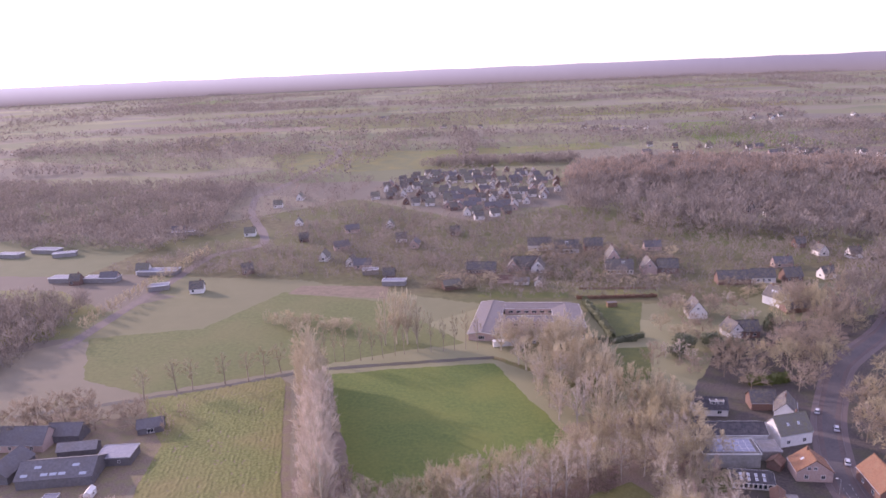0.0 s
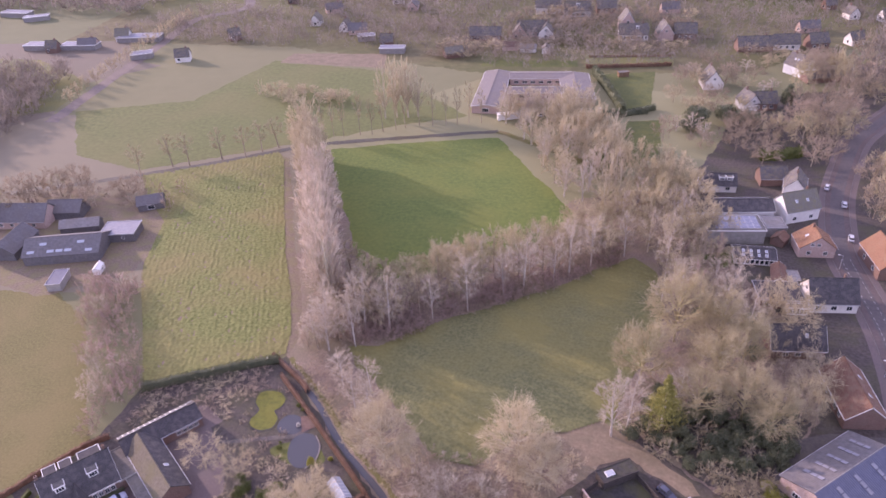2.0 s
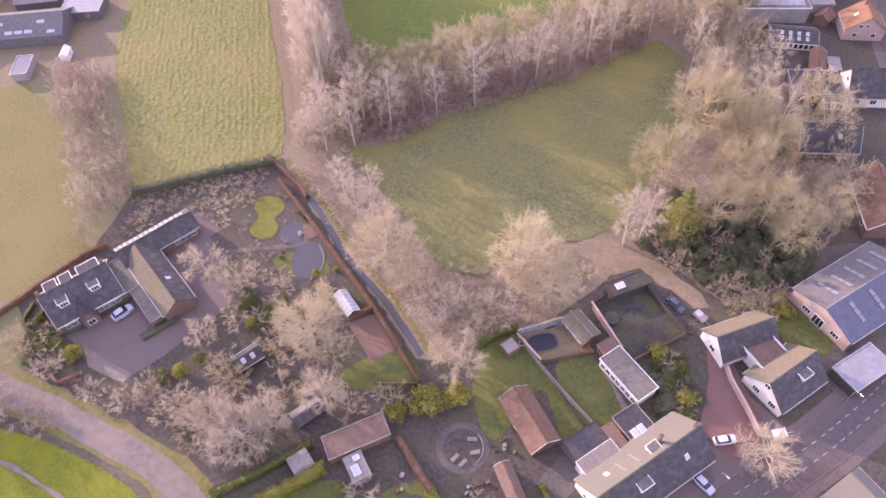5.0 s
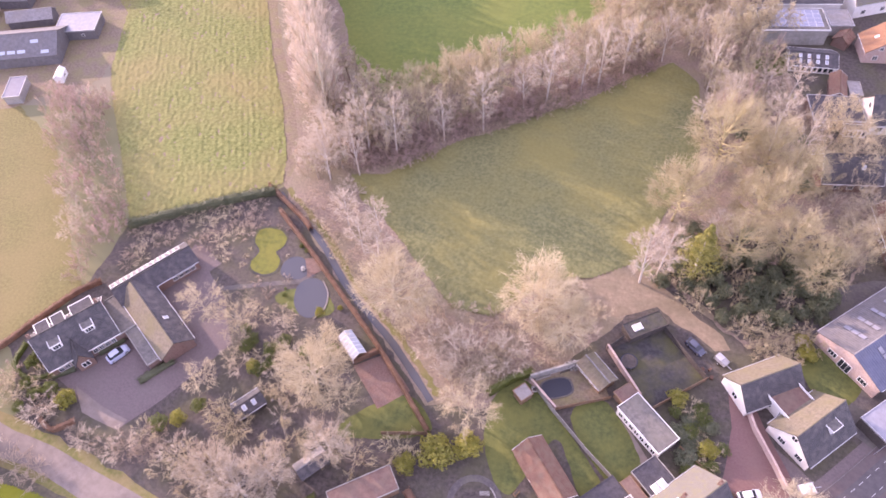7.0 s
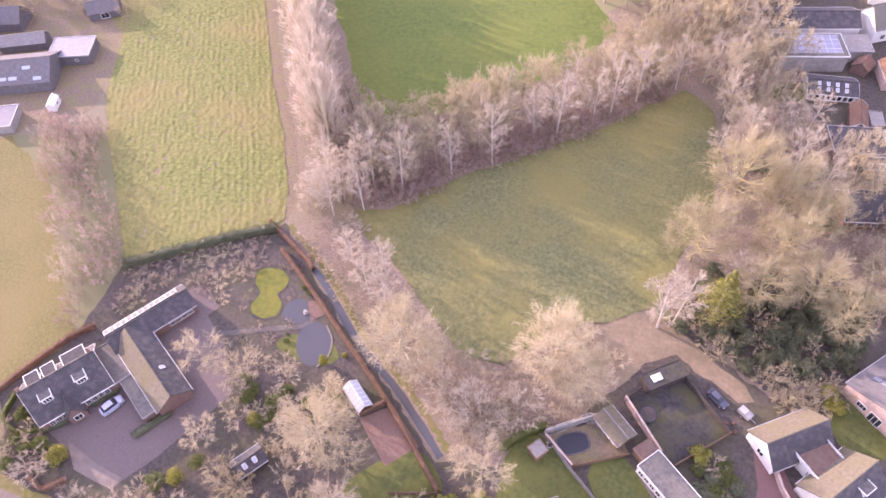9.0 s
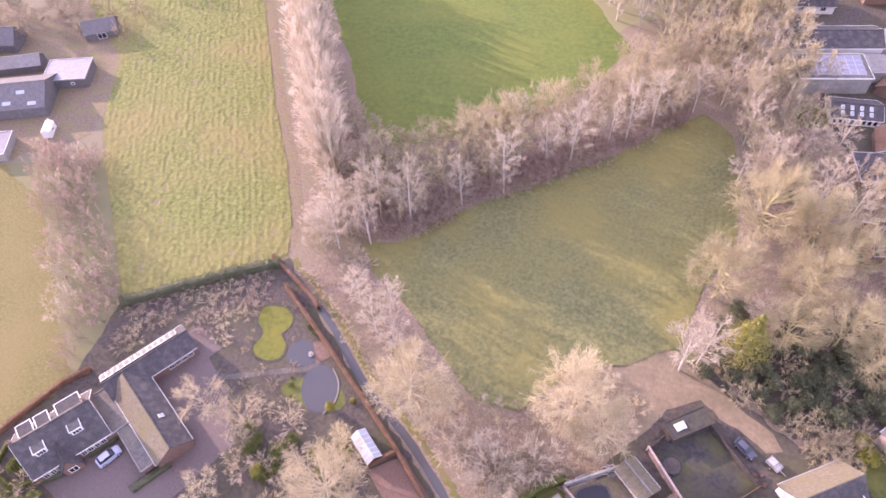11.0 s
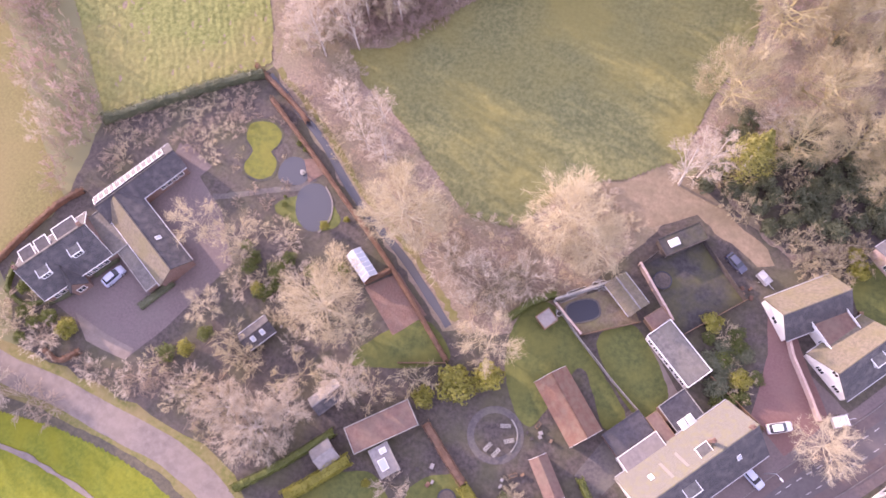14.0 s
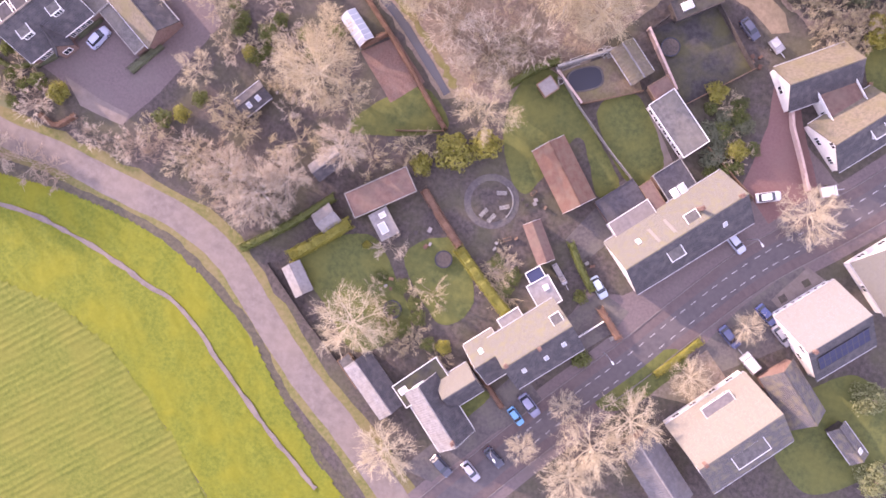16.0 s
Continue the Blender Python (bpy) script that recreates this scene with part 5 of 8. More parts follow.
for side_ in (-1.25, 1.25):
    line = smooth_line(ROAD[3:16], 0.5)
    acc = 0.0
    for a, b in zip(line, line[1:]):
        acc += float(np.hypot(*(b - a)))
        if acc > 2.05:
            acc = 0.0
            d = (b - a) / np.hypot(*(b - a))
            o = part("road_dash", dm, None, marks)
            o.matrix_basis = pose(b[0] - d[1] * side_, b[1] + d[0] * side_, 0.068, 0, 0, math.degrees(math.atan2(d[1], d[0])))
sheet("junction_paving", [(8, 44), (17, 46), (26, 57), (38, 69), (48, 80), (40, 86), (33, 74), (24, 60), (16, 53), (10, 52), (4, 36)], 0.05, M["paving"], "brick paved forecourt of the houses", "pavement", jitter=0.15)
sheet("forecourt", [(30, 45), (34, 43), (46, 52), (50, 62), (44, 66), (36, 56)], 0.05, M["yard"], "grey paved forecourt", "pavement", jitter=0.15)
sheet("pale_forecourt", [(40.7, 58.8), (45.3, 66.0), (50.7, 63.6), (44.6, 56.5)], 0.062, M["lane"], "pale grey paved forecourt of the white house", "pavement", jitter=0.1)
for x, y in ((42.6, 59.6), (45.7, 63.2)):
    sheet("tree_pit", [(x - 0.9, y), (x, y + 0.9), (x + 0.9, y), (x, y - 0.9)], 0.07, M["soil"], "square planting pit of dark soil", "bed", jitter=0.08)
sheet("front_bed", [(25.1, 37.3), (32.4, 47.6), (37.7, 42.9), (31.6, 37.6)], 0.068, M["litter"], "brown planted front garden of the large house", "bed", jitter=0.2)
sheet("red_drive", [(31.5, 97), (34.5, 98), (36.5, 93), (41, 84), (43.5, 79), (37, 71.5), (31, 77), (32.5, 88)], 0.055, M["redpave"], "red brick driveway", "driveway", jitter=0.12)
sheet("car_yard", [(-8, 12), (0, 23), (8, 31), (2, 36), (-2, 30), (-7, 22), (-14, 13)], 0.05, M["yard"], "dark paved yard for parking", "pavement", jitter=0.15)
sheet("dark_yard", [(6, 45), (12, 53), (18, 50.5), (16, 46), (10, 40)], 0.052, M["yard"], "dark paved side yard", "pavement", jitter=0.15)
sheet("back_yard", [(4, 60), (9, 70), (14, 77), (22, 72), (12, 62), (8, 57)], 0.05, M["yard"], "dark paved back yard", "pavement", jitter=0.15)
sheet("industry_yard", [(48, 122), (60, 128), (80, 130), (74, 105), (60, 88), (50, 94), (46, 100)], 0.05, M["yard"], "dark asphalt yard of the workshop", "pavement", jitter=0.2)
sheet("grey_path", [(11.5, 84.5), (13, 85), (19.5, 76.5), (17, 74), (14.5, 77)], 0.06, M["lane"], "grey paved garden path", "path", jitter=0.1)
sheet("sand_path", [(-1, 116), (3, 118), (11, 120.5), (19, 115.5), (26, 110), (31, 107.5), (32.5, 104.5), (29, 103.5), (24, 106.5), (17, 111), (12, 108), (6, 106), (0, 109)], 0.05, M["path"], "sandy track into the meadow", "path", jitter=0.5)
sheet("mossy_yard", [(8.3, 98.5), (18, 106.5), (27.3, 96.5), (18, 88)], 0.06, M["moss"], "dark mossy walled yard", "yard", jitter=0.1)

# lawns and beds of the gardens
for pts, lab in (([(-38, 69), (-21.5, 73.5), (-27.5, 80), (-36, 74)], "lawn beside the brick garden wall"),
                 ([(-11, 84), (-5, 88), (10.5, 72), (7, 69), (1.5, 78), (-5, 66), (-11, 74)], "narrow garden lawn half in shade"),
                 ([(3.5, 83), (9.5, 87.5), (17, 77), (12, 72.5)], "lawn behind the flat roofed annex"),
                 ([(-42, 46), (-30, 52), (-23, 45), (-19, 38), (-27, 31), (-34, 37)], "sunless lawn beside the lane"),
                 ([(-23, 50), (-15, 55), (-9, 45), (-14, 40)], "lawn with a trampoline"),
                 ([(-61, 94), (-52, 92), (-48, 95), (-53, 99), (-60, 97)], "small lawn beside the pond"),
                 ([(-10, 20), (-4, 26), (-2, 30), (-7, 30), (-12, 24)], "front lawn of the corner house"),
                 ([(46, 38), (58, 50), (68, 40), (56, 28)], "back lawn behind the large house"),
                 ([(45, 104), (51, 110), (56, 102), (50, 96)], "lawn behind the villa"),
                 ([(16, 36), (26, 46), (30, 43), (20, 33)], "front lawn behind a low hedge"),
                 ([(36, 196), (46, 199), (44, 192), (38, 190)], "small back lawn")):
    sheet("lawn", pts, 0.064, M["lawn"], lab, "lawn", curve=True, jitter=0.15)
sheet("drive", [(-95, 66), (-79.4, 60), (-74, 67.5), (-66, 82), (-72, 92), (-80, 99), (-85, 104), (-87, 92), (-87.5, 82), (-99, 67.5)], 0.06, M["paving"], "purple brown brick driveway of the farmhouse", "driveway", jitter=0.12)
# Pale sheet paints the patch of sunlight at the drive entrance.
sheet("drive_apron", [(-92.4, 66.2), (-88.2, 61.4), (-79.4, 59.8), (-78.6, 62.2), (-85, 63.6)], 0.07, M["lane"], "apron of the farm drive painted pale as a sunlit patch", "driveway", jitter=0.1)
sheet("brick_bed", [(-39.9, 83.4), (-34.4, 87.5), (-27.3, 80.9), (-32.4, 75.9)], 0.066, M["brick"], "brick paved kitchen garden", "path", jitter=0.1)
sheet("round_bed", [(-10.4 + 4.9 * math.cos(k * 0.5236), 63.3 + 4.9 * math.sin(k * 0.5236)) for k in range(12)], 0.066, M["yard"], "round path of trodden grey earth", "path", curve=True)
sheet("round_lawn", [(-10.4 + 3.7 * math.cos(k * 0.5236), 63.3 + 3.7 * math.sin(k * 0.5236)) for k in range(12)], 0.074, M["soil"], "round dark bed inside the path", "path", curve=True)
DUCKWEED = [(-71.6, 111.6), (-67.7, 112.2), (-65.1, 110.0), (-65.2, 107.5), (-66.1, 106.1), (-64.3, 104.2), (-64.3, 101.2), (-66.7, 99.8), (-69.5, 100.4), (-70.5, 102.5), (-69.8, 105.4), (-71.8, 107.5), (-72.3, 109.9)]
sheet("pond_margin", [(-67.9 + (x + 67.9) * 1.14, 106 + (y - 106) * 1.09) for x, y in DUCKWEED], 0.068, M["moss"], "dark rim of the duckweed pond", "pond", curve=True)
sheet("duckweed_pond", DUCKWEED, 0.075, M["algae"], "small pond covered with yellow green duckweed", "pond", curve=True, jitter=0.08)
sheet("garden_pond", [(-63.2, 103.7), (-62.1, 105.6), (-59.8, 106), (-57.6, 104.5), (-56.9, 102.3), (-58.5, 100.3), (-62, 100.2), (-63.2, 101.8)], 0.07, M["water"], "grey garden pond with a fountain", "pond", curve=True)
sheet("round_pond", [(-57.9, 98.8), (-56.1, 101.1), (-53.5, 101.2), (-50.9, 98.6), (-50.5, 94.7), (-52.1, 91.9), (-54.7, 92), (-57.1, 94.5)], 0.07, M["water"], "round dark pond with a stone rim", "pond", curve=True)
sheet("pond_deck", [(-59.0, 105.9), (-56, 106.7), (-53.5, 104.4), (-56.6, 101.2)], 0.09, M["bitumen_brown"], "brown timber deck between the ponds", "deck")
ribbon("pond_path", [(-55.5, 102.4), (-58.2, 99.8), (-64, 97.9), (-70, 95.6), (-74.4, 94.2)], 1.1, 0.06, M["yard"], "grey trodden path between the ponds and the yard", "path", step=1.0, wob=0.15)
sheet("red_patch", [(-85.2, 102.4), (-83.7, 104.2), (-76.7, 100.2), (-78.7, 97.4)], 0.072, M["paving"], "brown paved corner behind the north wing", "path", jitter=0.15)
ribbon("pond_edge", [(-53, 101.2), (-50.8, 98.4), (-50.2, 94.7), (-51.6, 91.7)], 0.3, 0.05, M["bitumen_school"], "stone edge of the pond", "edging", rise=0.12, step=0.8)
for x, y, h, r in ((-66.7, 97.3, 1.8, 1.3), (-69, 94, 1.7, 1.3), (-65, 92.2, 1.8, 1.3), (-62.9, 95.4, 2.0, 1.6), (-60.6, 99.6, 1.8, 1.3)):
    plant("brownshrub", x, y, h, r, "small plants round the ponds")
fountain = root("fountain", pose(-58.3, 103.0, 0.06), "small pale stone fountain in the garden pond", "fountain")
for q, z0, z1, nm in ((0.55, 0.0, 0.25, "basin"), (0.18, 0.25, 0.75, "column"), (0.38, 0.75, 0.88, "bowl")):
    bm = bmesh.new()
    bmesh.ops.create_cone(bm, cap_ends=True, segments=14, radius1=q * 0.85, radius2=q, depth=z1 - z0, matrix=Matrix.Translation((0, 0, (z0 + z1) / 2)))
    part(nm, bm, M["concrete"], fountain)
ribbon("hedge_ditch", [(-72, 122.6), (-58.2, 111.9), (-46.1, 99.8), (-33, 89.6), (-22.9, 79.8)], 1.45, 0.075, M["water"], "dark ditch behind the garden hedge", "ditch", wob=0.15)
ribbon("ditch_bank", [(-70.6, 124.4), (-56.8, 113.2), (-44.8, 101.2), (-31.7, 91), (-21.6, 81.2)], 1.2, 0.07, M["verge"], "strip of pale tufted grass beside the ditch", "verge", step=1.0, wob=0.4)
ribbon("farm_lane", [(-254, 250), (-262, 299), (-271, 358), (-280, 420), (-262, 460), (-330, 560), (-373, 642)], 7, 0.06, M["lane"], "pale distant lane lined with trees", "road", wob=0.4)
ribbon("far_road", [(-373, 642), (-387, 795), (-444, 1025), (-584, 1202)], 9, 0.12, M["lane"], "pale distant road", "road", step=10, wob=0.8)
ribbon("tree_bank", [(-300, 140), (-224, 184), (-191, 202), (-154, 224.6), (-130, 241.6), (-112, 252), (-45, 276)], 3.0, 0.07, M["ditch"], "dark ditch along the far row of trees", "ditch", wob=0.4)
ribbon("hedge_track", [(-45, 276), (-10, 255), (14, 238)], 3.0, 0.07, M["verge"], "rough track beside the pasture", "path", wob=0.4)

# ---- houses of the village ----
A = 47.0    # the street's line
# One roof in two tones: pale for the sunlit slope, dark for the shaded.
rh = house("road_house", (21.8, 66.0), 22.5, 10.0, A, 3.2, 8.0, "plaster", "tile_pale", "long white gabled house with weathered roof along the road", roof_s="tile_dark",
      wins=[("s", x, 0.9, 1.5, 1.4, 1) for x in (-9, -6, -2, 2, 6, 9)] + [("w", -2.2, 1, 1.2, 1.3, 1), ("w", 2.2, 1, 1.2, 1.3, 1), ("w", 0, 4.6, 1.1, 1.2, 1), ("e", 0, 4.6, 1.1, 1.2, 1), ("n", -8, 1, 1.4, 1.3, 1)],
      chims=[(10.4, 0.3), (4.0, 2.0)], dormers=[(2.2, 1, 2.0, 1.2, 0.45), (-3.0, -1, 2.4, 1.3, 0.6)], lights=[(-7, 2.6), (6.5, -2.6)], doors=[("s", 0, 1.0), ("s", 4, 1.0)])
for x in (-4.4, -1.4):
    o = part("roof_band", boxes((-0.26, 0.26, -1.75, 1.75, 0, 0.09), bevel=0.02), M["tile_sunlit"], rh, "pale mortared band across the mossy slope")
    o.matrix_basis = pose(x, 2.1, roof_z(2.1, 10.0, 3.2, 8.0) + 0.1, -math.degrees(math.atan2(4.8, 5.0)), 0, 0)
flat_house("rear_extension", (19.2, 74.2), 5.2, 5.8, A, 2.9, "brick", "felt_dark", "dark felt roofed extension with two pale roof panels", lights=[(-1.2, -1.5, 1.3, 1.7), (0.3, -1.5, 1.3, 1.7)], fascia="concrete")
# Dark felt colour stands in for shade lying on this flat roof.
flat_house("rear_lean_to", (11.1, 68.7), 7.2, 4.2, A, 2.7, "brick", "felt_dark", "flat roofed lean-to coloured dark for the shade on it", fascia="felt_dark")
flat_house("pale_lean_to", (13.7, 66.2), 7.6, 2.8, A, 3.3, "plaster", "bitumen_school", "pale flat roof along the eaves of the house", fascia="plaster", rim=0.05)
flat_house("brown_lean_to", (16.1, 70.9), 5.0, 1.9, -43, 3.0, "brick", "bitumen_brown", "narrow brown roofed passage behind the house", fascia="wood", rim=0.05)
flat_house("annex", (17.1, 84.0), 10.5, 4.8, -42, 3.0, "plaster", "bitumen", "long flat roofed annex with a white window wall", wins=[("s", -4.2 + 1.4 * k, 0.7, 1.1, 1.5, 1) for k in range(7)])
house("brown_garage", (0.5, 70.8), 11.4, 5.6, -49, 2.4, 4.4, "brick", "tile_red", "brick garage with a rusty red tiled roof", "garage", wins=[("s", 0, 0.9, 1.2, 1.0, 1)], edge="white", gutters=False)
house("pool_house", (6.9, 92.5), 6.4, 3.8, -43, 2.2, 3.2, "wood", "thatch", "timber pool house with a tan ribbed roof", "garden house", ribs=0.55, wins=[("s", -2 + k * 1.3, 0.6, 0.9, 1.5, 0) for k in range(4)])
flat_house("brown_shed", (12.8, 89.3), 3.6, 2.4, 45, 2.4, "wood", "bitumen_brown", "small timber shed with an orange brown roof", "shed", fascia="wood")
flat_house("yard_shelter", (14.9, 104.9), 8.2, 3.2, 36, 2.4, "wood_dark", "moss", "dark open shelter with a skylight", "shelter", fascia="wood_dark", lights=[(-1.8, 0, 2.0, 1.4)])
fence([(8.3, 98.5), (11.2, 102)], 1.8, "dark timber fence of the mossy yard", "wood_dark")
fence([(18.3, 106.5), (27.5, 96.5)], 1.6, "mossy timber fence of the walled yard", "wood_dark")
fence([(27.5, 96.5), (18, 88)], 1.7, "timber fence between yard and garden", "wood")
brick_wall([(8.3, 99), (15.5, 89.8)], 1.9, "pale brick wall beside the pool yard", "pink")

# Sun and shade are put into the slopes: pale northwest, dark southeast.
house("double_house", (3.1, 41.4), 12.8, 9.6, A, 4.4, 8.6, "plaster", "tile_pale", "gabled double house, weathered roof coloured paler on its sunlit slope", roof_s="tile_dark",
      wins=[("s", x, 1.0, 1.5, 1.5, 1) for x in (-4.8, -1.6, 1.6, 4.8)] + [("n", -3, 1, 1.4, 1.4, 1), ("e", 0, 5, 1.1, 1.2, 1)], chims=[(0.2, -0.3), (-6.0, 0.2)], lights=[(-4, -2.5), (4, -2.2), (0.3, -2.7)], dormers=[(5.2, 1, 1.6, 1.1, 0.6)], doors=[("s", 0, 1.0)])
# The wing repeats the lit and shaded slope colours.
house("side_wing", (-3.9, 37.0), 5.2, 7.4, A, 3.0, 6.2, "brick", "tile_pale", "lower wing with a skylight and a paler coloured sunlit slope", roof_s="tile_dark", lights=[(-0.6, 1.8)], wins=[("w", 0, 1, 1.4, 1.3, 1)], edge="white")
flat_house("rear_kitchen", (2.5, 50.0), 4.0, 4.8, 44, 2.7, "plaster", "greysheet", "light grey flat roofed kitchen extension", fascia="white", lights=[(0.8, 0.8, 1.0, 1.0)])
flat_house("rear_porch", (-1.5, 43.8), 4.0, 3.2, A, 2.7, "plaster", "greysheet", "light flat roofed porch", fascia="white")
flat_house("dark_pavilion", (0.4, 52.5), 2.6, 2.4, 44, 2.5, "wood_dark", "solar", "small glazed pavilion with white edges", "garden house")
house("long_shed", (-0.6, 58.4), 6.8, 2.6, -55, 2.1, 3.0, "wood_dark", "bitumen_brown", "narrow garden shed with a brown roof and a white edge", "shed", gutters=False, edge="white")

# The southwest slope is coloured paler for the sun on it.
house("barn", (-22.1, 26.6), 10.6, 5.0, -40, 2.3, 4.1, "wood_dark", "tile_dark", "barn with a corrugated fibre sheet roof", "barn", roof_s="greysheet", ribs=0.42, edge=None, gutters=False)
flat_house("barn_lean_to", (-26.6, 28.0), 5.6, 2.2, -40, 2.0, "wood", "bitumen", "timber lean-to beside the barn", "shed", fascia="wood")
# Its lit southwest slope also takes the paler sheet colour.
house("corner_house", (-10.0, 25.2), 11.5, 6.6, -43, 3.0, 6.6, "plaster", "tile_dark", "corner house with ribbed roof beside the lane", ribs=0.42, roof_s="greysheet",
      wins=[("e", 0, 1, 1.6, 1.4, 1), ("s", -2, 1, 1.4, 1.4, 1), ("s", 2, 1, 1.4, 1.4, 1), ("n", 1, 1, 1.4, 1.4, 1)], chims=[(5.0, 0.0)], edge="white")
flat_house("corner_extension", (-14.2, 29.4), 9.0, 4.2, 49, 3.0, "plaster", "moss", "black flat roofed extension with a roof lantern", lights=[(-0.6, -0.5, 2.4, 1.4), (-3.4, 0.6, 1.6, 1.2)], fascia="white")
# Bright tile imitates sunlight on one slope; dark tile the shade opposite.
house("cross_wing", (-7.6, 30.6), 6.0, 5.2, 47, 3.0, 6.0, "plaster", "tile_white", "cross wing with one roof slope coloured pale for sunlight", roof_s="tile_dark", wins=[("e", 0, 1, 1.4, 1.3, 1)])

# The road-side slope is brightened as if sunlit, the far slope darkened.
house("white_house", (49.4, 56.2), 11.0, 12.4, A, 3.4, 8.2, "white", "tile_sunlit", "white house with its road-facing roof slope coloured sunlit pale", roof_s="tile_dark",
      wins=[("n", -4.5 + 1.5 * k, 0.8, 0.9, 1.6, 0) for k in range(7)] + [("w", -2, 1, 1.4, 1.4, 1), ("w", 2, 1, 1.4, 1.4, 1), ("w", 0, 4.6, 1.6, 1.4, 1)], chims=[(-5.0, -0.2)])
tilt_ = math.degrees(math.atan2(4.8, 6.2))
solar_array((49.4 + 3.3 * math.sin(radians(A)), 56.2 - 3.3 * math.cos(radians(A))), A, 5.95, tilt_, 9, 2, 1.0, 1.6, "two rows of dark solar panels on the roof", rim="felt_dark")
# Cream carries the sun on the northwest slope, grey the shade behind.
house("large_house", (38.6, 35.2), 15.6, 13.6, 50, 3.4, 8.8, "plaster", "tile_cream", "large house with a broad roof, its sunlit slope coloured cream", roof_s="tile_grey",
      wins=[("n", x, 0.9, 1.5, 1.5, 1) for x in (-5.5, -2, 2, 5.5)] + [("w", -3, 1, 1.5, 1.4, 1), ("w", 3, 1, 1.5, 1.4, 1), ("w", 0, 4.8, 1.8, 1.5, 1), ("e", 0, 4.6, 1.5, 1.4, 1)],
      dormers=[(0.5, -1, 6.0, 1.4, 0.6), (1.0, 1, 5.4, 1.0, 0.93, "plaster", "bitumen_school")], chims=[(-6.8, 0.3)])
house("side_barn", (47.2, 44.2), 9.6, 6.0, -44, 3.0, 6.0, "brick", "tile_grey", "brown tiled wing beside the large house", gutters=False, wins=[("e", 0, 1, 1.4, 1.3, 1)])
house("striped_wing", (28.5, 25.5), 13.0, 6.0, -43, 2.8, 5.2, "brick", "shed_sheet", "low wing with a ribbed roof", ribs=0.45, gutters=False, edge=None)
house("tool_shed", (58.5, 38.6), 6.2, 2.8, -40, 2.2, 3.2, "wood_dark", "tile_grey", "narrow timber tool shed", "shed", edge=None, lights=[(1.8, 0.7)])
house("edge_house", (57.5, 68.0), 10.0, 9.0, -43, 3.6, 8.0, "plaster", "tile_white", "bright house with plastered walls beside the road", roof_s="tile_white", wins=[("w", -2, 1, 1.4, 1.5, 1), ("w", 2, 1, 1.4, 1.5, 1), ("s", 0, 1, 1.4, 1.5, 1)])

flat_house("garden_store", (-29.6, 59.8), 11.6, 4.4, 38, 2.8, "wood", "bitumen_brown", "garden store with a brown felt roof", "shed", fascia="concrete")
flat_house("glass_lean_to", (-27.7, 54.6), 4.8, 3.2, -48, 2.3, "concrete", "greysheet", "lean-to with a dirty glazed roof", "greenhouse", fascia="concrete", lights=[(0.6, -0.4, 2.0, 1.4), (-1.5, 0.5, 1.0, 1.2)])
house("summer_house", (-38.0, 53.0), 3.3, 3.3, 50, 2.1, 3.2, "wood", "greysheet", "small summer house with a pale pyramid roof", "garden house", edge=None, gutters=False)
# Roof tones follow the light: pale towards the sun, dark away.
house("dark_shed", (-40.3, 62.4), 5.4, 3.0, 51, 2.0, 3.0, "wood_dark", "greysheet", "dark shed under pale branches", "shed", edge=None, gutters=False, roof_s="tile_dark")
house("grey_shed", (-40.3, 41.2), 5.2, 2.9, -50, 2.0, 2.9, "wood_dark", "greysheet", "grey tin garden shed beside the hedge", "shed", edge=None, gutters=False, ribs=0.3)
house("garden_cabin", (-56.2, 70.2), 5.4, 3.2, 52, 2.2, 3.4, "wood_dark", "tile_dark", "small dark cabin with white trim", "garden house", lights=[(1, -0.8), (-1, -0.8)])
flat_house("play_hut", (-6.0, 84.9), 2.6, 2.4, 48, 2.2, "wood", "greysheet", "small hut with a pale flat roof", "shed", fascia="wood")

# glasshouse
gh = root("greenhouse", pose(-41.1, 87.0, 0, 0, 0, -42), "white framed glass greenhouse in the kitchen garden", "greenhouse")
gl, gw, ge, gr = 6.2, 3.1, 1.9, 3.0
part("base", boxes((-gl / 2, gl / 2, -gw / 2, -gw / 2 + 0.15, 0, 0.4), (-gl / 2, gl / 2, gw / 2 - 0.15, gw / 2, 0, 0.4), (-gl / 2, -gl / 2 + 0.15, -gw / 2, gw / 2, 0, 0.4), (gl / 2 - 0.15, gl / 2, -gw / 2, gw / 2, 0, 0.4)), M["brick"], gh)
for k in range(7):
    x = -gl / 2 + gl * k / 6
    for s in (-1, 1):
        bm = boxes((x - 0.035, x + 0.035, s * gw / 2 - 0.035, s * gw / 2 + 0.035, 0.4, ge))
        an = math.degrees(math.atan2(gr - ge, gw / 2))
        box(bm, -0.035, 0.035, -0.03, math.hypot(gw / 2, gr - ge), -0.03, 0.03, m=pose(x, s * gw / 2, ge, an if s < 0 else -an, 0, 0) @ Matrix.Diagonal((1, -s, 1, 1)))
        part("glazing_bar", bm, M["white"], gh)
for s in (-1, 1):
    for k in range(6):
        x0, x1 = -gl / 2 + gl * k / 6 + 0.04, -gl / 2 + gl * (k + 1) / 6 - 0.04
        part("pane", slab_mesh("pane", (x0, 0, gr), (x1, 0, gr), (x1, s * gw / 2, ge), (x0, s * gw / 2, ge), 0.02, M["skylight"]), None, gh)
        part("pane", boxes((x0, x1, s * gw / 2 - 0.01, s * gw / 2 + 0.01, 0.4, ge)), M["pale_glass"], gh)
part("ridge", boxes((-gl / 2, gl / 2, -0.05, 0.05, gr, gr + 0.08)), M["white"], gh)

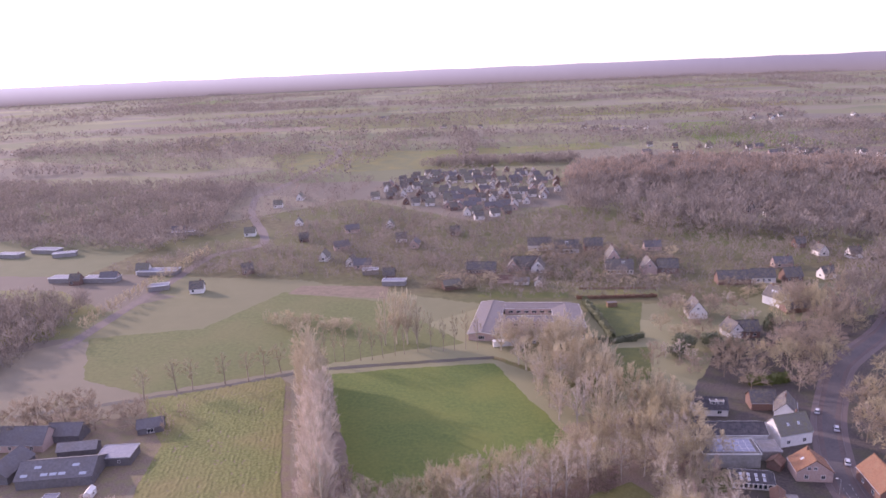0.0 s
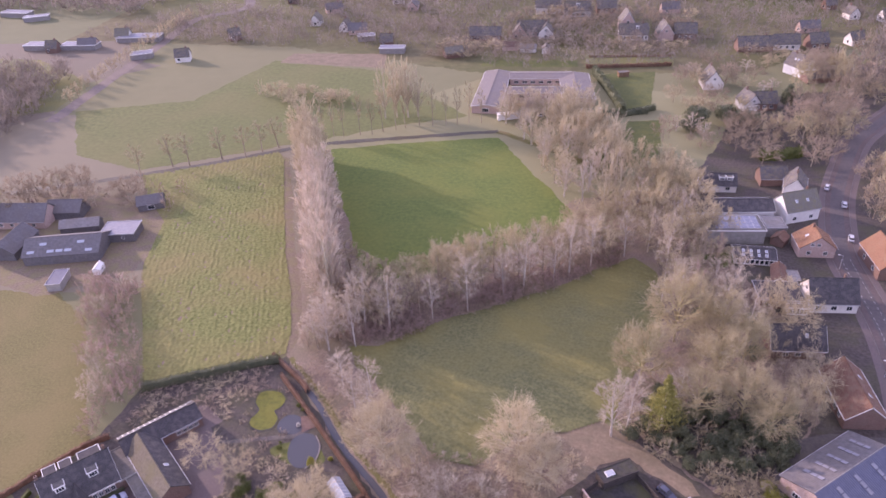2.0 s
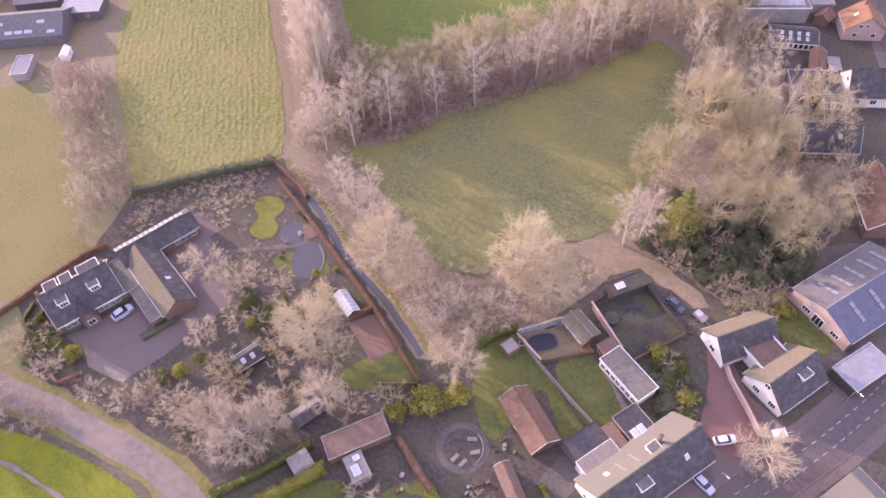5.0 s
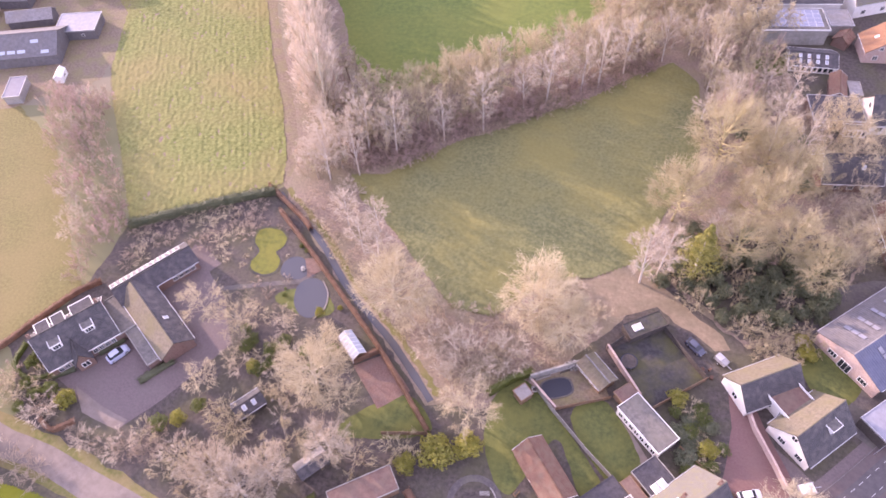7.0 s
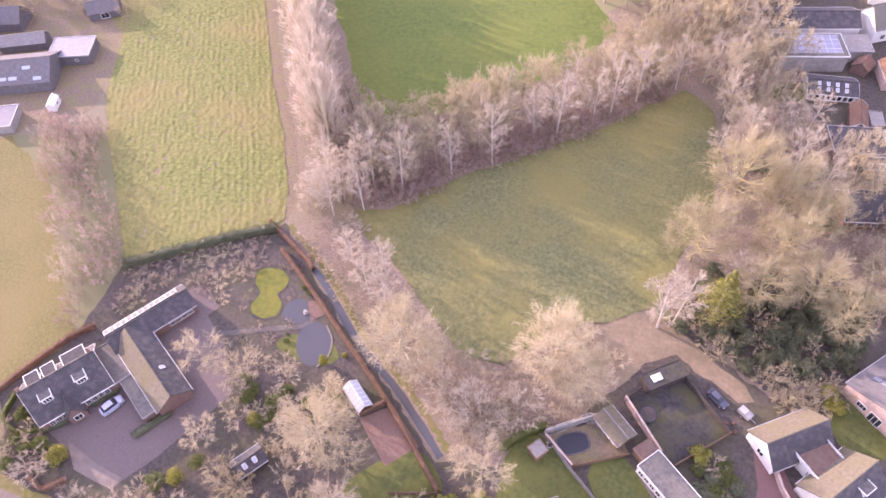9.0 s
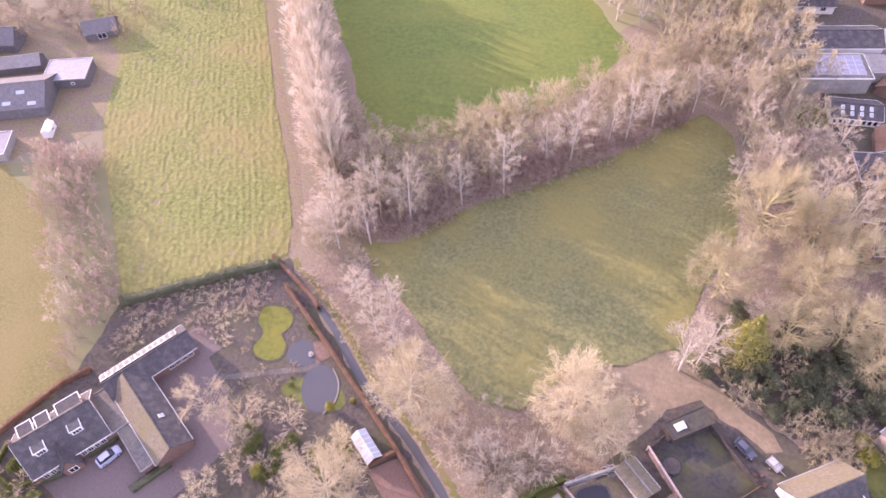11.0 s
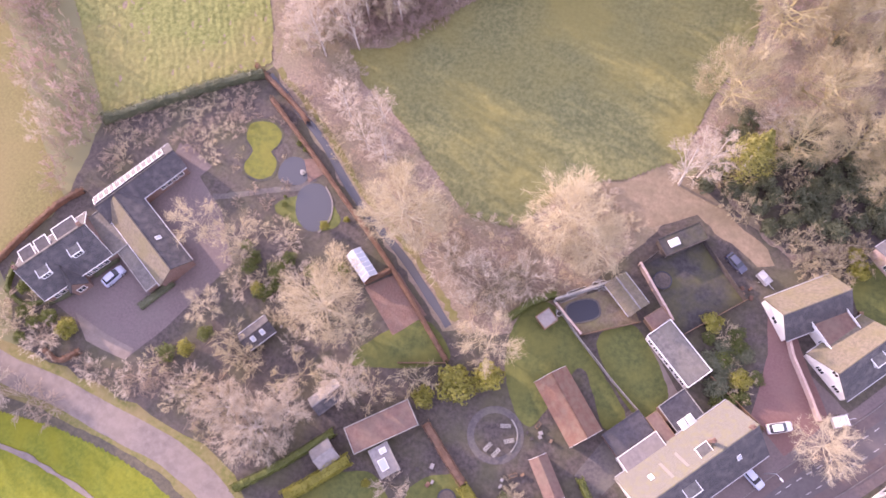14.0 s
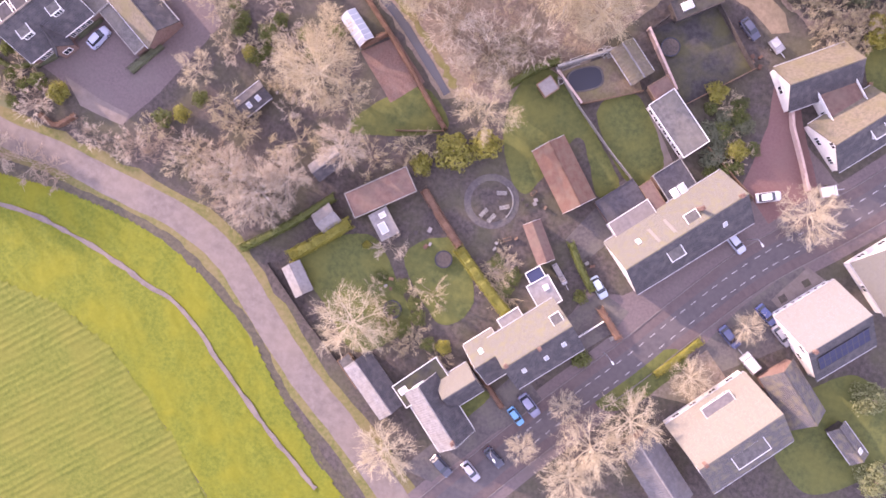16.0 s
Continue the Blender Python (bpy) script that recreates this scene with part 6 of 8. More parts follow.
# ---- farmhouse with its wings ----
house("farmhouse", (-96.6, 75.6), 14.0, 10.4, 51, 3.4, 8.2, "brick", "tile_dark", "dark roofed farmhouse with white framed windows", edge="white",
      wins=[("s", -5.4 + k * 1.25, 1.0, 1.0, 1.5, 1) for k in range(3)] + [("s", 1.6 + k * 1.25, 1.0, 1.0, 1.5, 1) for k in range(4)] + [("e", -2, 1, 1.2, 1.4, 1), ("e", 2, 1, 1.2, 1.4, 1)],
      dormers=[(-3.6, -1, 2.0, 1.3, 0.6), (3.0, -1, 2.0, 1.3, 0.6), (-4.4, 1, 2.4, 1.9, 0.7, "white", "felt_dark"), (-1.2, 1, 2.2, 1.9, 0.66, "white", "felt_dark"), (3.6, 1, 4.2, 1.9, 0.7, "white", "felt_dark")], chims=[(6.6, 0.2), (-6.8, 0.2)], doors=[("s", -0.6, 1.1)])
house("porch_gable", (-93.6, 71.9), 4.6, 3.2, -39, 3.0, 5.6, "brick", "tile_dark", "gabled entrance bay of the farmhouse", "porch", wins=[("e", 0, 0.9, 1.6, 1.5, 1)], gutters=False)
flat_house("link_building", (-90.8, 82.0), 9.5, 4.0, -35, 2.8, "brick", "bitumen", "low link with a felt roof", fascia="concrete")
house("north_wing", (-88.3, 92.9), 17.4, 6.2, 54, 3.0, 4.9, "brick", "tile_dark", "long wing with a grey roof and glazed strip", roof_s="tile_dark", wins=[("s", 3 + k * 1.4, 0.9, 1.1, 1.3, 1) for k in range(4)])
flat_house("wing_lean_to", (-82.6, 77.0), 10.5, 2.6, -35, 2.5, "brick", "bitumen", "narrow felt roofed lean-to of the farmhouse wing", fascia="concrete")
# Tan mossy slope is also coloured for sunlight, the other for shade.
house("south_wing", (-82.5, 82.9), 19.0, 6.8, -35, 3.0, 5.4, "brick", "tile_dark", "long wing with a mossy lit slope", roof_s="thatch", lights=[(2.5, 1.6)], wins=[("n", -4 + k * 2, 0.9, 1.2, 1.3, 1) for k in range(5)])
gs = root("glazed_strip", pose(-88.3, 92.9, 0, 0, 0, 54), "row of white framed roof windows", "roof windows")
for k in range(13):
    x = -8.3 + k * 1.24
    f = part("roof_window", boxes((-0.6, 0.6, -1.2, 1.2, -0.03, 0.06)), M["white"], gs)
    f.matrix_basis = pose(x, 1.75, 4.2, -math.degrees(math.atan2(1.9, 3.1)), 0, 0)
    part("pane", boxes((-0.5, 0.5, -1.08, 1.08, 0.06, 0.075)), M["shed_sheet"], f)

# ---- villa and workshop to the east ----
# Dark roof_s puts shade into the southeast slope of a tan roof.
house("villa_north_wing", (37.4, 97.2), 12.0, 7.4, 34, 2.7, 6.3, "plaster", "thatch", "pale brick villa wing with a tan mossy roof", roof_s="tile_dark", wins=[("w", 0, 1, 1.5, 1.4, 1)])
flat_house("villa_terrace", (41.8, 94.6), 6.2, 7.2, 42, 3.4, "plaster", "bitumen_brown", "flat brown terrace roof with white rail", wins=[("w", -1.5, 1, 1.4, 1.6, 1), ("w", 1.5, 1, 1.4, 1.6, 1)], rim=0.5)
# Here too the slope away from the sun is coloured darker.
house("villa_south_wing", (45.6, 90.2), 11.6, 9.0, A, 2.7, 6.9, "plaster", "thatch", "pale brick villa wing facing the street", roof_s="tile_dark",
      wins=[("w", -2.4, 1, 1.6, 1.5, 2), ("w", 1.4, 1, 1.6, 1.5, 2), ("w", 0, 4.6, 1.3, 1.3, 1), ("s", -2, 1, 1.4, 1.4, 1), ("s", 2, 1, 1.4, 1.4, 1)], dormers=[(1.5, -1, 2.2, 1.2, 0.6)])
brick_wall([(33.6, 96.4), (36.2, 88.5), (39.5, 82.5), (41.5, 78.5)], 1.6, "pale brick garden wall of the villa", "pink")
# Blue roof_s is the same roof's southeast slope, coloured for its shade.
house("workshop", (60.2, 112.9), 22.0, 14.2, 45, 3.8, 6.2, "pink", "shed_sheet", "workshop with a ribbed grey roof and light strips", "workshop", roof_s="metalroof", ribs=0.5, edge=None, wins=[("w", -4, 1, 2, 1.4, 2), ("w", 3, 1, 2, 1.4, 2), ("w", 0, 0.05, 2.6, 2.6, 2)])
flat_house("workshop_canopy", (59.5, 95.5), 9.9, 5.6, 45, 3.2, "wood_dark", "pale_sheet", "pale corrugated canopy beside the workshop", "canopy", fascia="steel", lights=[])
ls = root("light_strips", pose(60.2, 112.9, 0, 0, 0, 45), "pale translucent strips in the workshop roofs", "rooflights")
wt_ = math.degrees(math.atan2(2.4, 7.1))
for x, s_ in ((-6.6, 1), (-2.9, 1), (0.8, 1), (4.5, 1), (8.2, 1), (-6.0, -1), (-0.5, -1), (5.0, -1)):
    for q in range(3):
        y = s_ * (1.9 + 1.45 * q)
        o = part("light_strip", boxes((-0.45, 0.45, -0.66, 0.66, 0, 0.05)), M["pale_sheet"], ls)
        o.matrix_basis = pose(x, y, 6.2 - 2.4 * abs(y) / 7.1 + 0.24, -s_ * wt_, 0, 0)

# ---- houses up the street ----
house("red_roof_house", (66.2, 138.8), 16.0, 9.0, -80, 3.4, 7.2, "brick", "tile_red", "long brick house with a red brown roof", wins=[("s", -5 + 2.5 * k, 1, 1.3, 1.4, 1) for k in range(5)] + [("w", 0, 4.2, 1.2, 1.2, 1)], lights=[(-3, 2), (3, 2)], edge="white")
house("brick_gable_house", (55.8, 156.5), 13.0, 8.6, 10, 3.2, 7.8, "brick", "tile_dark", "dark roofed house with a sunlit brick gable", wins=[("s", x, 1, 1.4, 1.3, 1) for x in (-3, 0, 3)], edge="white", lights=[(2, -2)])
house("bay_house", (67.6, 178.4), 12.4, 9.4, 10, 3.4, 8.4, "plaster", "tile_dark", "dark roofed house with pale front windows", wins=[("s", x, 1, 1.6, 1.5, 1) for x in (-4, 0, 4)] + [("w", 0, 4.6, 1.3, 1.3, 1)], chims=[(3, 0.4)])
flat_house("bay_extension", (54.6, 177.2), 12.0, 8.8, 8, 3.0, "brick", "felt_dark", "dark flat roofed extension", fascia="steel", wins=[("s", -4 + 1.6 * k, 0.8, 1.2, 1.5, 0) for k in range(3)])
flat_house("glazed_bay", (59.0, 171.7), 5.2, 1.8, 8, 2.6, "white", "felt_dark", "white framed glazed bay", "conservatory", wins=[("s", -1.9 + 0.95 * k, 0.5, 0.8, 1.7, 0) for k in range(5)])
flat_house("solar_hall", (44.5, 209.0), 17.6, 9.4, 11, 5.0, "concrete", "bitumen", "grey hall with solar panels on its flat roof", "hall")
# These cells have the sky's reflection in their colour.
solar_array((45.2, 209.4), 11, 5.14, 2.0, 7, 4, 1.9, 1.75, "framed solar panels on the hall roof, coloured pale for reflected sky", "solar_sky")
house("dark_hall", (43.0, 221.5), 29.0, 9.0, 12, 4.4, 6.4, "plaster", "tile_dark", "long dark roofed hall with a white gable", "hall", edge="white")
house("low_white_house", (50.0, 197.0), 11.6, 7.0, 4, 2.3, 3.8, "white", "tile_dark", "low white house with dark roof and glazed front", edge="white", wins=[("s", -4.8 + 1.35 * k, 0.4, 1.1, 1.7, 0) for k in range(8)], lights=[(-3.4, -1.1), (-1.2, -1.1), (1.0, -1.1), (3.2, -1.1), (-3.4, -2.5), (-1.2, -2.5), (1.0, -2.5), (3.2, -2.5)])
house("orange_roof_house", (67.8, 205.0), 7.6, 10.4, 98, 3.6, 7.4, "pink", "tile_orange", "house with a weathered orange tiled roof", wins=[("w", -2.4, 1, 1.3, 1.4, 1), ("w", 2.4, 1, 1.3, 1.4, 1), ("w", 0, 4.0, 1.1, 1.1, 1), ("w", 1.8, 4.0, 1.1, 1.1, 1)], lights=[(0, 2.6)], chims=[(2.4, 0.3)])
house("rusty_shed", (58.6, 207.4), 4.2, 4.0, 60, 2.4, 3.8, "brick", "tile_red", "small shed with a rusty brown roof", "shed", gutters=False)
flat_house("hall_lean_to", (57.4, 214.6), 6.0, 7.0, 11, 3.4, "concrete", "greysheet", "grey lean-to beside the hall", fascia="steel")
house("red_shed", (55.9, 186.8), 8.4, 3.8, 86, 2.4, 3.7, "brick", "tile_red", "small brick shed with a red roof", "shed", edge="white", gutters=False)
flat_house("grey_store", (59.8, 186.4), 2.8, 5.0, 5, 2.5, "concrete", "greysheet", "small grey flat roofed store", "shed", fascia="concrete")
house("white_gable_house", (65.2, 226.5), 12.0, 9.0, 28, 4.6, 9.2, "white", "tile_pale", "white gabled house with a grey brown roof", wins=[("e", -2, 1, 1.3, 1.4, 1), ("e", 2, 1, 1.3, 1.4, 1), ("s", -3, 1, 1.4, 1.4, 1), ("s", 3, 1, 1.4, 1.4, 1), ("e", 0, 5, 1.3, 1.3, 1)], lights=[(2, -2.4), (-2, -2.4)], chims=[(3, 0.3)])
house("white_annex", (67.4, 243.0), 10.0, 7.0, 80, 4.0, 7.6, "white", "tile_grey", "white plastered house beside the street", wins=[("s", 0, 1, 1.4, 1.4, 1)], chims=[(0, 0.2)])
house("garden_bungalow", (41.6, 241.5), 12.0, 7.0, 8, 2.8, 5.8, "plaster", "tile_dark", "dark roofed bungalow with white dormers", wins=[("s", -3, 1, 1.6, 1.3, 1), ("s", 3, 1, 1.6, 1.3, 1)], dormers=[(1.0, -1, 2.0, 1.1, 0.6), (3.6, -1, 2.0, 1.1, 0.6)])
house("street_house", (86.5, 200.0), 14.0, 9.0, 100, 4.0, 8.2, "brick", "tile_orange", "brick house beside the street", wins=[("n", -3, 1, 1.3, 1.4, 1), ("n", 3, 1, 1.3, 1.4, 1)])
house("glass_roof_house", (60.5, 249.5), 9.0, 7.0, 10, 3.2, 6.4, "brick", "tile_grey", "brick house with grey roof behind the hall")

# ---- farm to the west ----
# Walls and roofs share a mid grey whose tone carries the haze.
house("farm_barn", (-166, 156), 24.0, 13.0, 20, 3.4, 6.6, "shed_sheet", "shed_sheet", "long dark farm barn with light strips in its roof", "barn", edge=None, gutters=False)
fs = root("light_strips", pose(-166, 156, 0, 0, 0, 20), "pale strips in the barn roof", "rooflights")
for x, y in ((-9.5, -5.2), (-3.2, -5.2), (-0.4, -5.2), (2.4, -5.2), (9.0, -5.6), (6.0, -2.6), (-6.0, -2.6)):
    o = part("light_strip", boxes((-1.1, 1.1, -0.5, 0.5, 0, 0.06)), M["skylight"], fs)
    o.matrix_basis = pose(x, y, 6.6 - 3.2 * abs(y) / 6.5 + 0.2, math.degrees(math.atan2(3.2, 6.5)), 0, 0)
flat_house("farm_white_roof", (-154.9, 168.9), 11.6, 8.6, 17, 3.2, "shed_sheet", "pale_sheet", "farm store with a pale sheet roof", "barn", fascia="steel", wins=[("s", 2, 1.2, 0.9, 0.9, 0)])
house("farm_house_west", (-196, 170), 20.0, 10.0, 12, 3.2, 7.6, "pink", "shed_sheet", "dark roofed farmhouse with a pale gable beside the fields", wins=[("s", x, 1, 1.3, 1.4, 1) for x in (-6, -2, 2, 6)], chims=[(5, 0.2)])
house("farm_shed", (-171.7, 169.6), 13.0, 5.0, 22, 2.6, 4.4, "shed_sheet", "greysheet", "farm shed with a pale roof", "shed", edge=None, gutters=False)
house("yard_barn", (-184, 178), 12.0, 8.0, 14, 3.0, 6.0, "shed_sheet", "shed_sheet", "dark yard barn behind the farm", "barn", edge=None, gutters=False)
house("long_barn", (-186, 154), 14.0, 9.0, 100, 3.0, 6.4, "shed_sheet", "shed_sheet", "dark barn with a weathered grey roof", "barn", edge=None, gutters=False)
flat_house("blue_store", (-156.8, 140), 4.3, 8.0, 20, 2.6, "steel", "metalroof", "container with a lilac blue roof", "container", fascia="steel")
house("white_cabin", (-148.6, 148.4), 4.2, 2.2, 108, 1.9, 2.7, "white", "white", "small white caravan beside the barn", "caravan", over=0.1, gutters=False, wins=[("s", 0, 0.9, 1.2, 0.6, 0)])
house("field_barn", (-156.8, 189), 9.0, 6.0, 30, 2.6, 4.8, "shed_sheet", "shed_sheet", "dark field barn with a pale front", "barn", edge=None, gutters=False, wins=[("s", 0, 0.4, 2.4, 1.8, 1)])

# ---- school with low wings behind the poplars ----
for cx, cy, L_, W_, an in ((-56.2, 317, 46, 12.5, 94), (-36, 338, 30, 10, 9), (-17.5, 326, 33, 14, 101), (-36, 318, 26, 8, 10)):
    house("school_wing", (cx, cy), L_, W_, an, 3.4, 4.4, "pink", "bitumen_school", "low school wing with a shallow grey brown roof and white edges", "school", edge="white", group="school wings", wins=[("s", -L_ / 2 + 3 + 4 * k, 1, 2.4, 1.4, 1) for k in range(int(L_ / 4) - 1)] + [("w", 0, 0.8, 3.0, 1.8, 2), ("e", 0, 0.8, 3.0, 1.8, 2)])
flat_house("white_bus_shelter", (-43.0, 290.4), 10.5, 2.6, 22, 2.6, "white", "white", "long white container beside the pasture", "container")
flat_house("school_store", (3.0, 352), 5.0, 3.0, 20, 2.4, "wood", "bitumen", "small timber store beside the lawn", "shed", fascia="wood")

# ---- houses behind the school ----
VW = [("s", -3, 1, 1.5, 1.5, 1), ("s", 0, 1, 1.5, 1.5, 1), ("s", 3, 1, 1.5, 1.5, 1)]
for x, y, L_, W_, an, ev, rg, wl, rf, lab, wn, dm_ in (
        (-52, 414, 18, 9, 10, 3.4, 8.6, "pink", "tile_grey", "long dark roofed farmhouse", VW, ()),
        (-59, 410, 10, 8, 97, 3.2, 8.4, "pink", "tile_grey", "house with a pale brick gable", [("w", 0, 4.2, 1.3, 1.4, 1), ("w", -2, 1, 1.3, 1.5, 1), ("w", 2, 1, 1.3, 1.5, 1)], ()),
        (-44, 412, 9, 8, 95, 3.6, 8.0, "plaster", "tile_grey", "house with a pale plastered gable", [("w", 0, 4.2, 1.3, 1.4, 1), ("w", 0, 0.1, 1.6, 2.2, 1)], ()),
        (-50, 463, 16, 8, 12, 4.4, 8.8, "plaster", "tile_grey", "white fronted house with a dark roof", VW, ()),
        (-31, 458, 16, 8, 10, 4.0, 8.8, "plaster", "tile_grey", "white fronted house with a dormer", VW, [(0, -1, 1.8, 1.4, 0.5)]),
        (-14, 468, 12, 8, 12, 3.6, 8.2, "brick", "tile_grey", "brown house with a dark roof", VW, ()),
        (0.4, 433, 13, 9, 98, 4.6, 11.5, "pink", "tile_grey", "tall gabled house with pale verges", [("w", 0, 5.2, 1.4, 1.6, 1)], ()),
        (5, 415, 16, 8.5, 8, 3.4, 8.4, "plaster", "tile_grey", "dark roofed house with a row of white windows", [("s", -6.6 + 1.9 * k, 0.9, 1.3, 1.6, 1) for k in range(8)], [(2, -1, 1.5, 1.4, 0.5)]),
        (22, 418, 11, 8.5, 100, 4.0, 9.4, "pink", "tile_grey", "tall gabled house beside the paddock", [("w", 0, 4.8, 1.3, 1.4, 1)], ()),
        (33, 420, 12, 8, 8, 3.6, 8.4, "brick", "tile_grey", "brown house beside the paddock", VW, ()),
        (-78, 403, 18, 8, 8, 3.2, 7.2, "brick", "tile_grey", "dark row house with white windows", [("s", -7.5 + 1.7 * k, 1.2, 1.2, 1.2, 0) for k in range(10)], ()),
        (-60, 386, 9, 5, 8, 2.4, 4.2, "pink", "bitumen_brown", "low brown brick garden shed", (), ()),
        (-50, 384, 9, 4.5, 6, 2.4, 4.0, "plaster", "greysheet", "pale garden shed with grey roof", (), ()),
        (-40, 384, 6, 4.5, 96, 2.4, 4.4, "plaster", "tile_grey", "small white garden shed with grey roof", (), ()),
        (-89, 370, 10, 7, 30, 2.8, 5.4, "brick", "tile_pale", "shed with a pale sunlit roof", (), ()),
        (44, 345, 11, 9, 100, 3.4, 9.0, "plaster", "tile_grey", "house with three skylights in its roof", [("w", 0, 4.6, 1.2, 1.3, 1)], ()),
        (58.5, 320, 9, 7.5, 112, 3.4, 7.6, "plaster", "tile_grey", "house with white gables in the trees", [("w", 0, 4.0, 1.1, 1.2, 1), ("w", 2, 1, 1.1, 1.3, 1)], ()),
        (64, 321, 11, 7.5, 15, 3.4, 7.4, "brick", "tile_grey", "dark roofed wing of the house in the trees", VW, ()),
        (86, 368, 12, 9, 130, 4.6, 9.4, "white", "tile_grey", "white house with skylights in a grey roof", [("w", 0, 4.8, 1.3, 1.4, 1), ("w", -2.4, 1, 1.3, 1.5, 1), ("w", 2.4, 1, 1.3, 1.5, 1)], ()),
        (94, 360, 16, 7, 20, 2.6, 4.6, "brick", "tile_grey", "low wing beside the white house", (), ()),
        (68, 403, 18, 8, 12, 3.2, 7.4, "brick", "tile_grey", "long dark row house", VW, ()),
        (84, 408, 13, 8, 10, 3.4, 7.6, "plaster", "tile_grey", "dark roofed house with a white gable", VW, ()),
        (100, 412, 10, 8, 20, 3.4, 7.8, "brick", "tile_grey", "grey roofed house in the trees", VW, ())):
    house("village_house", (x, y), L_, W_, an, ev, rg, wl, rf, lab, edge="white" if rg > 9 else None, gutters=False, wins=wn, dormers=dm_, chims=[(L_ * 0.3, 0.2)] if rg > 7 else (),
          lights=[(-1.5, 2.2), (0.2, 2.2), (1.9, 2.2)] if "skylights" in lab else ())

# ---- trees ----
for k, (x, y) in enumerate(along([(-69, 145), (-79.5, 166), (-98.5, 204), (-119, 240)], 5.5, 8, 0.9)):
    plant("poplar", x, y, 23 + 3 * math.sin(k * 2.3), 5.2, "row of poplars")
for k, (x, y) in enumerate(along([(-66.5, 145), (-77, 165), (-96, 203), (-117, 240)], 3.6, 3, 0.9)):
    plant("poplar", x, y, 25 + 3 * math.sin(k * 1.9), 5.4 + 0.6 * math.sin(k), "row of poplars")
for x, y, h, r in ((-54.9, 139.6, 20, 3.6), (-48.1, 140.6, 21, 4.2), (-55.1, 132.3, 18, 3.2), (-61.6, 129.4, 18, 4.0), (-63.5, 135, 19, 4.2), (-58, 143, 17, 3.6), (-29.2, 153.5, 21, 4.0), (-15.6, 167, 19, 5.0), (-3.4, 176, 20, 4.2), (-7.5, 172.5, 17, 3.4), (2.5, 183, 19, 4.4),
                   (12, 190, 17, 3.4), (24.3, 181, 17, 3.4), (28.5, 168, 18, 4.0), (39.5, 162, 19, 4.6), (45, 158, 17, 4.0), (-52.5, 117, 13, 3.2), (-46.8, 110.6, 13, 3.2), (-45, 117, 12, 3.2), (-42.5, 108.6, 12, 3.4), (-38, 148, 16, 3.2), (-21, 164, 16, 3.4)):
    plant("birch", x, y, h, r, "birches round the meadow")
for x, y, h, r in ((26.8, 152.4, 21, 8.2), (18.5, 134.9, 18.5, 6.8), (35.5, 137, 17, 6.6), (41.5, 128, 16, 6.2), (46.5, 122.5, 15, 5.6), (31.5, 126, 15, 5.6), (43, 146, 17, 5.8), (37, 152, 18, 6)):
    plant("bigolive", x, y, h, r, "trees of the small wood")
for x, y, h, r in ((-34.3, 96.3, 20, 7.4), (-6.2, 101.4, 20, 7.2), (-0.6, 98, 14, 5.6), (-45.0, 77.5, 13, 6.8)):
    plant("bigtan", x, y, h, r, "large garden trees")
for x, y, h, r in ((-31, 95, 8, 4), (-73.6, 87.4, 9, 4.8), (-65, 86.2, 9, 4.6), (-44.4, 83.9, 10, 4.2), (-39.7, 75, 10, 4.6), (-67.2, 72.6, 6, 3.6), (-14.8, 77.8, 11, 5.4)):
    plant("tan", x, y, h, r, "garden trees")
for x, y, h, r in ((-50.4, 54.6, 10, 6), (-46.4, 58.4, 10, 4.6), (-37.9, 65.5, 11, 4.2), (-56.6, 56.4, 9, 4.4)):
    plant("pale", x, y, h, r, "pale garden trees")
for x, y, h, r in ((42.2, 74.4, 6.5, 5.2), (-28.9, 36.4, 8, 6.2), (5.7, 23, 4, 2.8), (10.9, 31.8, 4, 2.8), (-17.5, 16, 6, 5.2), (22.3, 32.4, 7.5, 5.6), (17.1, 26, 7.5, 5.8), (14.8, 20.1, 6.5, 5), (30.6, 42.2, 4, 3.6), (37.5, 53.3, 4, 2.8)):
    plant("street", x, y, h, r, "trees beside the road")
plant("birch", 13.0, 116.4, 19, 4.4)
plant("birch", 16.2, 118.6, 18, 4.0)
plant("conifer", 23.9, 121.9, 16.5, 5.6)
for x, y, h, r in ((-46.8, 64.9, 5.5, 4.4), (-57.9, 65.4, 4.6, 4.2), (-33.2, 65.2, 5, 4), (-25.9, 69, 5, 3.6), (-60.6, 68.3, 4, 3.6), (-56.7, 65.7, 4, 3.4), (-16.8, 44.8, 4, 3.6), (-72.9, 60.7, 3, 3)):
    plant("oliveshrub", x, y, h, r)
for x, y, h, r in ((-24.2, 91, 11, 5.4), (-17.4, 88, 12, 5.4), (-11, 91, 10, 4.6), (-19, 82.4, 11, 4.8), (-83.7, 56.6, 3, 3), (-76.2, 56.8, 3.5, 3.4), (-64.1, 58, 5, 4), (-25.6, 50.8, 4, 3), (-95.2, 59.4, 4, 4), (-101, 49, 4.5, 4.5)):
    plant("pinkshrub", x, y, h, r)
for x, y, h, r in ((-94.4, 48.9, 4.5, 4.6), (-89.1, 48.6, 4, 3.6), (-86.5, 57.6, 2.4, 2.2), (-80, 56.5, 2.6, 2.4)):
    plant("brownshrub", x, y, h, r)
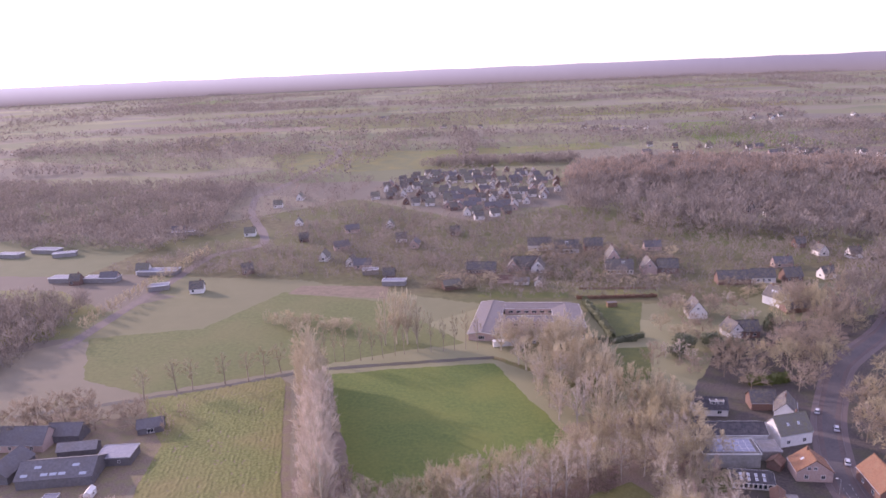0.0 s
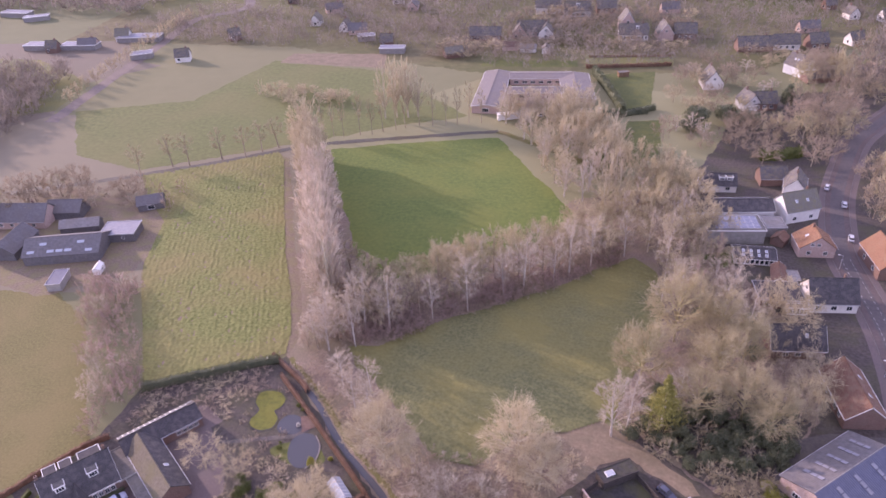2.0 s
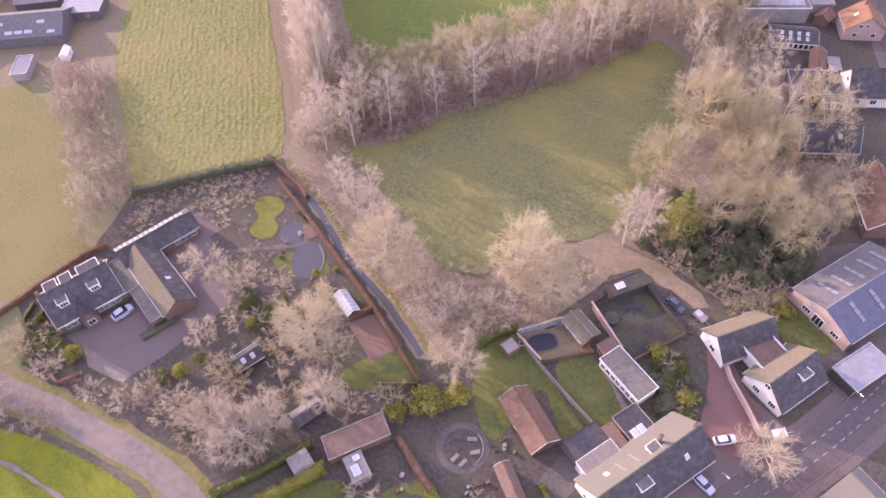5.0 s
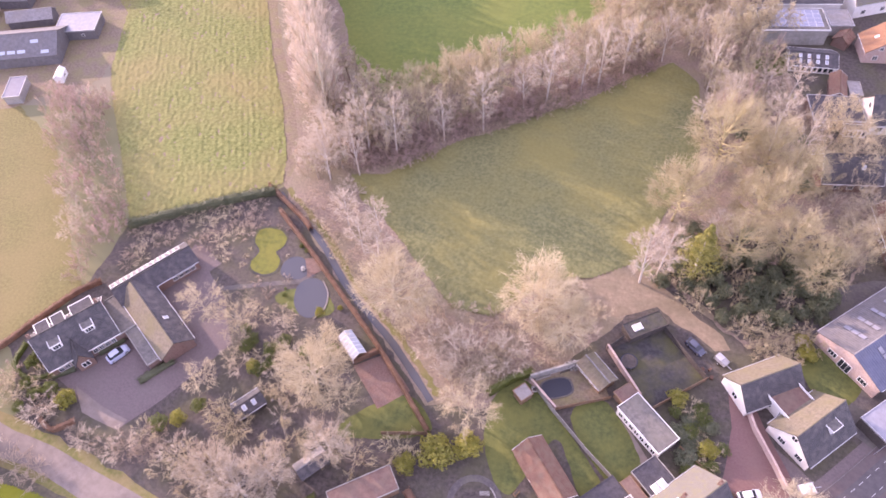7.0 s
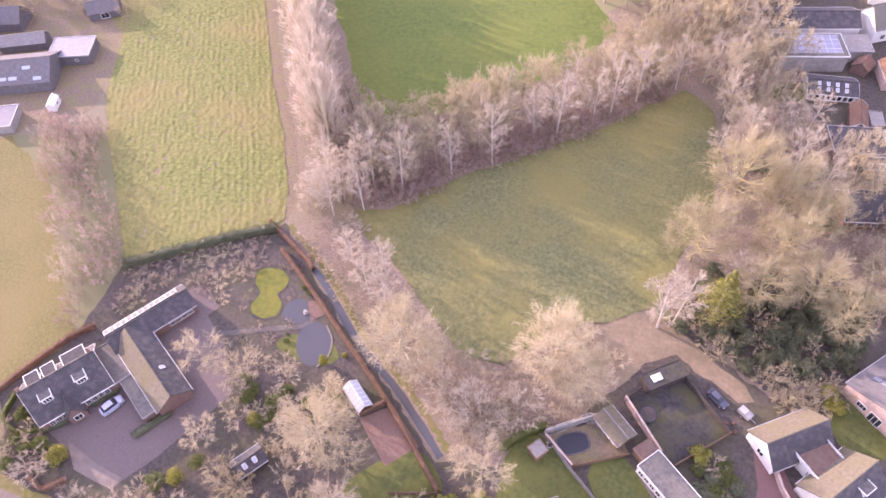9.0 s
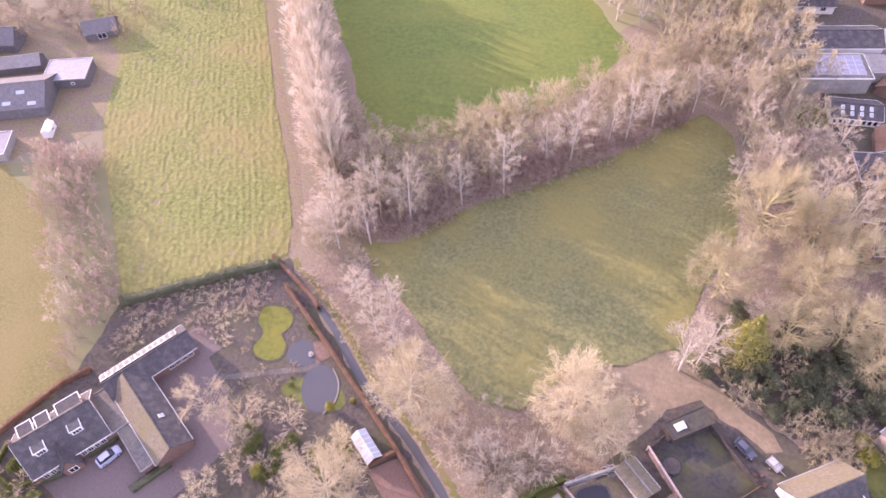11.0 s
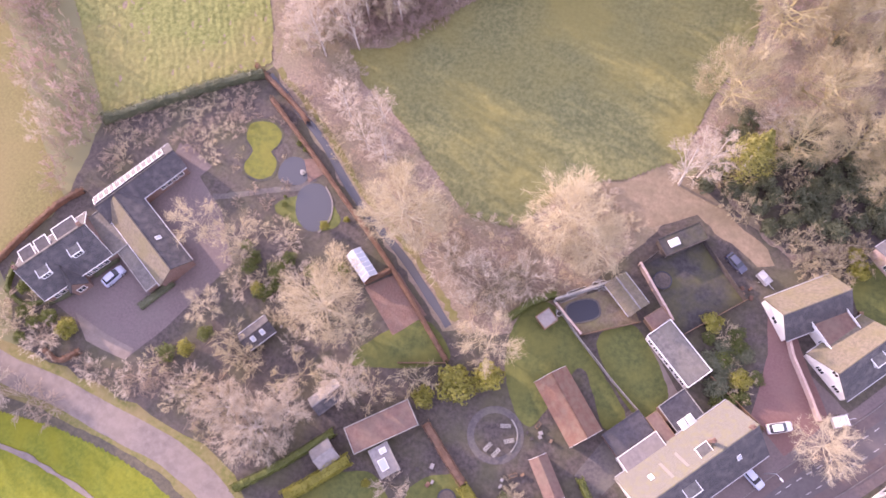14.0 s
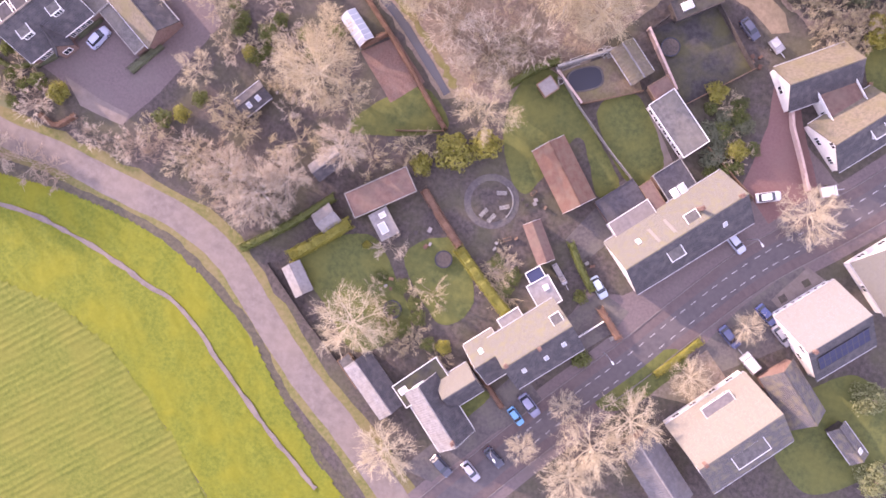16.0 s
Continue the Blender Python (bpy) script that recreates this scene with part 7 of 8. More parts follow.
for x, y, h, r in ((-19, 69.8, 4.5, 4.4), (-14, 72.5, 4, 3.6), (-24, 66.5, 3.5, 2.6), (22.4, 91.2, 3, 2.4), (28.2, 82.2, 3, 2.4), (-91.7, 62.9, 4, 2.6), (-59.1, 78.2, 2.6, 1.8), (-12.1, 36.2, 3, 1.8), (-50.5, 93, 3, 1.2), (-68.6, 64.6, 3, 2), (-30, 50.2, 2, 1)):
    plant("yellow", x, y, h, r)
for x, y, h, r in ((27.2, 87.9, 3, 2), (25, 85, 2.5, 2), (-56.2, 79.4, 2.5, 1.6), (-62, 82, 3, 2), (-57, 82.5, 3, 2.2), (-66, 68, 2.5, 2), (11.8, 40.5, 2, 2.2), (8.9, 50.9, 2.2, 1.7), (-72, 63, 2.2, 2.4)):
    plant("green", x, y, h, r)
plant("pruned", 60.1, 46.9, 5, 3.6)
plant("pruned", 64, 33.6, 5, 3.8)
# Added mostly out of view, to throw shade over the lane and margin.
scatter([(-132, 49), (-106, 47.5), (-107, 52.5), (-132, 55)], ["tan", "olive", "tan"], 10, 3.6, 91, (7, 11), "trees beside the lane")
# meadow rim, wood, scrub
scatter([(-70, 148), (-61, 147), (-56, 157), (-64, 163), (-75, 168)], ["wineshrub", "birch", "slender"], 12, 3.0, 71, (5, 13), "trees at the foot of the poplars")
scatter([(-69, 127), (-60, 130), (-60, 146), (-68, 144)], ["pinkshrub", "pinkshrub", "slender", "birch"], 18, 2.6, 72, (5, 15), "trees at the meadow corner")
scatter([(23, 168), (31, 160), (42, 172), (46, 184), (38, 196), (22, 190)], ["brownshrub", "wineshrub", "pinkshrub", "slender", "birch"], 32, 3.0, 73, (6, 15), "trees between meadow and houses")
for path_, kd in (([(-73.5, 110.5), (-71.5, 112.5), (-63, 112.6)], "brownshrub"), ([(-62.5, 110), (-58.5, 107.4)], "green"), ([(-72, 98.5), (-71.6, 103), (-72.6, 107)], "oliveshrub"), ([(-62, 99), (-59.5, 96.5), (-59, 92.5)], "green"),
                  ([(-49, 96.5), (-46, 95)], "yellow"), ([(-66, 96.6), (-62, 93.5), (-58, 90)], "brownshrub"), ([(-49.5, 90.5), (-46.5, 88)], "brownshrub"), ([(-61.5, 106.8), (-63, 105.6)], "shrub")):
    for x, y in along(path_, 1.9, 75, 0.5):
        h_ = trng.uniform(0.6, 1.2)
        plant(kd, x, y, h_, h_ * 0.75, "small plants round the ponds")
scatter([(-62, 146), (-56, 139), (-40, 147), (-12, 170), (11, 189), (6, 198), (-20, 180), (-46, 159), (-64, 153)], ["slender", "slender", "slender", "tan", "birch", "slender"], 40, 3.3, 11, (12, 18), "trees between meadow and pasture")
scatter([(-62, 158), (-45, 163), (-22, 181), (-9, 200), (4, 214), (8, 200), (-18, 180), (-44, 158)], ["slender", "tan", "olive"], 20, 3.6, 12, (9, 14), "trees at the pasture edge")
scatter([(-60, 140), (-58, 132.5), (-46, 136.5), (-36, 146.5), (-10, 166.5), (13, 188), (8, 195), (-14, 175), (-40, 153), (-60, 150)], ["wineshrub", "wineshrub", "wineshrub", "brownshrub"], 130, 1.7, 13, (2.6, 5.6), "scrub at the meadow edge")
scatter([(16, 124), (22, 140), (24, 175), (34, 190), (47, 180), (53, 158), (58, 138), (48, 116), (34, 109)], ["olive", "olive", "birch"], 4, 9, 14, (11, 14), "trees of the small wood")
scatter([(14, 118), (34, 108), (49, 114), (56, 134), (40, 128), (22, 130)], ["evergreen", "evergreen", "evergreen", "oliveshrub"], 62, 2.3, 15, (2.4, 5.2), "evergreen shrubs in the wood")
scatter([(15, 124), (24, 150), (26, 178), (45, 176), (52, 150), (44, 126)], ["wineshrub", "brownshrub", "evergreen", "wineshrub"], 26, 3.4, 16, (2, 5), "shrubs in the wood")
scatter([(36, 106), (46, 112), (48, 106), (40, 102)], ["oliveshrub", "shrub", "yellow"], 12, 2.2, 17, (2.5, 4), "shrubs behind the villa")
scatter([(-66, 124), (-53, 114), (-41, 103), (-29, 94), (-18, 84), (-8, 86), (8, 106), (-2, 115), (-14, 100), (-30, 102), (-44, 116), (-56, 130)], ["shrub", "brownshrub", "pinkshrub"], 54, 3.0, 18, (2.0, 4.2), "scrub beside the meadow")
scatter([(22, 188), (32, 194), (40, 203), (33, 236), (22, 250), (14, 232), (4, 205)], ["slender", "tan", "olive", "birch"], 40, 4.0, 19, (12, 17), "trees behind the halls")
scatter([(-10, 222), (4, 216), (14, 236), (12, 262), (-20, 290), (-44, 294), (-30, 262)], ["poplar", "tan", "birch", "poplar"], 46, 4.4, 20, (12, 18), "tall trees at the pasture corner")
scatter([(-106, 88), (-103, 104), (-131, 144), (-146, 142), (-138, 128), (-112, 97)], ["brownshrub", "wineshrub", "wineshrub", "pinkshrub"], 54, 2.7, 21, (4.5, 8.5), "scrub strip beside the field")
scatter([(-100, 106), (-74, 122), (-72.5, 112), (-74, 104), (-80, 101), (-88, 105), (-98, 94)], ["brownshrub", "brownshrub", "shrub"], 26, 2.8, 22, (0.8, 1.8), "garden shrubs behind the farmhouse")
scatter([(-108, 62), (-98, 57), (-93, 60), (-96, 66), (-104, 70)], ["brownshrub", "shrub", "green"], 12, 2.6, 23, (2, 4), "shrubs in front of the farmhouse")
scatter([(-76, 57), (-66, 53.5), (-52, 48.5), (-46, 52), (-60, 60), (-72, 61)], ["brownshrub", "shrub", "oliveshrub"], 26, 2.6, 24, (2.4, 4.5), "hedgerow shrubs beside the lane")
scatter([(-66, 78), (-56, 74), (-48, 70), (-44, 88), (-56, 92), (-64, 90)], ["shrub", "green", "oliveshrub", "pinkshrub"], 26, 2.4, 25, (1.4, 3.2), "shrubs in the orchard garden")
scatter([(-6, 56), (-3, 52), (-3, 47), (-8, 49)], ["shrub", "green", "pinkshrub", "oliveshrub"], 12, 1.4, 26, (0.8, 1.6), "garden bed shrubs")
scatter([(-26, 48), (-18, 42), (-12, 34), (-20, 34), (-27, 42)], ["shrub", "green", "oliveshrub"], 14, 2.0, 27, (1.0, 2.4), "garden shrubs")
scatter([(20, 92), (29, 90), (32, 80), (26, 76), (21, 84)], ["green", "evergreen", "shrub"], 16, 2.0, 28, (1.0, 2.6), "garden shrubs behind the annex")
scatter([(56, 128), (62, 150), (58, 168), (48, 172), (50, 150)], ["birch", "shrub", "pinkshrub", "tan"], 18, 3.5, 29, (6, 13), "trees behind the street houses")
for x, y, h, r in ((36, 297, 11, 6.5), (48, 300, 11, 6.5), (74, 321, 14, 3.4), (33, 290, 7, 5), (58, 303, 7, 5.5), (78, 300, 8, 5)):
    plant("evergreen", x, y, h, r, "dark evergreens in the village")
for x, y, h, r in ((68, 289, 9, 5.5), (112, 343, 11, 6.5), (40, 322, 9, 5), (30, 345, 9, 4.5), (52, 352, 9, 5)):
    plant("pinktree", x, y, h, r, "rosy trees in the village")
scatter([(26, 310), (60, 310), (76, 268), (44, 258), (20, 280)], ["dusk", "dusk", "birch", "olive"], 16, 5.0, 30, (6, 11), "garden trees in the village")
scatter([(20, 312), (34, 330), (36, 372), (70, 392), (110, 392), (100, 376), (76, 380), (72, 340), (52, 334), (50, 312)], ["dusk", "tan", "dusk", "birch"], 20, 6, 61, (5, 9), "garden trees round the houses")
scatter([(-104, 362), (-64, 372), (-20, 392), (40, 392), (40, 402), (-20, 404), (-68, 396), (-104, 390)], ["dusk", "dusk", "tan"], 28, 5, 62, (3, 6), "garden trees along the village edge")
scatter([(-70, 422), (40, 426), (40, 455), (-66, 455)], ["dusk", "dusk", "tan"], 26, 6, 63, (5, 9), "trees between the houses")
scatter([(-46, 282), (-12, 292), (-6, 304), (-20, 306), (-46, 300)], ["poplar", "birch", "poplar"], 26, 2.8, 64, (10, 15), "slender trees before the school")
scatter([(72, 262), (84, 268), (112, 330), (118, 390), (90, 380), (76, 320)], ["olive", "dusk", "dusk", "pinktree"], 38, 5.5, 31, (9, 16), "park trees in the village")
scatter([(88, 215), (110, 215), (112, 280), (92, 262)], ["olive", "dusk", "tan"], 16, 5.5, 32, (9, 14), "trees across the street")
scatter([(84, 110), (110, 120), (112, 200), (92, 190)], ["olive", "dusk", "shrub"], 16, 6, 33, (7, 12), "garden trees across the street")
for k, (x, y) in enumerate(along([(-130, 261), (-116, 258), (-99, 264), (-79, 276), (-50, 285)], 5.2, 5, 0.8)):
    plant("slender", x, y, 18 + 2 * math.sin(k * 2.1), 2.0, "far row of slender trees")
for x, y, h in ((-93, 283, 29), (-98, 281, 27), (-88, 284, 28), (-84, 286, 24), (-90, 289, 27), (-95, 288, 25)):
    plant("poplar", x, y, h, 4.0, "clump of tall poplars")
for x, y in ((-176.4, 209.8), (-168, 219.5), (-162, 222), (-142.6, 233.5), (-138, 239), (-151, 229), (-132.8, 244)):
    plant("slender", x, y, 14, 3.4, "trees along the far ditch")
scatter([(-176, 300), (-150, 306), (-120, 300), (-140, 286)], ["shrub", "tan"], 14, 4, 34, (4, 8), "copse in the pasture")
scatter([(-215, 185), (-190, 198), (-172, 190), (-200, 160), (-225, 165)], ["dusk", "dusk", "slender"], 14, 6, 35, (8, 12), "trees round the west farm")

# ---- far woods: uncountable, one object each ----
def woods(name, poly, n, hr, mat, label, seed, per=46, wr=3.4, wide=0.5):
    rng = np.random.default_rng(seed)
    P = []
    xs, ys = [p[0] for p in poly], [p[1] for p in poly]
    while len(P) < n:
        p = (rng.uniform(min(xs), max(xs)), rng.uniform(min(ys), max(ys)))
        if inside(p, poly):
            P.append(p)
    P = np.array(P)
    H = rng.uniform(*hr, n)
    idx = np.repeat(np.arange(n), per)
    m = len(idx)
    a = rng.uniform(0, 2 * math.pi, m)
    f = rng.uniform(0.12, 0.85, m)
    rad = (wr * np.sqrt(rng.random(m)) * np.sin(np.pi * np.clip(f + 0.1, 0, 1)) ** 0.6) * (H[idx] / 12)
    R = np.column_stack([P[idx, 0] + np.cos(a) * rad, P[idx, 1] + np.sin(a) * rad, H[idx] * f])
    D = np.column_stack([np.cos(a) * 0.6, np.sin(a) * 0.6, np.full(m, 1.0)]) + rng.normal(0, 0.35, (m, 3))
    D /= np.linalg.norm(D, axis=1, keepdims=True)
    V, F = slivers(rng, R, D, H[idx] * rng.uniform(0.16, 0.3, m), wide * hr[1] / 14)
    tagged(new(name, flat_mesh(name, V, F, M[mat])), label, "woods", kind="stuff")


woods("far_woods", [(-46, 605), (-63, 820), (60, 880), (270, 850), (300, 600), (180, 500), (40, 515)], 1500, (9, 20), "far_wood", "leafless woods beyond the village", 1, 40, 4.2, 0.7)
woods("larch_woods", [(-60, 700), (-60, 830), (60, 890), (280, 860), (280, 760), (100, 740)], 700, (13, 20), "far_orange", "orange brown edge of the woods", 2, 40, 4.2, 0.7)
woods("west_woods", [(-774, 699), (-414, 710), (-320, 480), (-330, 420), (-474, 420), (-640, 520)], 2600, (8, 13), "far_wood", "woods west of the lane in a haze-lightened colour", 3, 18, 4.0, 0.9)
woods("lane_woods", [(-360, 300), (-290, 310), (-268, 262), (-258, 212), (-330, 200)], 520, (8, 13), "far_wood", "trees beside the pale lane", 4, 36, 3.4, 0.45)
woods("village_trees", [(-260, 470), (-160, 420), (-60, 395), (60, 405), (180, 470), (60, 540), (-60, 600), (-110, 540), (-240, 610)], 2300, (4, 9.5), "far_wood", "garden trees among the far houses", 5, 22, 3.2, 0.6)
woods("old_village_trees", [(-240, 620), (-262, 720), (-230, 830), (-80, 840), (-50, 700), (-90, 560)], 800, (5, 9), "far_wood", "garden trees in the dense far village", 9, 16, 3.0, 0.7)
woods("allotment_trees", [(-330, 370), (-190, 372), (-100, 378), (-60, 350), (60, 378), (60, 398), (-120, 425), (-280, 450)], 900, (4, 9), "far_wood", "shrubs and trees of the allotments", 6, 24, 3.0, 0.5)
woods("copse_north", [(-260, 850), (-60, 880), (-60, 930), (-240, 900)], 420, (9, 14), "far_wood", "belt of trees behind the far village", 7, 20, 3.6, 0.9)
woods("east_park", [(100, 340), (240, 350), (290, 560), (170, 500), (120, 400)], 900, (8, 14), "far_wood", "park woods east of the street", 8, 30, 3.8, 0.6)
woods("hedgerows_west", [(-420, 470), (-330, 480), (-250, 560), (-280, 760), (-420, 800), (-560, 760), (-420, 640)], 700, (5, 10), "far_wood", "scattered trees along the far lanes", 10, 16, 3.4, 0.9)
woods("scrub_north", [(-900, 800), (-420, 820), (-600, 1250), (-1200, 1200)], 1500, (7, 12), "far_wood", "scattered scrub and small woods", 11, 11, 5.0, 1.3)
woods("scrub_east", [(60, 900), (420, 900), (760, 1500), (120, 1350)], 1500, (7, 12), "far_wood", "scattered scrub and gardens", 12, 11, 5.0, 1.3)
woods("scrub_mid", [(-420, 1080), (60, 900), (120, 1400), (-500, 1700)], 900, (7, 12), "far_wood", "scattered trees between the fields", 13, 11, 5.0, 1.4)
wr_ = random.Random(77)
for k in range(84):
    d = wr_.uniform(1000, 4500)
    a = radians(wr_.uniform(66, 142))
    cx, cy, ln, an = d * math.cos(a), d * math.sin(a), wr_.uniform(120, 420) * (0.6 + d / 2500), radians(wr_.choice((8, 20, 28, 100)) + wr_.uniform(-9, 9))
    wd = wr_.uniform(10, 50) * (0.5 + d / 2200)
    ux, uy = math.cos(an), math.sin(an)
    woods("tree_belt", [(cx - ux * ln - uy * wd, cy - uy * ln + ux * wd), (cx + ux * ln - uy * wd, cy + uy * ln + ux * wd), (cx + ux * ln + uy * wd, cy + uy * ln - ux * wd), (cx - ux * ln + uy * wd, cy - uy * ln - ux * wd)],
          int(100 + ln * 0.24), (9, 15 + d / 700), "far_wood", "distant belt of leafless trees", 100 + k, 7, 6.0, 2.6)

for x, y in along([(-68, 123), (-56, 112.5), (-43.5, 100.8), (-30.5, 91)], 2.4, 41, 0.6):
    plant(trng.choice(["shrub", "pinkshrub", "oliveshrub"]), x, y, trng.uniform(1.2, 2.4), 1.6, "low scrub beside the ditch")
for k, (x, y) in enumerate(along([(-258, 262), (-266, 300), (-275, 358), (-284, 420)], 9, 6, 0.6)):
    plant("tan", x, y, 8, 3.0, "trees along the pale lane")
scatter([(-225, 150), (-205, 145), (-185, 132), (-190, 122), (-215, 130)], ["dusk", "brownshrub"], 12, 4, 51, (4, 9), "trees round the west farm")
scatter([(-176, 205), (-150, 200), (-146, 186), (-160, 184), (-180, 196)], ["dusk", "brownshrub"], 9, 4, 52, (4, 8), "trees round the field barn")

# ---- hedges, walls and fences ----
hedge([(-69.2, 116.9), (-58.8, 108.2), (-48.9, 99.6), (-35.6, 87.8), (-21.7, 73.6)], 0.8, 1.7, "leaf_rust", "long clipped rusty beech hedge round the garden", 60, 0.15, 0.1, 1)
hedge([(-75, 123.8), (-64, 116.5), (-60.5, 113.5)], 0.9, 1.6, "leaf_rust", "rusty beech hedge at the garden corner", 60, 0.15, 0.1, 2)
hedge([(-35.6, 87.8), (-40, 84)], 0.7, 1.6, "leaf_rust", "short rusty hedge beside the greenhouse", 60, 0.15, 0.1, 3)
hedge([(-102.3, 104.9), (-92, 111.4), (-80.9, 118.2), (-72.8, 122.4)], 1.6, 2.2, "leaf_dark", "dark hedge between the field and the garden", 90, 0.2, 0.12, 4)
hedge([(-125, 50), (-118, 61), (-112.1, 70.8), (-108.7, 77.6), (-104.3, 85.6), (-100.5, 89.5)], 0.9, 1.4, "leaf_rust", "rusty hedge along the pasture", 60, 0.15, 0.12, 5)
hedge([(-42.7, 44.8), (-38, 49.1), (-33.8, 53.3)], 2.0, 2.2, "leaf_yellow", "broad yellow green hedge across the garden", 150, 0.2, 0.15, 6)
hedge([(-13.8, 53.6), (-8.8, 49.4), (-3, 44.8)], 1.8, 1.9, "leaf_yellow", "yellow green hedge between two gardens", 130, 0.18, 0.15, 7)
hedge([(-22.5, 62.2), (-17.6, 57.5), (-13.9, 54.1)], 1.4, 1.5, "leaf_rust", "rusty hedge between two gardens", 60, 0.15, 0.15, 8)
hedge([(12.7, 49.9), (17.2, 45.6)], 1.1, 1.3, "leaf_rust", "rusty brown hedge beside the yard", 70, 0.15, 0.15, 9)
hedge([(-51.8, 43.8), (-45, 49.6), (-37.7, 57)], 1.3, 1.8, "leaf_green", "green hedge at the edge of the garden", 90, 0.18, 0.15, 10)
hedge([(4.9, 59.7), (8, 55.4), (10.8, 52.5)], 1.1, 1.6, "leaf_green", "green hedge beside the parked car", 80, 0.18, 0.15, 11)
hedge([(24.9, 41.1), (30.9, 48.9)], 1.1, 1.0, "leaf_yellow", "low yellow green hedge beside the road", 90, 0.16, 0.12, 12)
hedge([(-6.6, 34.9), (0.7, 28.4)], 0.8, 1.2, "leaf_rust", "rusty hedge beside the double house", 60, 0.15, 0.12, 13)
hedge([(-12.6, 83.7), (-9, 87.5), (-5.2, 90)], 1.3, 1.8, "leaf_green", "green hedge behind the play hut", 90, 0.18, 0.12, 14)
hedge([(-94.6, 58), (-91.4, 56.8), (-88.2, 59.4)], 0.8, 1.3, "leaf_rust", "rusty hedge at the drive entrance", 60, 0.15, 0.12, 15)
hedge([(-80.2, 69.9), (-75.7, 75.9)], 1.4, 0.9, "leaf_dark", "low dark box hedge in the drive", 100, 0.14, 0.08, 16)
hedge([(-107.6, 72), (-107, 67.4), (-102.5, 65.2), (-97.8, 67.2)], 0.8, 1.1, "leaf_green", "curled clipped hedge beside the farmhouse", 70, 0.14, 0.08, 17)
hedge([(-104.5, 71.4), (-104, 68.8), (-101.5, 67.8)], 0.7, 1.0, "leaf_green", "inner curl of the clipped hedge", 70, 0.14, 0.08, 18)
hedge([(-98, 66.8), (-94.5, 69.6)], 1.5, 0.9, "leaf_dark", "dark box bed under the windows", 90, 0.14, 0.08, 19)
hedge([(-91.5, 73.8), (-88.2, 78)], 1.5, 0.9, "leaf_dark", "dark box bed beside the porch", 90, 0.14, 0.08, 20)
hedge([(4.5, 300), (19, 311)], 1.8, 2.4, "leaf_dark", "tall clipped hedge beside the lawn", 24, 0.35, 0.05, 22)
fence([(-46.5, 42.4), (-36.9, 34.1), (-29.2, 28.2)], 1.5, "dark timber fence along the lane", "wood_dark")
fence([(-5.4, 88.6), (-0.2, 83.4), (7, 77.1), (13.9, 71.7)], 1.7, "pale timber fence between the lawns", "concrete")
fence([(23.3, 81.6), (27, 79), (32.9, 75)], 1.5, "timber fence beside the red drive", "wood")
fence([(10.1, 43.7), (13.9, 47.8)], 1.1, "white picket gate beside the hedge", "white", gap=1.4)
fence([(-21.7, 73.2), (-30, 71.2)], 1.5, "orange brown timber fence below the lawn", "wood")
brick_wall([(-5.2, 88.8), (6.6, 96.0)], 2.0, "grey wall behind the pool", "concrete")
brick_wall([(-5.0, 88.2), (0.4, 83.7)], 1.6, "pale brick wall of the pool yard", "pink")
fence([(0.6, 83.7), (10.2, 88.4)], 1.3, "rusty timber fence of the pool yard", "wood")
sheet("pool_terrace", [(-4.6, 88.2), (6.4, 95.4), (10.2, 88.4), (0.7, 84)], 0.07, M["trail"], "brown gravel terrace round the pool", "terrace", jitter=0.08)


def pool():
    p = root("swimming_pool", pose(0.05, 88.2, 0.07, 0, 0, 26), "rounded swimming pool with a dark blue cover", "swimming pool")
    out = [(2.9 * math.copysign(abs(math.cos(a)) ** 0.7, math.cos(a)), 1.9 * math.copysign(abs(math.sin(a)) ** 0.7, math.sin(a))) for a in np.linspace(0, 2 * math.pi, 28, endpoint=False)]
    bm = bmesh.new()
    a = [bm.verts.new((x, y, 0.14)) for x, y in out]
    bm.faces.new(a)
    part("pool_cover", bm, M["pool"], p, "dark blue pool cover")
    bm = bmesh.new()
    rings = [[bm.verts.new((x * k, y * k, z)) for x, y in out] for k, z in ((1.0, 0.1), (1.0, 0.18), (1.13, 0.18), (1.14, 0.0))]
    for r0, r1 in zip(rings, rings[1:]):
        for i in range(28):
            bm.faces.new((r0[i], r0[(i + 1) % 28], r1[(i + 1) % 28], r1[i]))
    bmesh.ops.recalc_face_normals(bm, faces=bm.faces[:])
    part("coping", bm, M["yard"], p, "grey stone pool edge")


pool()


def trampoline(x, y, r, label):
    t = root("trampoline", pose(x, y, 0.05), label, "trampoline")
    bm = bmesh.new()
    bmesh.ops.create_circle(bm, cap_ends=True, segments=20, radius=r * 0.88, matrix=Matrix.Translation((0, 0, 0.72)))
    part("mat", bm, M["wood_dark"], t)
    bm = bmesh.new()
    rings = [[bm.verts.new((math.cos(k * math.pi / 10) * q, math.sin(k * math.pi / 10) * q, z)) for k in range(20)] for q, z in ((r * 0.87, 0.7), (r * 0.9, 0.78), (r, 0.76), (r, 0.68), (r * 0.87, 0.7))]
    for a, b in zip(rings, rings[1:]):
        for i in range(20):
            bm.faces.new((a[i], a[(i + 1) % 20], b[(i + 1) % 20], b[i]))
    part("rim_pad", bm, M["pool"], t, "dark blue rim pad")
    for k in range(4):
        a = k * math.pi / 2 + 0.4
        part("leg", boxes((math.cos(a) * r * 0.93 - 0.03, math.cos(a) * r * 0.93 + 0.03, math.sin(a) * r * 0.93 - 0.03, math.sin(a) * r * 0.93 + 0.03, 0, 0.7)), M["steel"], t)


trampoline(-16.0, 51.2, 1.6, "round trampoline with a dark mat on the lawn")
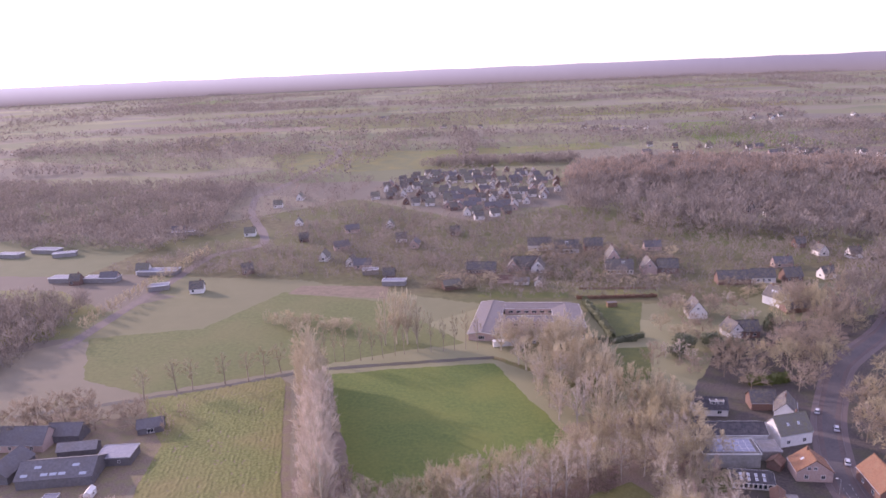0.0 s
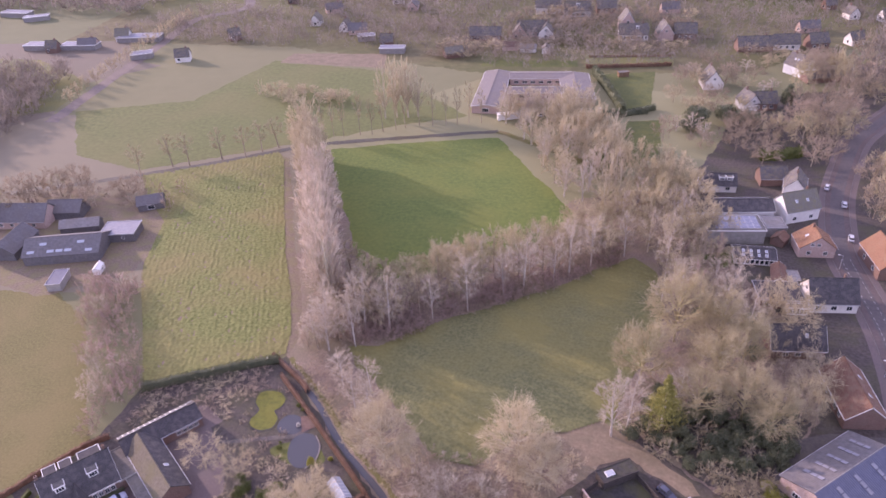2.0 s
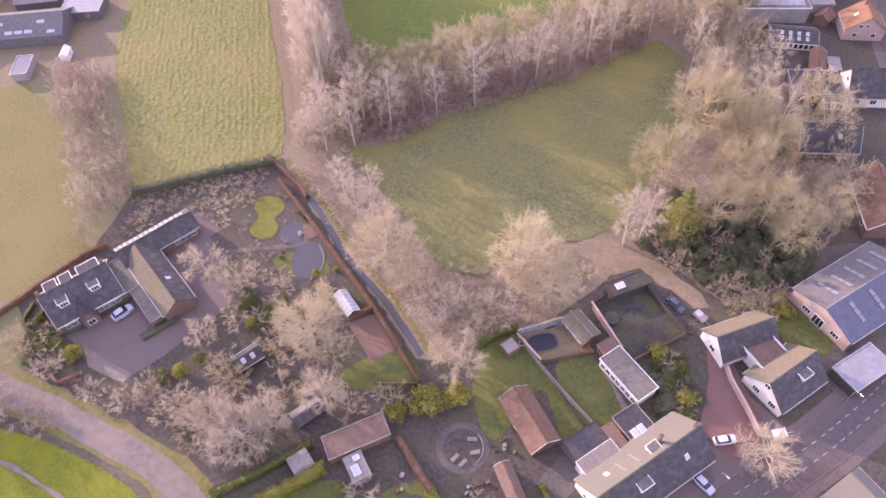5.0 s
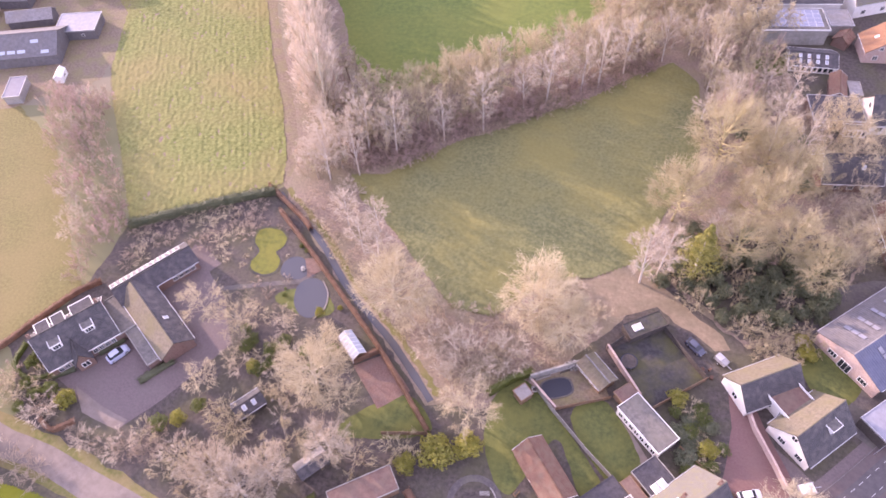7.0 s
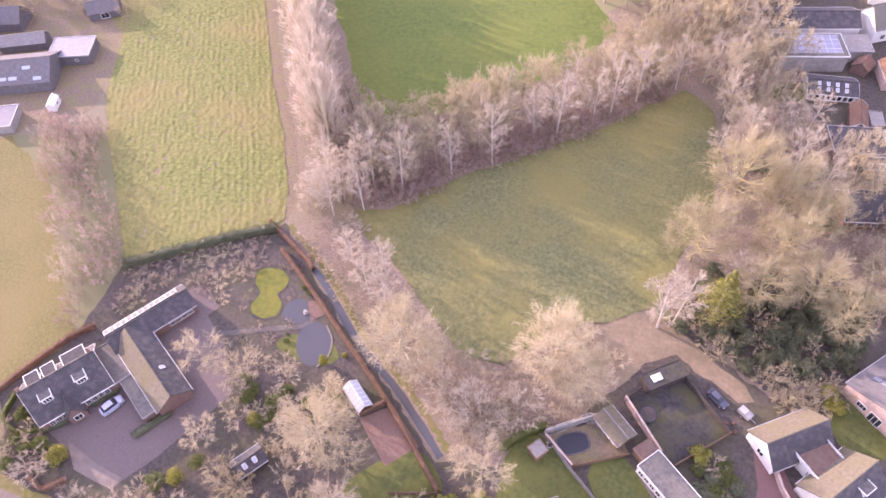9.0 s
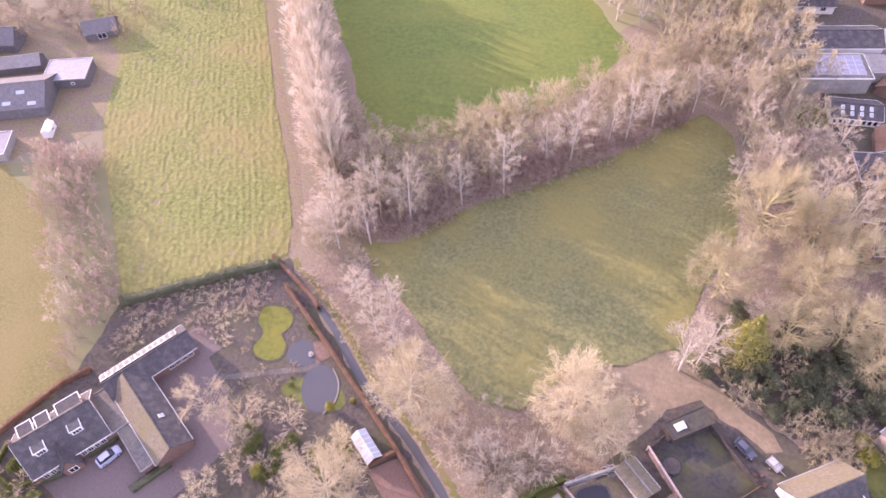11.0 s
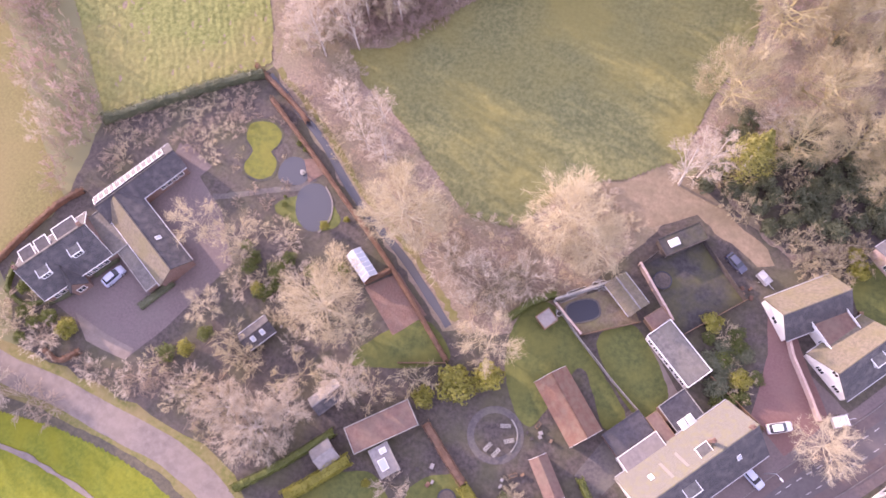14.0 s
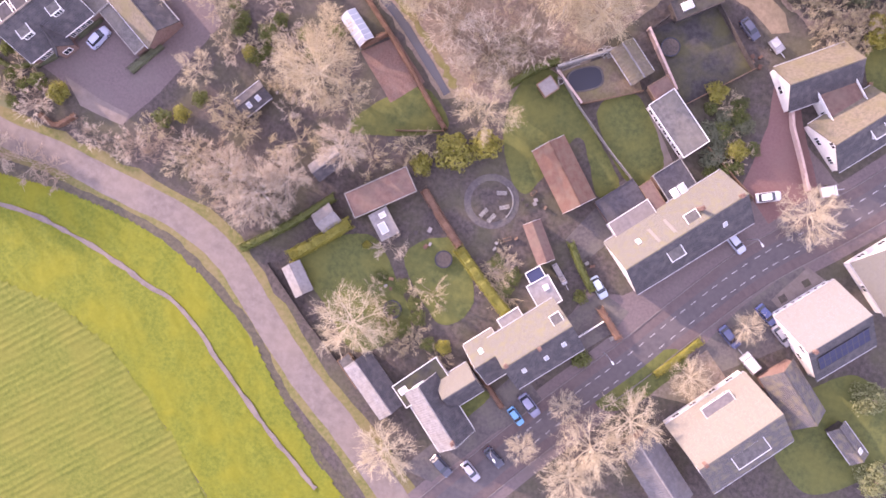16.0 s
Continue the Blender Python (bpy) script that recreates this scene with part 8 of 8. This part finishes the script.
trampoline(-22.6, 40.2, 1.7, "round trampoline beside the leafless tree")

# ---- vehicles ----
car(35.5, 75.9, 22, (0.72, 0.73, 0.75), "white hatchback parked in the red drive entrance")
car(32.2, 66.9, -38, (0.45, 0.50, 0.60), "silver blue hatchback parked before the house")
car(11.6, 53.4, -45, (0.42, 0.52, 0.60), "pale blue car parked in the side yard")
car(5.2, 30.2, -38, (0.20, 0.22, 0.32), "dark grey blue van parked in the yard", 1.1, 1.15)
car(3.4, 27.6, -38, (0.10, 0.36, 0.62), "bright blue small car parked in the yard", 0.86)
car(1.5, 19.5, -33, (0.05, 0.06, 0.09), "black car parked beside the road")
car(-1.8, 16.0, -36, (0.40, 0.40, 0.46), "silver car parked beside the road", 0.95)
car(-7.1, 15.5, -33, (0.07, 0.08, 0.11), "black car parked at the corner", 1.05)
car(35.4, 50.9, -36, (0.07, 0.09, 0.18), "dark blue car on the grey forecourt", 1.05)
car(43.9, 53.4, -37, (0.30, 0.31, 0.34), "grey car beside the white house")
car(40.4, 56.2, -34, (0.07, 0.10, 0.24), "blue car before the white house")
car(-87.3, 74.3, 59, (0.40, 0.44, 0.56), "silver blue van before the farmhouse", 1.1, 1.2)
car(25.1, 103.1, -40, (0.06, 0.07, 0.11), "dark car behind the mossy fence")
for x, y, an in ((80.5, 214, 80), (82.5, 236, 80), (79, 248, 75)):
    car(x, y, an, (0.55, 0.56, 0.6), "pale car parked along the street")


def trailer(x, y, ang, label, w=1.8, l=3.2, load="white"):
    t = root("trailer", pose(x, y, 0.06, 0, 0, ang), label, "trailer")
    b = part("bed", boxes((-l / 2, l / 2, -w / 2, w / 2, 0.5, 0.62), (-l / 2, l / 2, -w / 2, -w / 2 + 0.06, 0.62, 1.1), (-l / 2, l / 2, w / 2 - 0.06, w / 2, 0.62, 1.1), (-l / 2, -l / 2 + 0.06, -w / 2, w / 2, 0.62, 1.1), bevel=0.01), M["steel"], t)
    part("load", boxes((-l * 0.45, l * 0.1, -w * 0.42, w * 0.42, 0.63, 1.35), (l * 0.13, l * 0.25, -w * 0.42, w * 0.42, 0.63, 1.2), (l * 0.3, l * 0.4, -w * 0.42, w * 0.42, 0.63, 1.2), bevel=0.04), M[load], b)
    part("drawbar", boxes((l / 2, l / 2 + 1.2, -0.05, 0.05, 0.5, 0.58)), M["steel"], t)
    for s in (-1, 1):
        wh = part("wheel", CAR["tyre"], None, t)
        wh.location = (0, s * (w / 2 + 0.12), 0.32)
        part("rim", CAR["rim"], None, wh)


trailer(39.9, 47.4, 144, "open trailer loaded with pale goods", 2.0, 3.6)
trailer(45.0, 79.3, 25, "white trailer parked beside the road", 1.9, 3.0)
trailer(30.1, 101.3, -40, "small open trailer in the yard", 1.6, 2.6, "steel")
trailer(4.4, 53.9, -46, "narrow boat trailer in the yard", 0.9, 4.0, "greysheet")


def street_lamp(x, y, ang, h=5.0):
    l = root("street_lamp", pose(x, y, 0.06, 0, 0, ang), "grey street lamp with a short arm", "street lamp", "street lamps")
    V, F = [], []
    tube(V, F, [np.array(p, float) for p in ((0, 0, 0), (0, 0, h * 0.6), (0, 0, h - 0.3), (0.25, 0, h), (0.9, 0, h + 0.1))], [0.09, 0.07, 0.05, 0.045, 0.04], 8)
    part("pole", flat_mesh("pole", V, F, M["steel"], True), None, l)
    part("lamp_head", boxes((0.8, 1.5, -0.14, 0.14, h + 0.02, h + 0.18), bevel=0.05), M["white"], l)


for x, y, a in ((34.2, 68.0, -43), (15.5, 42.5, -43), (57, 89, -48), (0.5, 21, -43), (76, 150, 180), (74, 196, 180), (73.5, 128, 0)):
    street_lamp(x, y, a)


def garden_seat(x, y, ang):
    s = root("garden_bench", pose(x, y, 0.05, 0, 0, ang), "slatted pale wooden garden bench", "bench")
    for k in range(5):
        part("slat", boxes((-0.9, 0.9, -0.3 + k * 0.15, -0.19 + k * 0.15, 0.42, 0.46)), M["concrete"], s)
    for xx in (-0.8, 0.8):
        for yy in (-0.25, 0.35):
            part("leg", boxes((xx - 0.04, xx + 0.04, yy - 0.04, yy + 0.04, 0, 0.42)), M["concrete"], s)


for x, y, a in ((-11.2, 61.0, 60), (-9.6, 60.4, 60), (-9.0, 65.1, 12), (-7.9, 62.8, 25), (3.5, 93.2, 30), (16.5, 45.5, 40)):
    garden_seat(x, y, a)


def stone_arc(c, r, a0, a1, n, label):
    g = root("stone_edging", pose(c[0], c[1], 0.05), label, "edging")
    me = bpy.data.meshes.new("stone")
    bm = boxes((-0.3, 0.3, -0.12, 0.12, 0, 0.2), bevel=0.04)
    bm.to_mesh(me)
    bm.free()
    me.materials.append(M["concrete"])
    for k in range(n):
        a = radians(a0 + (a1 - a0) * k / (n - 1))
        part("stone", me, None, g).matrix_basis = pose(math.cos(a) * r, math.sin(a) * r, 0.02 * math.sin(k * 2.1), 0, 0, math.degrees(a) + 90 + 4 * math.sin(k * 3))


stone_arc((-10.4, 63.3), 3.8, -30, 52, 10, "curved row of pale edging stones beside the round bed")


def garden_table(x, y, r):
    t = root("garden_table", pose(x, y, 0.07), "round pale garden table with stools on the terrace", "table", "garden tables")
    bm = bmesh.new()
    bmesh.ops.create_cone(bm, cap_ends=True, segments=16, radius1=r, radius2=r, depth=0.05, matrix=Matrix.Translation((0, 0, 0.73)))
    part("tabletop", bm, M["wood_dark"], t)
    bm = bmesh.new()
    rings = [[bm.verts.new((math.cos(k * math.pi / 10) * q, math.sin(k * math.pi / 10) * q, z)) for k in range(20)] for q, z in ((r * 0.9, 0.757), (r * 0.92, 0.78), (r * 1.02, 0.78), (r * 1.02, 0.70))]
    for a, b in zip(rings, rings[1:]):
        for i in range(20):
            bm.faces.new((a[i], a[(i + 1) % 20], b[(i + 1) % 20], b[i]))
    part("rim", bm, M["white"], t, "white table rim")
    part("leg", boxes((-0.06, 0.06, -0.06, 0.06, 0.04, 0.71)), M["steel"], t)
    part("foot", boxes((-0.3, 0.3, -0.3, 0.3, 0, 0.04), bevel=0.01), M["steel"], t)
    for k in range(3):
        a = k * 2.1 + x
        st = part("stool", boxes((-0.2, 0.2, -0.2, 0.2, 0.4, 0.46), (-0.17, -0.13, -0.17, -0.13, 0, 0.4), (0.13, 0.17, -0.17, -0.13, 0, 0.4), (-0.17, -0.13, 0.13, 0.17, 0, 0.4), (0.13, 0.17, 0.13, 0.17, 0, 0.4)), M["concrete"], t)
        st.location = (math.cos(a) * (r + 0.3), math.sin(a) * (r + 0.3), 0)


for x, y, r in ((1.4, 93.2, 0.7), (2.6, 93.9, 0.65), (-4.0, 86.6, 0.5)):
    garden_table(x, y, r)


def planter(x, y, ang, l, w, label, mat="white"):
    p = root("planter", pose(x, y, 0.07, 0, 0, ang), label, "planter")
    t = 0.07
    part("trough", boxes((-l / 2, l / 2, -w / 2, -w / 2 + t, 0, 0.5), (-l / 2, l / 2, w / 2 - t, w / 2, 0, 0.5), (-l / 2, -l / 2 + t, -w / 2 + t, w / 2 - t, 0, 0.5), (l / 2 - t, l / 2, -w / 2 + t, w / 2 - t, 0, 0.5)), M[mat], p)
    part("earth", boxes((-l / 2 + t, l / 2 - t, -w / 2 + t, w / 2 - t, 0.05, 0.42)), M["soil"], p)


planter(-1.7, 91.5, 33, 3.6, 0.7, "long white planter along the wall of the pool yard")
planter(-2.9, 89.7, 33, 3.2, 0.3, "narrow pale trough beside the pool", "concrete")
for x, y, a, l in ((8.0, 90.2, 47, 1.0), (4.6, 67.0, 45, 1.6), (-6.0, 57.5, 30, 1.4), (-3.6, 66.6, 60, 1.2)):
    planter(x, y, a, l, 0.6, "small weathered wooden planter in the garden", "wood")
trampoline(12.8, 96.9, 1.7, "dark round trampoline in the mossy yard")


def crate(x, y, z, ang, w, d, h, label, mat):
    c = root("storage_box", pose(x, y, z, 0, 0, ang), label, "storage box", "garden clutter")
    part("body", boxes((-w / 2, w / 2, -d / 2, d / 2, 0, h), bevel=0.03), M[mat], c)
    part("lid", boxes((-w / 2 - 0.03, w / 2 + 0.03, -d / 2 - 0.03, d / 2 + 0.03, h, h + 0.06), bevel=0.02), M[mat], c)


CLUTTER = random.Random(12)
for x, y, n, sp in ((27.5, 98.6, 4, 1.6), (-7, 56, 5, 2.6), (-3, 66, 5, 2.2), (8, 58, 4, 2.0), (-20, 55, 4, 2.5), (-52, 74, 4, 4.0), (47, 98, 3, 2.0), (-24, 44, 3, 2.5)):
    for k in range(n):
        tone_, word = CLUTTER.choice((("greysheet", "grey"), ("wood", "brown wooden"), ("concrete", "pale grey"), ("tile_red", "terracotta"), ("wood_dark", "dark wooden")))
        crate(x + CLUTTER.uniform(-sp, sp), y + CLUTTER.uniform(-sp, sp), 0.05, CLUTTER.uniform(0, 90), CLUTTER.uniform(0.4, 0.9), CLUTTER.uniform(0.3, 0.7), CLUTTER.uniform(0.3, 0.7), "small %s garden box standing on the ground" % word, tone_)

hedge([(-11.5, 352), (-2, 327), (5.5, 303)], 2.0, 4.5, "leaf_dark", "tall dark hedge beside the lawn", 60, 0.35, 0.2, 61)
hedge([(-4, 300), (16, 306)], 1.6, 2.2, "leaf_dark", "dark hedge before the lawn", 60, 0.3, 0.2, 62)
hedge([(58, 268), (66, 270), (74, 274)], 4.0, 3.0, "leaf_green", "broad bright green hedge in the village", 90, 0.3, 0.3, 63)
hedge([(-16, 361), (6, 366), (26, 371)], 1.2, 1.6, "leaf_rust", "rusty hedge along the paddock", 50, 0.3, 0.2, 64)
fence([(-16, 378), (26, 385)], 1.2, "low timber fence of the paddock", "wood")
for x, y, an in ((-12.5, 303.5, 15), (-8.5, 304.5, 15), (-4.5, 305.6, 15), (-30, 296, 20), (-24, 298, 20)):
    car(x, y, an + 80, (0.66, 0.66, 0.68), "white car parked before the school")

# ---- far houses ----
def far_house_kind(L, W, eave, ridge, wall, roof):
    h = house("far_house", (0, 0), L, W, 0, eave, ridge, wall, roof, "small gabled house in the far village", group="far houses", edge=None, gutters=False,
              wins=[("s", -L / 4, 1, 1.6, 1.5, 0), ("w", 0, 1, 1.6, 1.5, 0)], chims=[(L * 0.3, 0.2, 0.8)])
    return h


kinds = [far_house_kind(8, 6.5, 3.2, 7.0, "plaster", "tile_grey"), far_house_kind(8.5, 6.5, 3.2, 7.2, "plaster", "tile_pale"), far_house_kind(7, 6, 3.2, 7.0, "brick", "tile_grey"), far_house_kind(11, 6.5, 3.0, 6.4, "pink", "shed_sheet")]
hr = random.Random(9)
spots = [(25, 472, 15),
         (119, 490, 20), (128, 471, 110), (146, 467, 20), (-155, 475, 20), (-140, 461, 100),
         (-192, 448, 30), (-192, 419, 100), (-231, 467, 20), (-158, 404, 20), (-132, 383, 10), (-320, 592, 20), (-316, 632, 100), (-240, 341, 20), (-302, 372, 15), (-313, 353, 15), (-331, 344, 10),
         (-352, 481, 20), (-230, 382, 40), (-168, 409, 100), (-205, 500, 30), (-180, 520, 110), (-120, 500, 20), (120, 420, 30), (100, 440, 20), (-285, 480, 20), (-262, 520, 110)]
village = [(-238, 640), (-256, 720), (-226, 800), (-140, 835), (-84, 810), (-58, 700), (-80, 610), (-105, 545), (-150, 585)]
placed = []
while len(placed) < 128:
    p = (hr.uniform(-256, -58), hr.uniform(545, 835))
    if inside(p, village) and all(math.dist(p, q) > 10 for q in placed):
        placed.append(p)
        spots.append((*p, hr.choice((15, 20, 25, 105, 110))))
for cx, cy, n, sx_, sy_ in ((120, 1010, 18, 110, 60), (240, 970, 12, 60, 40), (-330, 1400, 9, 60, 30), (-30, 1330, 10, 60, 30), (250, 1520, 8, 40, 40), (-580, 1690, 8, 60, 40), (120, 600, 3, 60, 30), (520, 1500, 8, 120, 60)):
    for k in range(n):
        spots.append((cx + hr.uniform(-sx_, sx_), cy + hr.uniform(-sy_, sy_), hr.choice((15, 20, 105, 110))))
first = set()
for x, y, a in spots:
    k = hr.randrange(4)
    m = pose(x, y, 0, 0, 0, a + hr.uniform(-4, 4))
    if k not in first:
        first.add(k)
        kinds[k].matrix_basis = m
    else:
        copy_thing(kinds[k], m)
for k in range(4):
    if k not in first:
        kinds[k].matrix_basis = pose(-240, 600 + 12 * k, 0)

# pale glasshouses and sheds of the nursery beyond the lane
for cx, cy, L_, W_, an in ((-420, 412, 22, 8, 2), (-396, 404, 16, 6, 30), (-438, 396, 18, 7, 6), (-290, 372, 26, 9, 12), (-318, 352, 22, 8, 10), (-345, 348, 16, 8, 8), (-268, 342, 12, 7, 30), (-345, 478, 18, 9, 20), (-125, 372, 14, 6, 8), (-148, 392, 10, 6, 20)):
    flat_house("nursery_shed", (cx, cy), L_, W_, an, 3.2, "greysheet", "pale_sheet", "pale grey roofed nursery shed", "shed", group="nursery sheds")
